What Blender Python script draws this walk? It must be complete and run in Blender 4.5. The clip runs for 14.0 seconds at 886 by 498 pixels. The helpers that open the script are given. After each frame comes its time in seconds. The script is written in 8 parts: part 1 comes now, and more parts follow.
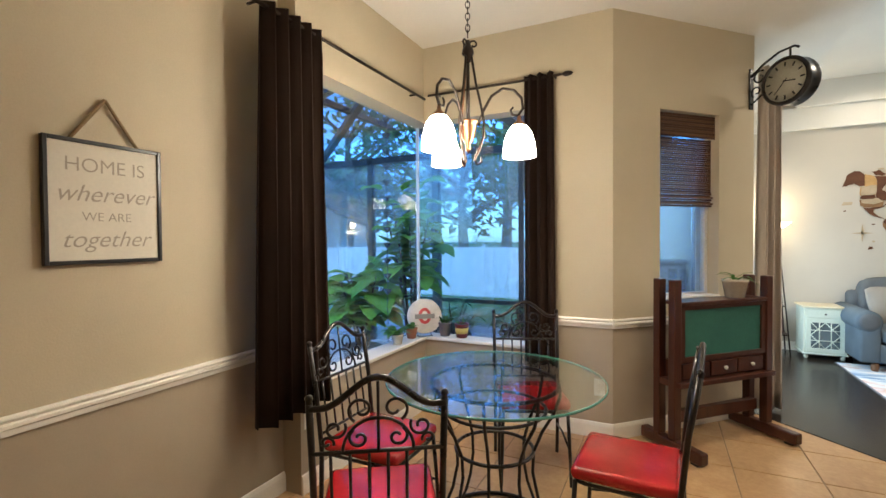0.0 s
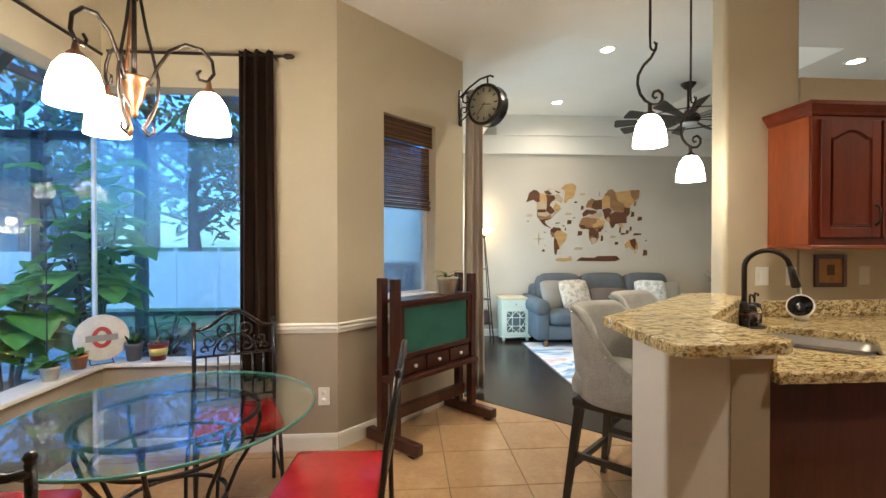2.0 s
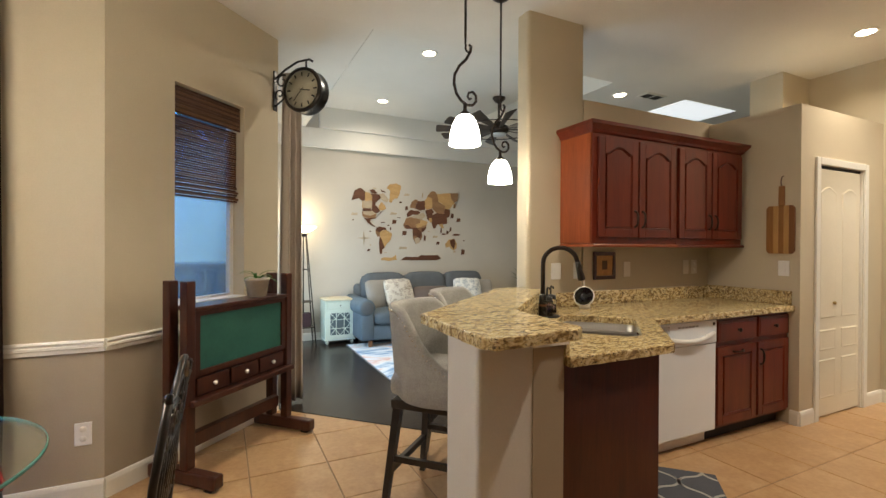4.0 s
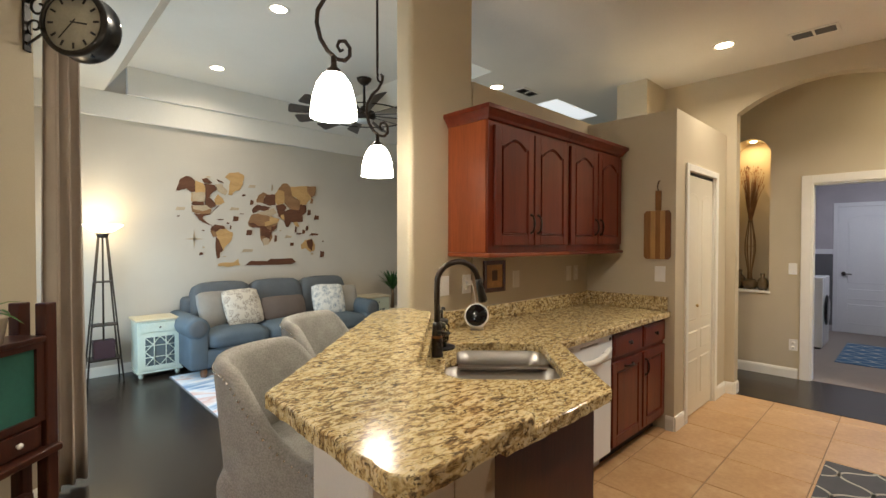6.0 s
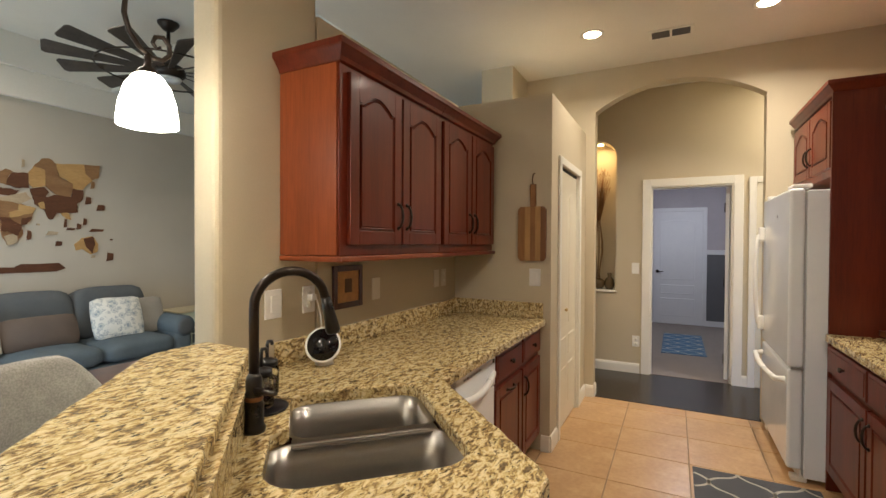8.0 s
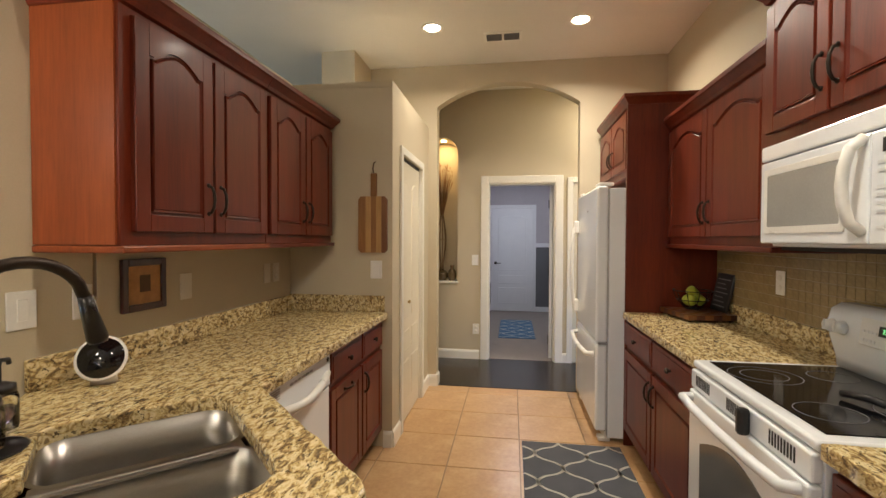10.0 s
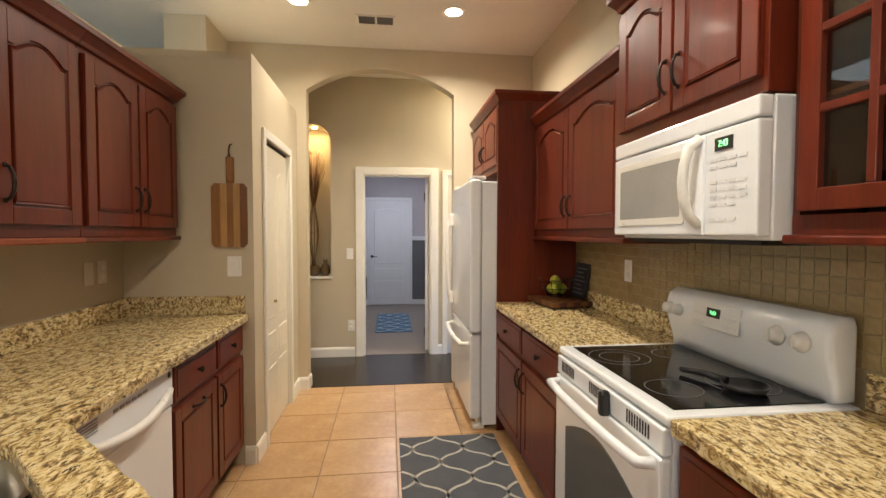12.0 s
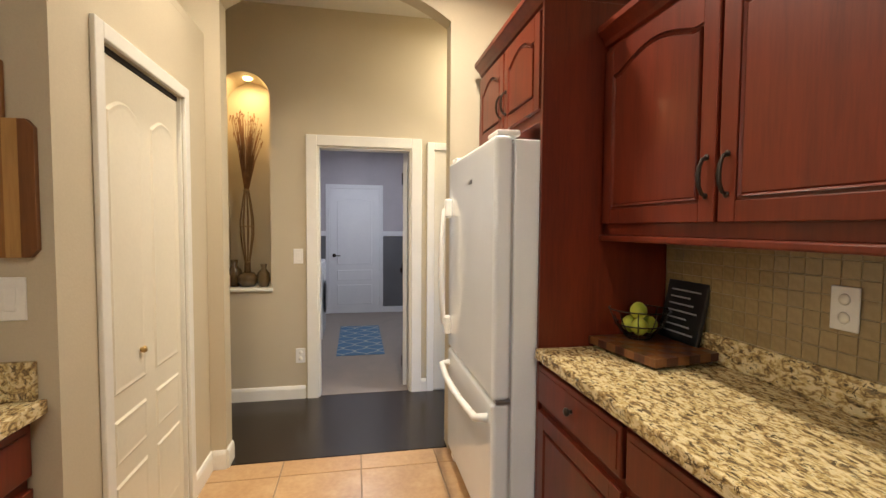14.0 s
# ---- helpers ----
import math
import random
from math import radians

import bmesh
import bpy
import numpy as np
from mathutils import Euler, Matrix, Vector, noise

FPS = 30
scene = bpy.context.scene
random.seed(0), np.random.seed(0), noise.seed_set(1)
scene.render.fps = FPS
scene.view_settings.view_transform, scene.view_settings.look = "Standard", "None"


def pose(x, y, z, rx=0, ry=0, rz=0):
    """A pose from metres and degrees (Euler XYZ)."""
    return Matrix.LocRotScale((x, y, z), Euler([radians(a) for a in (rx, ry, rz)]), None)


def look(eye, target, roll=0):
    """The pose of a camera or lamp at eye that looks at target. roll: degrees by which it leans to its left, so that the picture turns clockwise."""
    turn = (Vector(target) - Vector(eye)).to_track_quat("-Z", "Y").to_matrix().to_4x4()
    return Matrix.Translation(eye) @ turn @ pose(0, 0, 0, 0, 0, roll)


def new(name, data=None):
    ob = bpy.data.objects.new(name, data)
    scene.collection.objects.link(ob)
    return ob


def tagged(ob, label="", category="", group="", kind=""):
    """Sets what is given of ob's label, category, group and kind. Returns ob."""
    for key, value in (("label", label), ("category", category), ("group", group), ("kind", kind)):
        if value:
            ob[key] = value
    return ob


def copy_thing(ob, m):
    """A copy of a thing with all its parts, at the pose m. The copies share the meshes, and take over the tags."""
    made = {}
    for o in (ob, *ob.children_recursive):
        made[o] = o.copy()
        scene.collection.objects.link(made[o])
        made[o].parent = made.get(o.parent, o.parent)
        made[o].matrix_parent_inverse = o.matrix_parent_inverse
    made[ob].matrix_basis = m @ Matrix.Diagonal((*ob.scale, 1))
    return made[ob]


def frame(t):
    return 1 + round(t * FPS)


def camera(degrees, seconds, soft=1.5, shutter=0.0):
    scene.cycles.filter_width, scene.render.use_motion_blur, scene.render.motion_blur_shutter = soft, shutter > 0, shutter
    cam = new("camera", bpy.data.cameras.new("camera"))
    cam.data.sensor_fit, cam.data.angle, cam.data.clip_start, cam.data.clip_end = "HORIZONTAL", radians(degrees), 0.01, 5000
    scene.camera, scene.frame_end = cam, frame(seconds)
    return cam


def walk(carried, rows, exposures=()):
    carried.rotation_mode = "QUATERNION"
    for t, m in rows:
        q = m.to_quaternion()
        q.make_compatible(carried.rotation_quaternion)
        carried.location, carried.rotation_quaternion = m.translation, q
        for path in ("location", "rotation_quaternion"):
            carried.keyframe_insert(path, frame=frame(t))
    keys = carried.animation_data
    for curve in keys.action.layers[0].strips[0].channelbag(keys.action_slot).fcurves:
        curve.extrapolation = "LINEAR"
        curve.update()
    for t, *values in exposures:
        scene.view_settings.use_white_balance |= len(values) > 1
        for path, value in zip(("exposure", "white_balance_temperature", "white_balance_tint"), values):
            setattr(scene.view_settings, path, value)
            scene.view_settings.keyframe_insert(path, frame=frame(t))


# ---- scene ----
cam = camera(88.8, 14.0)
PATH = [
    (0, (0.37, 0.346, 1.422), (-0.501, 2.146, 1.383), -0.4),
    (0.5, (0.401, 0.452, 1.418), (-0.157, 2.372, 1.383), -0.2),
    (1, (0.445, 0.534, 1.403), (0.15, 2.512, 1.375), -0.1),
    (1.5, (0.489, 0.601, 1.384), (0.43, 2.6, 1.364), 0.1),
    (2, (0.529, 0.634, 1.379), (0.687, 2.627, 1.361), 0.0),
    (2.5, (0.565, 0.667, 1.37), (0.925, 2.634, 1.355), 0.2),
    (3, (0.588, 0.701, 1.367), (1.134, 2.625, 1.352), 0.2),
    (3.5, (0.606, 0.737, 1.361), (1.324, 2.603, 1.346), 0.2),
    (4, (0.627, 0.775, 1.354), (1.502, 2.574, 1.342), 0.3),
    (6.5, (1.094, 1.635, 1.455), (2.588, 2.964, 1.422), 0.1),
    (7, (1.29, 1.815, 1.446), (2.889, 3.016, 1.418), 0.2),
    (7.5, (1.423, 1.902, 1.441), (3.119, 2.962, 1.412), 0.3),
    (8, (1.487, 1.925, 1.433), (3.266, 2.837, 1.405), 0.3),
    (8.5, (1.533, 1.926, 1.437), (3.384, 2.683, 1.4), 0.4),
    (9, (1.571, 1.91, 1.42), (3.477, 2.516, 1.383), 0.3),
    (11.5, (1.721, 1.877, 1.397), (3.716, 1.758, 1.331), 0.2),
    (12, (1.757, 1.873, 1.398), (3.742, 1.637, 1.326), 0.1),
    (12.5, (1.833, 1.872, 1.396), (3.803, 1.539, 1.317), 0.2),
    (13, (2.076, 1.819, 1.383), (4.039, 1.447, 1.296), 0.2),
    (13.5, (2.583, 1.784, 1.359), (4.548, 1.421, 1.275), 0.2),
    (14, (3.128, 1.851, 1.401), (5.09, 1.476, 1.305), 0.4),
]
walk(cam, [(t, look(eye, target, roll)) for t, eye, target, roll in PATH], exposures=((0.0, 0.18), (2.0, 0.2), (4.0, 0.03), (6.5, -0.06), (9.0, -0.04), (12.5, 0.26), (14.0, 0.24)))

# ---------------------------------------------------------------- light
world = bpy.data.worlds.new("sky")
scene.world = world
world.use_nodes = True
wn, wl = world.node_tree.nodes, world.node_tree.links
sky = wn.new("ShaderNodeTexSky")
sky.sky_type = "NISHITA"
sky.sun_disc = False
sky.sun_elevation, sky.sun_rotation = radians(52), radians(180)
sky.air_density, sky.dust_density, sky.ozone_density = 1.2, 0.6, 3.0
bg = wn["Background"]
# the rooms' lamps set the white balance, so daylight reads blue
balance = wn.new("ShaderNodeMix")
balance.data_type, balance.blend_type = "RGBA", "MULTIPLY"
balance.inputs[0].default_value = 1.0
balance.inputs[7].default_value = (0.80, 2.00, 4.00, 1)
wl.new(sky.outputs[0], balance.inputs[6])
wl.new(balance.outputs[2], bg.inputs[0])
bg.inputs[1].default_value = 0.15
sun = new("sun", bpy.data.lights.new("sun", "SUN"))
sun.data.energy, sun.data.angle, sun.data.color = 3.4, radians(12), (0.42, 0.76, 1.0)
sun.matrix_world = pose(0, 0, 8, 38, 0, 2)

WARM = (1.0, 0.89, 0.74)


def downlight(name, x, y, z, power, size=0.13, color=WARM, spread=150):
    """A recessed lamp that shines down from a ceiling fitting."""
    d = bpy.data.lights.new(name, "AREA")
    d.shape, d.size, d.energy, d.color, d.spread = "DISK", size, power, color, radians(spread)
    ob = new(name, d)
    ob.matrix_world = pose(x, y, z)
    return ob


# ---------------------------------------------------------------- materials
def nodes_of(name):
    m = bpy.data.materials.new(name)
    m.use_nodes = True
    nt = m.node_tree
    return m, nt, nt.nodes["Principled BSDF"]


def ramp(nt, fac, stops):
    r = nt.nodes.new("ShaderNodeValToRGB")
    while len(r.color_ramp.elements) < len(stops):
        r.color_ramp.elements.new(0.5)
    for e, (p, c) in zip(r.color_ramp.elements, stops):
        e.position, e.color = p, (*c, 1)
    nt.links.new(fac, r.inputs[0])
    return r.outputs[0]


def coords(nt, scale=(1, 1, 1), turn=(0, 0, 0), generated=False):
    tc = nt.nodes.new("ShaderNodeTexCoord")
    mp = nt.nodes.new("ShaderNodeMapping")
    mp.inputs["Scale"].default_value = scale
    mp.inputs["Rotation"].default_value = [radians(a) for a in turn]
    nt.links.new(tc.outputs["Object"], mp.inputs[0])
    return mp.outputs[0]


def tex_noise(nt, vec, scale, detail=4, rough=0.55, distortion=0.0):
    n = nt.nodes.new("ShaderNodeTexNoise")
    n.inputs["Scale"].default_value, n.inputs["Detail"].default_value = scale, detail
    n.inputs["Roughness"].default_value, n.inputs["Distortion"].default_value = rough, distortion
    nt.links.new(vec, n.inputs["Vector"])
    return n.outputs["Fac"]


def add_bump(nt, bsdf, height, strength, distance=0.01):
    b = nt.nodes.new("ShaderNodeBump")
    b.inputs["Strength"].default_value, b.inputs["Distance"].default_value = strength, distance
    nt.links.new(height, b.inputs["Height"])
    nt.links.new(b.outputs[0], bsdf.inputs["Normal"])


def mixed(nt, fac, a, b, mode="MIX"):
    m = nt.nodes.new("ShaderNodeMix")
    m.data_type, m.blend_type = "RGBA", mode
    for key, v in ((0, fac), (6, a), (7, b)):
        if hasattr(v, "is_output"):
            nt.links.new(v, m.inputs[key])
        else:
            m.inputs[key].default_value = v if key == 0 else (*v, 1)
    return m.outputs[2]


def surface(name, a, b=None, rough=0.5, metal=0.0, scale=6, fine=60, bump=0.1, spread=0.12, coat=0.0, spec=0.5, stretch=(1, 1, 1), depth=0.003):
    """Two tones mottled at two scales, with a fine relief."""
    m, nt, p = nodes_of(name)
    b = b or tuple(c * 0.86 for c in a)
    v = coords(nt, stretch)
    broad = tex_noise(nt, v, scale, 5)
    grain = tex_noise(nt, v, fine, 3)
    col = ramp(nt, broad, [(0.35, b), (0.65, a)])
    col = mixed(nt, spread, col, ramp(nt, grain, [(0.35, tuple(c * 0.6 for c in a)), (0.65, tuple(min(1, c * 1.25) for c in a))]))
    nt.links.new(col, p.inputs["Base Color"])
    rr = nt.nodes.new("ShaderNodeMapRange")
    rr.inputs[3].default_value, rr.inputs[4].default_value = max(0.02, rough - 0.06), min(1, rough + 0.08)
    nt.links.new(broad, rr.inputs[0])
    nt.links.new(rr.outputs[0], p.inputs["Roughness"])
    p.inputs["Metallic"].default_value = metal
    p.inputs["Coat Weight"].default_value = coat
    p.inputs["Coat Roughness"].default_value = 0.08
    p.inputs["Specular IOR Level"].default_value = spec
    if bump:
        add_bump(nt, p, grain, bump, depth)
    return m


def wood(name, dark, light, rough=0.3, axis=(1, 1, 0.08), scale=14, coat=0.25, bump=0.06):
    m, nt, p = nodes_of(name)
    v = coords(nt, axis)
    info = nt.nodes.new("ShaderNodeObjectInfo")
    add = nt.nodes.new("ShaderNodeVectorMath")
    comb = nt.nodes.new("ShaderNodeMath")
    comb.operation = "MULTIPLY"
    comb.inputs[1].default_value = 7.0
    nt.links.new(info.outputs["Random"], comb.inputs[0])
    nt.links.new(v, add.inputs[0])
    nt.links.new(comb.outputs[0], add.inputs[1])
    g = tex_noise(nt, add.outputs[0], scale, 6, 0.6, 0.6)
    fine = tex_noise(nt, add.outputs[0], scale * 7, 3, 0.6, 0.2)
    big = tex_noise(nt, add.outputs[0], scale * 0.25, 3)
    col = ramp(nt, g, [(0.3, dark), (0.7, light)])
    col = mixed(nt, 0.25, col, ramp(nt, fine, [(0.35, tuple(c * 0.55 for c in dark)), (0.6, light)]))
    col = mixed(nt, 0.25, col, ramp(nt, big, [(0.35, dark), (0.65, tuple(min(1, c * 1.15) for c in light))]))
    nt.links.new(col, p.inputs["Base Color"])
    p.inputs["Roughness"].default_value, p.inputs["Specular IOR Level"].default_value = rough, 0.35
    p.inputs["Coat Weight"].default_value, p.inputs["Coat Roughness"].default_value = coat, 0.12
    if bump:
        add_bump(nt, p, fine, bump, 0.002)
    return m


def granite(name):
    """Golden granite with drifting flecks of cream, brown and near black."""
    m, nt, p = nodes_of(name)
    v = coords(nt, (0.8, 1.7, 1.4), (0, 0, 38))
    big = tex_noise(nt, v, 7, 4, 0.6, 0.8)
    mid = tex_noise(nt, v, 36, 4, 0.62, 1.0)
    fine = tex_noise(nt, v, 70, 3, 0.6, 0.5)
    spots = tex_noise(nt, v, 48, 4, 0.65, 1.4)
    col = ramp(nt, mid, [(0.36, (0.030, 0.017, 0.009)), (0.43, (0.26, 0.15, 0.05)), (0.49, (0.62, 0.46, 0.18)), (0.57, (0.86, 0.74, 0.44))])
    col = mixed(nt, 0.22, col, ramp(nt, fine, [(0.38, (0.10, 0.06, 0.03)), (0.60, (0.66, 0.52, 0.30))]))
    col = mixed(nt, ramp(nt, spots, [(0.39, (1, 1, 1)), (0.43, (0, 0, 0))]), col, (0.030, 0.020, 0.014))
    col = mixed(nt, 0.14, col, ramp(nt, big, [(0.35, (0.36, 0.23, 0.09)), (0.65, (0.64, 0.50, 0.28))]))
    nt.links.new(col, p.inputs["Base Color"])
    p.inputs["Roughness"].default_value = 0.16
    p.inputs["Specular IOR Level"].default_value = 0.5
    add_bump(nt, p, fine, 0.03, 0.001)
    return m


def glowing(name, color, strength):
    m, nt, p = nodes_of(name)
    p.inputs["Base Color"].default_value = (0.9, 0.88, 0.82, 1)
    p.inputs["Emission Color"].default_value = (*color, 1)
    p.inputs["Emission Strength"].default_value = strength
    p.inputs["Roughness"].default_value = 0.3
    return m


def glass(name, tint=(1, 1, 1), rough=0.0, ior=1.45):
    m, nt, p = nodes_of(name)
    p.inputs["Base Color"].default_value = (*tint, 1)
    p.inputs["Transmission Weight"].default_value = 1
    p.inputs["Roughness"].default_value, p.inputs["IOR"].default_value = rough, ior
    return m


def thin_glass(name, tint):
    """Sheet glass: see-through, with a sharper sheen towards grazing angles."""
    m, nt, p = nodes_of(name)
    lw = nt.nodes.new("ShaderNodeLayerWeight")
    lw.inputs[0].default_value = 0.5
    po = nt.nodes.new("ShaderNodeMath")
    po.operation = "POWER"
    po.inputs[1].default_value = 3.8
    nt.links.new(lw.outputs["Facing"], po.inputs[0])
    ad = nt.nodes.new("ShaderNodeMath")
    ad.operation = "MULTIPLY_ADD"
    ad.inputs[1].default_value, ad.inputs[2].default_value = 0.9, 0.085
    nt.links.new(po.outputs[0], ad.inputs[0])
    tr, gl, mx = (nt.nodes.new(k) for k in ("ShaderNodeBsdfTransparent", "ShaderNodeBsdfGlossy", "ShaderNodeMixShader"))
    tr.inputs[0].default_value = (*tint, 1)
    gl.inputs["Roughness"].default_value = 0.01
    nt.links.new(ad.outputs[0], mx.inputs[0])
    nt.links.new(tr.outputs[0], mx.inputs[1])
    nt.links.new(gl.outputs[0], mx.inputs[2])
    nt.links.new(mx.outputs[0], nt.nodes["Material Output"].inputs[0])
    return m


def plain(name, c, rough=0.5, metal=0.0, coat=0.0):
    return surface(name, c, tuple(x * 0.93 for x in c), rough, metal, 4, 90, 0.03, 0.06, coat)


WALL = surface("wall_paint_beige", (0.55, 0.475, 0.34), (0.52, 0.448, 0.32), 0.62, scale=2.2, fine=140, bump=0.22, spread=0.05, spec=0.3)
WALL_LOW = surface("wall_paint_taupe", (0.40, 0.335, 0.25), (0.375, 0.31, 0.23), 0.6, scale=2.2, fine=140, bump=0.22, spread=0.05, spec=0.3)
WALL_GREY = surface("wall_paint_greige", (0.55, 0.50, 0.42), (0.52, 0.47, 0.395), 0.62, scale=2.2, fine=140, bump=0.22, spread=0.05, spec=0.3)
CEIL = surface("ceiling_paint", (0.78, 0.745, 0.67), (0.75, 0.715, 0.64), 0.75, scale=2, fine=110, bump=0.35, spread=0.06, spec=0.2)
WHITE = surface("white_gloss_paint", (0.80, 0.77, 0.69), (0.77, 0.74, 0.66), 0.32, scale=5, fine=80, bump=0.03, spread=0.04)
PLASTIC = plain("white_plastic", (0.82, 0.80, 0.75), 0.28)
APPL = surface("white_enamel", (0.84, 0.87, 0.90), (0.81, 0.84, 0.87), 0.18, scale=3, fine=120, bump=0.02, spread=0.03, coat=0.3)
CHERRY = wood("cherry_wood", (0.075, 0.0095, 0.0035), (0.165, 0.024, 0.008), 0.36, coat=0.06)
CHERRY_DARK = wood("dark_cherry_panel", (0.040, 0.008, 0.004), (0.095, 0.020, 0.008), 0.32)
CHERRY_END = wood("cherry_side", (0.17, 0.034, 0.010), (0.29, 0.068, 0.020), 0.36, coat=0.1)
BRONZE = surface("dark_bronze", (0.045, 0.033, 0.026), (0.03, 0.022, 0.018), 0.36, 0.75, scale=12, fine=80, bump=0.05)
COPPER = surface("antique_copper", (0.36, 0.17, 0.085), (0.22, 0.10, 0.05), 0.36, 0.85, scale=14, fine=80, bump=0.05)
BLACK_IRON = surface("black_iron", (0.028, 0.024, 0.021), (0.018, 0.015, 0.013), 0.28, 0.5, scale=20, fine=120, bump=0.05, coat=0.3)
BLACK = plain("black_plastic", (0.012, 0.012, 0.013), 0.3)
# near black that also puts the shade of slots and recesses into colour
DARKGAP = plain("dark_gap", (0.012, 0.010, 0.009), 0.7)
GRANITE = granite("golden_granite")
STEEL = surface("brushed_steel", (0.42, 0.40, 0.37), (0.36, 0.345, 0.32), 0.32, 1.0, scale=3, fine=90, bump=0.05, stretch=(1, 1, 8))
CLEAR = glass("clear_glass", (0.97, 0.99, 0.98))
PANE = thin_glass("window_pane_glass", (0.97, 0.99, 0.99))
LAMP_GLASS = glowing("lit_opal_glass", (1.0, 0.895, 0.73), 66)
PENDANT_GLASS = glowing("lit_pendant_glass", (1.0, 0.91, 0.76), 26)


# ---------------------------------------------------------------- mesh helpers
def box(bm, x0, x1, y0, y1, z0, z1, m=None, bevel=0.0, seg=2):
    c = Matrix.Translation(((x0 + x1) / 2, (y0 + y1) / 2, (z0 + z1) / 2)) @ Matrix.Diagonal((abs(x1 - x0), abs(y1 - y0), abs(z1 - z0), 1))
    vs = bmesh.ops.create_cube(bm, size=1, matrix=(m @ c) if m else c)["verts"]
    if bevel:
        es = list({e for v in vs for e in v.link_edges})
        bmesh.ops.bevel(bm, geom=es, offset=bevel, segments=seg, profile=0.5, affect="EDGES")
    return bm


def prism(bm, poly, z0, z1, m=None, bevel=0.0, seg=2):
    lo = [bm.verts.new((x, y, z0)) for x, y in poly]
    hi = [bm.verts.new((x, y, z1)) for x, y in poly]
    n = len(poly)
    fs = [bm.faces.new(lo[::-1]), bm.faces.new(hi)] + [bm.faces.new((lo[i], lo[(i + 1) % n], hi[(i + 1) % n], hi[i])) for i in range(n)]
    bmesh.ops.recalc_face_normals(bm, faces=fs)
    vs = lo + hi
    if bevel:
        es = [e for e in fs[1].edges] + [e for e in fs[0].edges]
        r = bmesh.ops.bevel(bm, geom=es, offset=bevel, segments=seg, profile=0.5, affect="EDGES")
        vs = list({v for v in vs if v.is_valid} | set(r["verts"]))
    if m:
        bmesh.ops.transform(bm, matrix=m, verts=vs)
    return bm


def tube(bm, pts, r, seg=8, closed=False):
    """A round bar swept along points; r may be a number or one radius a point."""
    pts = [Vector(p) for p in pts]
    n = len(pts)
    rs = r if isinstance(r, (list, tuple)) else [r] * n
    rings, up = [], None
    for i, p in enumerate(pts):
        a = pts[(i - 1) % n] if (i or closed) else p
        b = pts[(i + 1) % n] if (i < n - 1 or closed) else p
        d = (b - a).normalized()
        if up is None:
            up = d.orthogonal().normalized()
        up = (up - d * up.dot(d))
        up = up.normalized() if up.length > 1e-6 else d.orthogonal().normalized()
        w = d.cross(up)
        rings.append([bm.verts.new(p + (up * math.cos(k * math.tau / seg) + w * math.sin(k * math.tau / seg)) * rs[i]) for k in range(seg)])
    for i in range(n if closed else n - 1):
        a, b = rings[i], rings[(i + 1) % n]
        for k in range(seg):
            f = bm.faces.new((a[k], a[(k + 1) % seg], b[(k + 1) % seg], b[k]))
            f.smooth = True
    if not closed:
        bm.faces.new(rings[0][::-1])
        bm.faces.new(rings[-1])
    return bm


def lathe(bm, prof, at=(0, 0, 0), seg=24, m=None):
    """A turned body: profile of (radius, height) pairs round the z axis."""
    rings = []
    for r, z in prof:
        rings.append([bm.verts.new((at[0] + r * math.cos(k * math.tau / seg), at[1] + r * math.sin(k * math.tau / seg), at[2] + z)) for k in range(seg)] if r > 1e-5 else [bm.verts.new((at[0], at[1], at[2] + z))])
    made = [v for ring in rings for v in ring]
    for a, b in zip(rings, rings[1:]):
        for k in range(seg):
            q = [a[k % len(a)], a[(k + 1) % len(a)], b[(k + 1) % len(b)], b[k % len(b)]]
            q = [v for i, v in enumerate(q) if v not in q[:i]]
            if len(q) > 2:
                f = bm.faces.new(q)
                f.smooth = True
    if m:
        bmesh.ops.transform(bm, matrix=m, verts=made)
    return bm


def arc(cx, cy, r, a0, a1, n=12):
    return [(cx + r * math.cos(radians(a0 + (a1 - a0) * i / n)), cy + r * math.sin(radians(a0 + (a1 - a0) * i / n))) for i in range(n + 1)]


def spiral(cx, cy, r0, r1, a0, a1, n=18):
    return [(cx + (r0 + (r1 - r0) * i / n) * math.cos(radians(a0 + (a1 - a0) * i / n)), cy + (r0 + (r1 - r0) * i / n) * math.sin(radians(a0 + (a1 - a0) * i / n))) for i in range(n + 1)]


def obj(name, bm, mat, smooth=False):
    me = bpy.data.meshes.new(name)
    bmesh.ops.recalc_face_normals(bm, faces=bm.faces[:]) if len(bm.faces) < 4000 else None
    bm.to_mesh(me)
    bm.free()
    me.materials.append(mat)
    if smooth:
        me.polygons.foreach_set("use_smooth", [True] * len(me.polygons))
    return new(name, me)


def structure(name, bm, mat, label, category="wall"):
    return tagged(obj(name, bm, mat), label, category, kind="structure")


def thing(name, label, category, at=(0, 0, 0), rz=0, group="", kind=""):
    e = new(name)
    e.empty_display_size = 0.1
    e.matrix_basis = pose(*at, 0, 0, rz)
    return tagged(e, label, category, group, kind)


def part(name, bm, mat, parent, label="", smooth=False, m=None):
    ob = obj(name, bm, mat, smooth)
    ob.parent = parent
    if m:
        ob.matrix_basis = m
    if label:
        ob["label"] = label
    return ob


def B(*a, **k):
    return box(bmesh.new(), *a, **k)


def solid(name, bm, mat, label, category, group="", smooth=False):
    return tagged(obj(name, bm, mat, smooth), label, category, group)

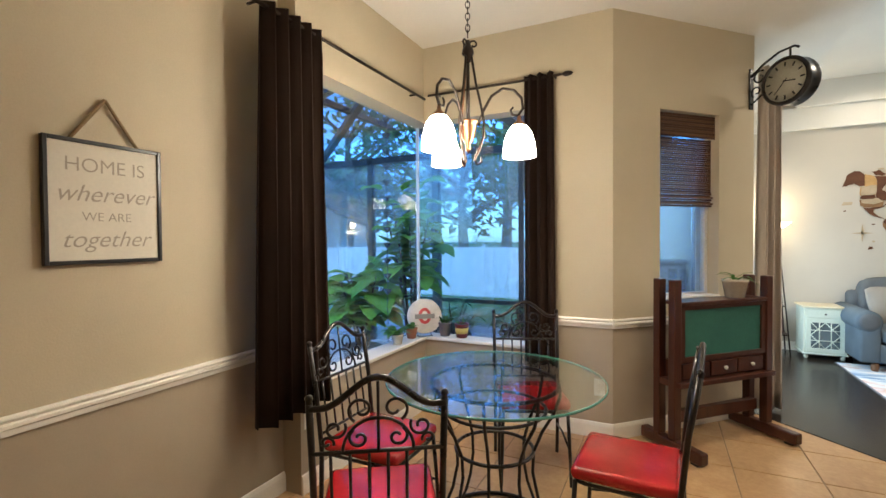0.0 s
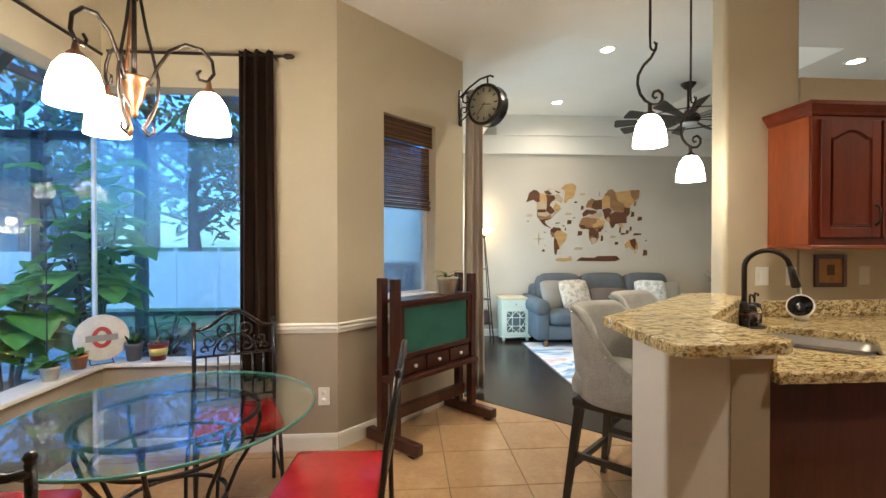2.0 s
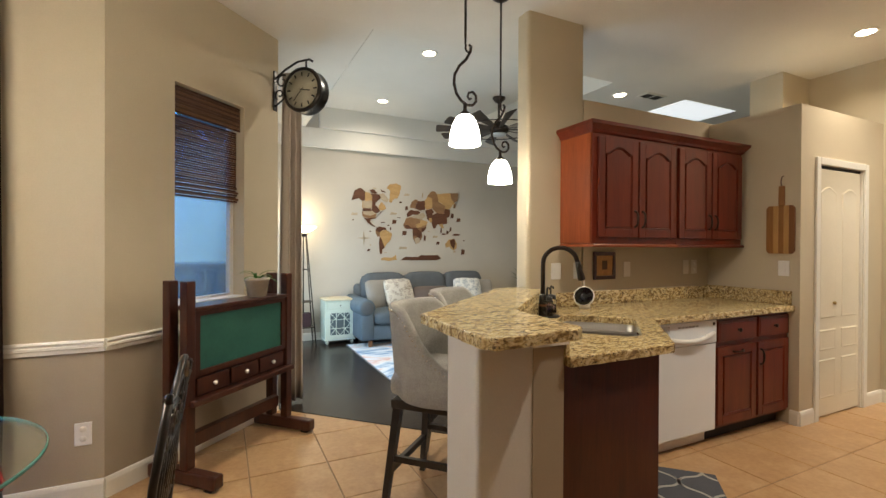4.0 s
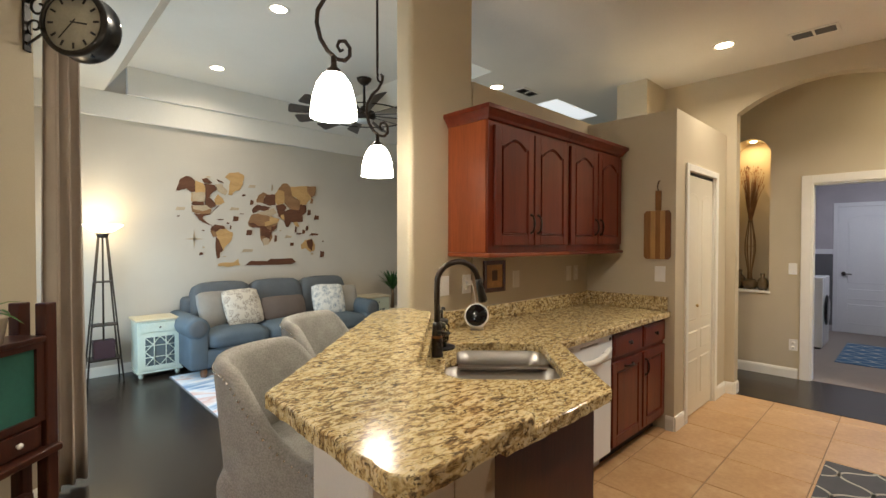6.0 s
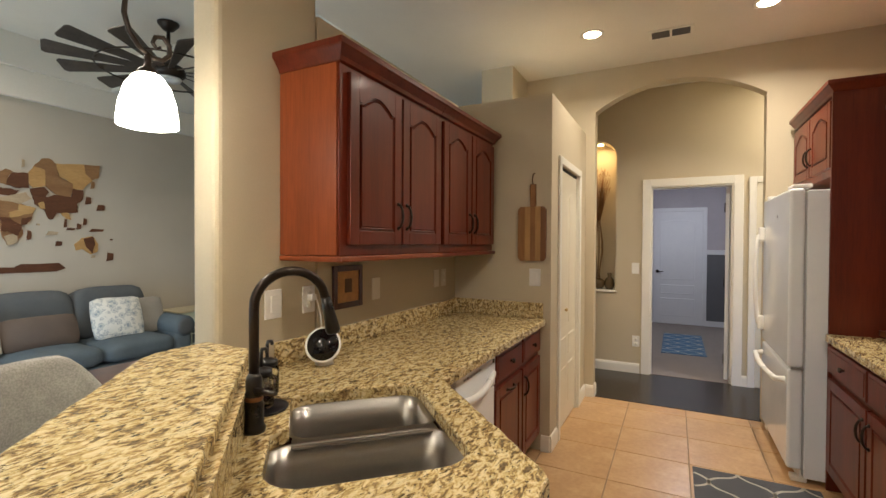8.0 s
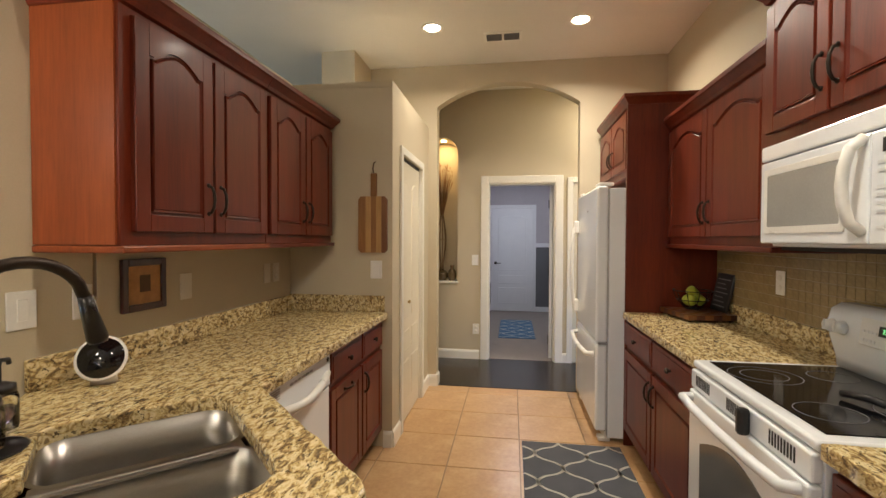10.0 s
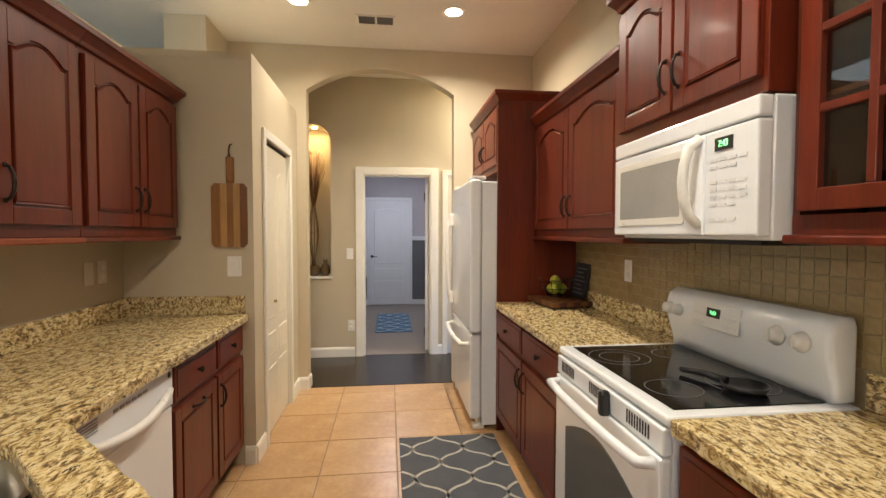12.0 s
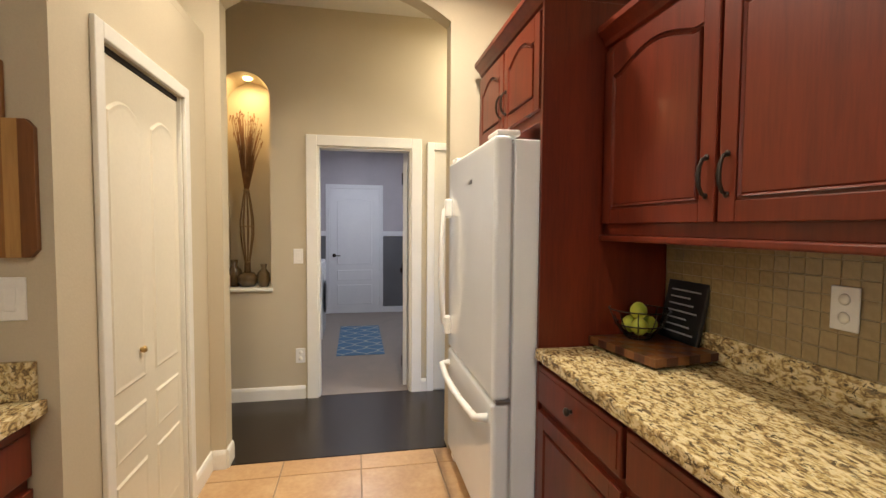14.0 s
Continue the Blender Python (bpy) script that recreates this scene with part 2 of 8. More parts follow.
# ---------------------------------------------------------------- the shell
H = 3.03         # ceiling of nook and kitchen
RAIL = 0.82      # chair rail
DARKWOOD = wood("dark_floor_wood", (0.011, 0.0075, 0.0055), (0.027, 0.0185, 0.0135), 0.27, (0.25, 2.2, 1), 9, 0.1, 0.05)
GROUT = surface("grout", (0.30, 0.21, 0.13), None, 0.85, fine=120, bump=0.2)
LAUNDRY_FLOOR = surface("grey_carpet", (0.24, 0.20, 0.18), (0.20, 0.17, 0.155), 0.9, scale=6, fine=260, bump=0.5, spread=0.4)
LAUNDRY_WALL = surface("lavender_grey_paint", (0.44, 0.41, 0.44), None, 0.6, scale=2, fine=140, bump=0.15, spread=0.05)
STUCCO = surface("pale_stucco", (0.80, 0.78, 0.70), (0.74, 0.72, 0.64), 0.85, scale=4, fine=90, bump=0.5)

structure("floor_bed", B(-1.7, 5.90, -1.75, 4.9, -0.10, -0.004), GROUT, "sandy grout bed under the floor tiles", "floor")
bm = bmesh.new()
prism(bm, [(1.0, 4.775), (2.375, 3.40), (8.6, 3.40), (8.6, 7.55), (1.0, 7.55)], -0.09, 0.003)
structure("floor_living", bm, DARKWOOD, "dark wood laminate floor of the living room", "floor")
structure("floor_hall", B(5.90, 6.93, -0.9, 3.40, -0.09, 0.003), DARKWOOD, "dark wood laminate floor of the hall", "floor")
structure("floor_laundry", B(6.93, 10.7, 0.6, 3.6, -0.09, 0.006), LAUNDRY_FLOOR, "grey-brown short pile floor of the laundry room", "floor")


def slab_wall(name, x0, x1, y0, y1, z0, z1, mat=WALL, label="beige painted wall with light orange-peel texture"):
    return structure(name, B(x0, x1, y0, y1, z0, z1), mat, label)


LOW = "taupe painted wall below the chair rail"
# nook, west side: window from y 2.25 to the corner
slab_wall("wall_west_lower", -1.72, -1.57, -1.75, 2.25, 0, RAIL, WALL_LOW, LOW)
slab_wall("wall_west_upper", -1.72, -1.57, -1.75, 2.25, RAIL, H)
slab_wall("wall_west_under_window", -1.60, -1.44, 2.25, 3.73, 0, 0.585, WALL_LOW, LOW)
slab_wall("wall_west_lintel", -1.60, -1.44, 2.25, 3.73, 2.41, H)
# nook, north side: window from the corner to x -0.42
slab_wall("wall_north_under_window", -1.60, -0.42, 3.73, 3.89, 0, 0.585, WALL_LOW, LOW)
slab_wall("wall_north_lintel", -1.60, -0.42, 3.73, 3.89, 2.41, H)
slab_wall("wall_north_lower", -0.42, 0.06, 3.73, 3.89, 0, RAIL, WALL_LOW, LOW)
slab_wall("wall_north_upper", -0.42, 0.06, 3.73, 3.89, RAIL, H)

# bay wall at 45 degrees, with its own axes: u along the wall, v out through it
BAY = pose(0.06, 3.73, 0, 0, 0, 45)
BAY_LEN, WIN0, WIN1, WINZ0, WINZ1 = 1.372, 0.42, 1.0, 0.97, 2.37


def bay_box(name, u0, u1, z0, z1, mat, label):
    return structure(name, B(u0, u1, 0, 0.17, z0, z1, BAY), mat, label)


bay_box("wall_bay_lower", 0, BAY_LEN, 0, RAIL, WALL_LOW, LOW)
bay_box("wall_bay_mid", 0, BAY_LEN, RAIL, WINZ0, WALL, "beige painted wall under the small window")
bay_box("wall_bay_side_a", 0, WIN0, WINZ0, WINZ1, WALL, "beige painted wall beside the small window")
bay_box("wall_bay_side_b", WIN1, BAY_LEN, WINZ0, WINZ1, WALL, "beige painted wall beside the small window")
bay_box("wall_bay_top", 0, BAY_LEN, WINZ1, H, WALL, "beige painted wall above the small window")

# living room
slab_wall("wall_living_west", 0.75, 0.93, 4.84, 5.05, 0, H + 0.3, WALL_GREY, "greige painted living room wall beside the sliding door")
slab_wall("wall_living_west_end", 0.75, 0.93, 6.75, 7.40, 0, H + 0.3, WALL_GREY, "greige painted living room wall beside the sliding door")
slab_wall("wall_living_west_head", 0.75, 0.93, 5.05, 6.75, 2.15, H + 0.3, WALL_GREY, "greige painted living room wall over the sliding door")
for b in ((0.735, 0.7495, 4.70, 5.04, 0.0, 3.2), (0.735, 0.7495, 6.76, 7.40, 0.0, 3.2), (0.735, 0.7495, 5.04, 6.76, 2.16, 3.2)):
    structure("wall_patio", B(*b), STUCCO, "pale stucco outer wall of the living room", "wall")
door_4 = structure("door_4", B(0.835, 0.841, 5.10, 6.70, 0.05, 2.10), PANE, "sliding glass door from living room to patio", "sliding door")
for b in ((0.80, 0.88, 5.05, 5.10, 0.0, 2.15), (0.80, 0.88, 6.70, 6.75, 0.0, 2.15), (0.80, 0.88, 5.10, 6.70, 2.10, 2.15), (0.80, 0.88, 5.10, 6.70, 0.0, 0.05), (0.81, 0.87, 5.87, 5.93, 0.05, 2.10)):
    part("door_frame", B(*b, bevel=0.003), WHITE, door_4, "white aluminium frame")
# daylight from the patio through the sliding door
day = bpy.data.lights.new("sliding_door_daylight", "AREA")
day.shape, day.size, day.size_y, day.energy, day.color = "RECTANGLE", 1.6, 1.95, 62, (0.62, 0.84, 1.0)
new("sliding_door_daylight", day).matrix_world = pose(0.925, 5.9, 1.08, 0, -90, 0)
slab_wall("wall_living_north", 0.75, 8.6, 7.40, 7.55, 0, H + 0.4, WALL_GREY, "greige painted living room wall with map")
slab_wall("wall_living_east", 8.6, 8.75, 3.40, 7.55, 0, H + 0.4, WALL_GREY, "greige painted living room wall")
slab_wall("wall_living_south", 5.99, 8.6, 3.40, 3.52, 0, H + 0.4, WALL_GREY, "greige painted living room wall")

# kitchen: column, half-height wall, pantry box, arch wall
bm = B(2.568, 3.088, 3.40, 3.54, 0, H)
bmesh.ops.bevel(bm, geom=[e for e in bm.edges if abs(e.verts[0].co.z - e.verts[1].co.z) > 1], offset=0.025, segments=3, profile=0.5, affect="EDGES")
structure("wall_column", bm, WALL, "beige rounded-corner wall end rising to the ceiling", "column")
slab_wall("wall_kitchen_half", 3.0885, 5.87, 3.40, 3.54, 0, 2.472, WALL, "beige half-height kitchen wall open above")
bm = B(4.565, 4.685, 2.775, 3.40, 0, 2.41)
structure("wall_pantry_west", bm, WALL, "beige pantry side wall")
PX0, PX1, PTOP = 4.815, 5.526, 2.01
slab_wall("wall_pantry_a", 4.565, PX0, 2.675, 2.775, 0, 2.41)
slab_wall("wall_pantry_b", PX1, 5.87, 2.675, 2.775, 0, 2.41)
slab_wall("wall_pantry_head", PX0, PX1, 2.675, 2.775, PTOP, 2.41)
structure("pantry_top", B(4.565, 5.87, 2.675, 3.40, 2.4105, 2.452), WALL, "beige plant ledge over the pantry", "ledge")
slab_wall("wall_pier", 5.41, 5.87, 3.24, 3.54, 2.473, H, WALL, "short beige wall pier above the ledge")
AY0, AY1, ASP, AAP = 1.287, 2.592, 2.645, 2.853
slab_wall("wall_arch_left", 5.87, 5.99, AY1, 3.54, 0, 3.12, WALL, "beige wall beside the arch")
slab_wall("wall_arch_right", 5.87, 5.99, 0.43, AY0, 0, 3.12, WALL, "beige wall beside the arch")
half, rise = (AY1 - AY0) / 2, AAP - ASP
rad = (half * half + rise * rise) / (2 * rise)
cz, cy = AAP - rad, (AY0 + AY1) / 2
a0 = math.degrees(math.asin(half / rad))
curve = arc(cy, cz, rad, 90 - a0, 90 + a0, 28)
bm = bmesh.new()
prism(bm, [(AY0, 3.12), (AY1, 3.12)] + curve, 0, 0.12,
      Matrix(((0, 0, 1, 5.87), (1, 0, 0, 0), (0, 1, 0, 0), (0, 0, 0, 1))))
bmesh.ops.triangulate(bm, faces=[f for f in bm.faces if len(f.verts) > 4])
structure("wall_arch_head", bm, WALL, "beige wall with a shallow arched opening", "wall")
slab_wall("wall_kitchen_south", 1.35, 5.87, 0.43, 0.55, 0, H, WALL)

# hall behind the arch: back wall with niche and door opening
HX = 6.90
NY0, NY1, NZ0, NSP, NAP = 2.517, 2.90, 0.885, 2.43, 2.59
DY0, DY1, DTOP = 1.402, 2.16, 2.045
slab_wall("wall_hall_a", HX, HX + 0.30, NY1, 3.9, 0, 3.12)
slab_wall("wall_hall_under_niche", HX, HX + 0.30, NY0, NY1, 0, NZ0)
slab_wall("wall_hall_b", HX, HX + 0.12, DY1, NY0, 0, 3.12)
slab_wall("wall_hall_head", HX, HX + 0.12, DY0, DY1, DTOP, 3.12)
slab_wall("wall_hall_c", HX, HX + 0.12, -0.9, DY0, 0, 3.12)
nh, nr = (NY1 - NY0) / 2, NAP - NSP
nrad = (nh * nh + nr * nr) / (2 * nr)
na = math.degrees(math.asin(min(1, nh / nrad)))
curve = arc((NY0 + NY1) / 2, NAP - nrad, nrad, 90 - na, 90 + na, 18)
bm = bmesh.new()
prism(bm, [(NY0, 3.12), (NY1, 3.12)] + curve, 0, 0.30, Matrix(((0, 0, 1, HX), (1, 0, 0, 0), (0, 1, 0, 0), (0, 0, 0, 1))))
bmesh.ops.triangulate(bm, faces=[f for f in bm.faces if len(f.verts) > 4])
structure("wall_hall_niche_head", bm, WALL, "beige wall with an arched niche")
structure("niche_back", B(HX + 0.30, HX + 0.36, NY0 - 0.1, NY1 + 0.1, NZ0 - 0.1, 2.8), WALL, "beige back of the arched niche")
structure("niche_cheek", B(HX + 0.1205, HX + 0.30, NY0 - 0.06, NY0, NZ0 - 0.1, 2.8), WALL, "beige side of the arched niche")
structure("niche_sill", B(HX - 0.02, HX + 0.295, NY0 - 0.012, NY1 + 0.012, NZ0, NZ0 + 0.022, bevel=0.005), WHITE, "white painted niche sill", "sill")
slab_wall("wall_hall_north", 5.99, HX, 3.28, 3.40, 0, 3.12)
slab_wall("wall_hall_south", 5.99, HX, -0.9, -0.78, 0, 3.12)
# laundry
for nm, b in (("wall_laundry_north", (7.265, 10.7, 2.75, 2.87, 0, 2.7)), ("wall_laundry_south", (7.021, 10.7, 0.85, 0.97, 0, 2.7)), ("wall_laundry_east", (10.55, 10.7, 0.97, 2.75, 0, 2.7))):
    slab_wall(nm, *b, LAUNDRY_WALL, "lavender-grey painted laundry wall")
structure("ceiling_laundry", B(7.021, 10.7, 0.85, 2.87, 2.7, 2.78), CEIL, "white laundry ceiling", "ceiling")
# closing walls behind the walk
slab_wall("wall_south", -1.72, 1.35, -1.75, -1.60, 0, H)
slab_wall("wall_southeast", 1.35, 1.47, -1.75, 0.43, 0, H)

# ceilings
structure("ceiling_main", B(-1.72, 5.87, -1.75, 4.17, H, H + 0.12), CEIL, "off-white textured kitchen and nook ceiling", "ceiling")
bm = bmesh.new()
prism(bm, [(0.26, 4.1705), (1.66, 4.1705), (1.66, 7.55), (0.74, 7.55), (0.74, 4.65)], H, H + 0.12)
structure("ceiling_living_west", bm, CEIL, "off-white living room ceiling border", "ceiling")
structure("ceiling_living_east", B(4.2, 8.75, 4.1705, 7.55, H, H + 0.12), CEIL, "off-white ceiling of the entry side", "ceiling")
structure("ceiling_living_corner", B(5.8705, 8.75, 3.54, 4.17, H, H + 0.12), CEIL, "off-white ceiling of the entry side", "ceiling")
structure("ceiling_strip", B(7.271, 8.75, 3.0, 3.54, 3.121, 3.2), CEIL, "off-white ceiling strip", "ceiling")
structure("ceiling_hall", B(5.87, 7.27, -0.9, 3.54, 3.12, 3.2), CEIL, "off-white hall ceiling", "ceiling")
structure("ceiling_tray", B(1.66, 4.2, 4.17, 7.55, H + 0.30, H + 0.40), CEIL, "raised off-white tray ceiling", "ceiling")
structure("tray_side_near", B(1.66, 4.2, 4.05, 4.17, H + 0.1205, H + 0.30), CEIL, "off-white step of the tray ceiling", "ceiling")
structure("tray_side_east", B(4.2, 4.3, 4.05, 7.55, H + 0.1205, H + 0.30), CEIL, "off-white step of the tray ceiling", "ceiling")
bm = bmesh.new()
prism(bm, [(1.661, H + 0.001), (1.664, H + 0.001), (1.86, H + 0.298), (1.661, H + 0.298)], 0, 3.18, Matrix(((1, 0, 0, 0), (0, 0, 1, 4.171), (0, 1, 0, 0), (0, 0, 0, 1))))
structure("tray_side_west", bm, CEIL, "sloped off-white side of the tray ceiling", "ceiling")
structure("trim_cove", B(0.93, 8.6, 7.35, 7.40, 2.76, H - 0.002), CEIL, "off-white fascia over the living room wall", "trim")
structure("trim_cove_tray", B(1.865, 4.195, 7.31, 7.40, H - 0.001, H + 0.298), CEIL, "off-white upper fascia of the tray", "trim")

# window glass and sills of the corner window
for nm, b in (("window_1", (-1.585, -1.578, 2.25, 3.868, 0.61, 2.41)), ("window_2", (-1.578, -0.42, 3.868, 3.875, 0.61, 2.41))):
    w = structure(nm, B(*b), PANE, "frameless corner window glass overlooking the screened patio", "window")
    w.visible_shadow = False
structure("sill_west", B(-1.59, -1.415, 2.25, 3.73, 0.585, 0.612, bevel=0.006), WHITE, "white window sill with potted plants", "sill")
structure("sill_north", B(-1.59, -0.42, 3.705, 3.88, 0.5855, 0.6115, bevel=0.006), WHITE, "white window sill with potted plants", "sill")
structure("trim_corner", B(-1.592, -1.570, 3.862, 3.884, 0.612, 2.41), plain("pale_sealant", (0.72, 0.76, 0.74), 0.3), "pale sealant joint of the corner glass", "trim")


# rails and baseboards
def profile_run(name, p, q, z, prof, label, cat):
    """A moulding along p to q: profile of (out, up), out to the room's side (the right of p->q)."""
    p, q = Vector((*p, 0)), Vector((*q, 0))
    d = (q - p).normalized()
    out = Vector((d.y, -d.x, 0))
    bm = bmesh.new()
    ends = []
    for e in (p, q):
        ends.append([bm.verts.new(e + out * o + Vector((0, 0, z + u))) for o, u in prof])
    n = len(prof)
    for i in range(n):
        bm.faces.new((ends[0][i], ends[0][(i + 1) % n], ends[1][(i + 1) % n], ends[1][i]))
    bm.faces.new(ends[0][::-1])
    bm.faces.new(ends[1])
    return structure(name, bm, WHITE, label, cat)


RAILP = [(0, -0.032), (0.012, -0.032), (0.014, -0.012), (0.022, -0.006), (0.022, 0.006), (0.016, 0.012), (0.024, 0.024), (0.02, 0.032), (0, 0.034)]
BASEP = [(0, 0), (0.014, 0), (0.014, 0.085), (0.010, 0.10), (0.006, 0.108), (0, 0.11)]
bs = 0.06 + BAY_LEN * 0.7071, 3.73 + BAY_LEN * 0.7071
for p, q in (((-1.57, -1.6), (-1.57, 2.25)), ((-0.42, 3.73), (0.06, 3.73)), ((0.06, 3.73), bs)):
    profile_run("trim_rail", p, q, RAIL, RAILP, "cream painted chair rail moulding", "chair rail")
for p, q in (((-1.57, -1.6), (-1.57, 2.25)), ((-1.44, 2.25), (-1.44, 3.73)), ((-1.44, 3.73), (0.06, 3.73)), ((0.06, 3.73), bs),
             ((0.93, 7.40), (8.6, 7.40)), ((4.565, 2.735), (4.565, 2.675)), ((4.565, 2.675), (PX0 - 0.06, 2.675)), ((PX1 + 0.06, 2.675), (5.87, 2.675)), ((5.87, 2.665), (5.87, AY1)),
             ((5.87, AY1), (5.99, AY1)), ((HX, 3.28), (HX, DY1 + 0.10)), ((HX, DY0 - 0.06), (HX, 1.235))):
    profile_run("baseboard", p, q, 0.0, BASEP, "cream painted baseboard", "baseboard")

# ---------------------------------------------------------------- lamps
SHADE = [(0.022, 0.0), (0.034, -0.008), (0.052, -0.035), (0.064, -0.075), (0.069, -0.115), (0.070, -0.135), (0.067, -0.135), (0.061, -0.075), (0.048, -0.037), (0.02, -0.012)]


def shade_at(parent, x, y, z, s=1.0, holder=BRONZE, lit=LAMP_GLASS):
    """An opal glass bell hung from its holder at (x, y, z)."""
    g = part("shade", lathe(bmesh.new(), [(r * s, h * s) for r, h in SHADE], (x, y, z)), lit, parent, "lit opal white glass bell shade")
    part("shade_holder", lathe(bmesh.new(), [(0, 0.045), (0.008, 0.045), (0.012, 0.02), (0.024, 0.012), (0.032, -0.004), (0.034, -0.012), (0, -0.010)], (x, y, z), 16), holder, parent)
    return g


def pendant(x, y, zb, rz=0):
    """A hanging lamp whose shade ends at height zb."""
    e = thing("pendant_lamp", "dark bronze scroll pendant lamp with lit white glass shade", "pendant lamp", (x, y, 0), rz, "pendant lamps over the bar")
    s = 1.17
    zt = zb + 0.135 * s
    shade_at(e, 0, 0, zt, s, lit=PENDANT_GLASS)
    part("canopy", lathe(bmesh.new(), [(0, H), (0.06, H), (0.058, H - 0.012), (0.03, H - 0.03), (0.008, H - 0.036), (0, H - 0.036)], (0, 0, 0), 20), BRONZE, e)
    part("rod", tube(bmesh.new(), [(0, 0, H - 0.02), (0, 0, zt + 0.40)], 0.0065, 10), BRONZE, e)
    # scroll: a small curl at the rod, a long S, and a spiral that ends beside the holder
    p = [(0.0, 0.40), (0.0, 0.37)]
    p += [(0.016 * math.cos(radians(a)) + 0.016, 0.352 + 0.022 * math.sin(radians(a))) for a in (150, 190, 230, 270, 310, 350, 30, 70)]
    q = [(0.034, 0.366), (0.030, 0.335), (0.005, 0.29), (-0.035, 0.25), (-0.062, 0.20), (-0.066, 0.155), (-0.052, 0.105), (-0.025, 0.072), (0.012, 0.052), (0.045, 0.055), (0.066, 0.078), (0.066, 0.108), (0.046, 0.126), (0.022, 0.118), (0.014, 0.098), (0.026, 0.084), (0.038, 0.092)]
    part("scroll", tube(tube(bmesh.new(), [(a, 0, zt + b) for a, b in p], 0.0055, 8), [(a, 0, zt + b) for a, b in q], [0.0075] * 13 + [0.007, 0.006, 0.006, 0.005], 8), BRONZE, e)
    part("stem", tube(bmesh.new(), [(0, 0, zt + 0.055), (0, 0, zt + 0.02)], 0.010, 10), BRONZE, e)
    return e


pendant(1.765, 2.86, 1.885)
pendant(2.30, 3.345, 1.78)


GLOW_SPOT = glowing("lit_downlight_lens", (1.0, 0.82, 0.58), 30)


def recessed(x, y, z, power):
    e = thing("recessed_light", "lit white-rimmed recessed ceiling light", "ceiling light", (x, y, z), 0, "recessed ceiling lights")
    part("trim_ring", lathe(bmesh.new(), [(0.088, 0.0), (0.088, -0.004), (0.07, -0.008), (0.062, -0.004), (0.062, 0.0)], (0, 0, 0), 28), WHITE, e)
    part("lens", lathe(bmesh.new(), [(0, -0.003), (0.062, -0.003), (0.062, -0.001), (0, -0.001)], (0, 0, 0), 28), GLOW_SPOT, e)
    downlight("recessed_lamp", x, y, z - 0.012, power)


# the lamp at (2.75, 1.45) is unseen, added to brighten the range side
for x, y, z, w in ((5.10, 2.505, H, 13), (5.13, 1.395, H, 26), (2.75, 1.45, H, 21), (2.525, 5.02, H + 0.30, 34), (2.58, 6.70, H + 0.30, 9), (4.55, 4.41, H, 18)):
    recessed(x, y, z, w)

# ---------------------------------------------------------------- kitchen
def plate(outer, holes, z0, z1, bevel=0.004):
    """A flat slab with holes, its top edges eased."""
    bm = bmesh.new()
    es = []
    for loop in [outer] + holes:
        vs = [bm.verts.new((x, y, z0)) for x, y in loop]
        es += [bm.edges.new((vs[i], vs[(i + 1) % len(vs)])) for i in range(len(vs))]
    bmesh.ops.triangle_fill(bm, edges=es, use_beauty=True)
    r = bmesh.ops.extrude_face_region(bm, geom=bm.faces[:])
    top = [v for v in r["geom"] if isinstance(v, bmesh.types.BMVert)]
    bmesh.ops.translate(bm, verts=top, vec=(0, 0, z1 - z0))
    bmesh.ops.recalc_face_normals(bm, faces=bm.faces[:])
    sharp = [e for e in bm.edges if len(e.link_faces) == 2 and e.calc_face_angle(0) > 1.0 and abs(e.verts[0].co.z - z1) < 1e-6 and abs(e.verts[1].co.z - z1) < 1e-6]
    if bevel and sharp:
        bmesh.ops.bevel(bm, geom=sharp, offset=bevel, segments=2, profile=0.5, affect="EDGES")
    return bm


def rrect(x0, x1, y0, y1, r, n=5):
    out = []
    for cx, cy, a in ((x1 - r, y1 - r, 0), (x0 + r, y1 - r, 90), (x0 + r, y0 + r, 180), (x1 - r, y0 + r, 270)):
        out += arc(cx, cy, r, a, a + 90, n)
    return out


def turned(loop, m):
    return [tuple((m @ Vector((x, y, 0)))[:2]) for x, y in loop]


def wobble(loop, step=0.03, amp=0.003):
    """A hand-chipped stone edge."""
    rnd = random.Random(5)
    out = []
    for i, p in enumerate(loop):
        q = loop[(i + 1) % len(loop)]
        n = max(1, int(math.dist(p, q) / step))
        for k in range(n):
            s = k / n
            j = amp if k else 0
            out.append((p[0] + (q[0] - p[0]) * s + rnd.uniform(-j, j), p[1] + (q[1] - p[1]) * s + rnd.uniform(-j, j)))
    return out


def panel_door(w, h, arch=True, t=0.02, mid=None):
    """A raised-panel cabinet door; faces -y, its lower left corner at the origin."""
    bm = box(bmesh.new(), 0, w, -0.012, 0.0, 0, h)
    s = min(0.058, w * 0.2)
    box(bm, 0, s, -t, -0.0121, 0, h, bevel=0.003)
    box(bm, w - s, w, -t, -0.0121, 0, h, bevel=0.003)
    box(bm, s, w - s, -t, -0.0121, 0, s, bevel=0.003)
    XZ = Matrix(((1, 0, 0, 0), (0, 0, -1, 0), (0, 1, 0, 0), (0, 0, 0, 1)))
    rise = min(0.05, w * 0.12, h * 0.11) if arch else 0.0
    n = 12
    low = [(s + (w - 2 * s) * i / n, h - s - rise + rise * math.sin(math.pi * min(1, max(0, (i / n - 0.08) / 0.84)))) for i in range(n + 1)]
    prism(bm, low + [(w - s, h), (s, h)], 0.0121, t, XZ)
    return bm


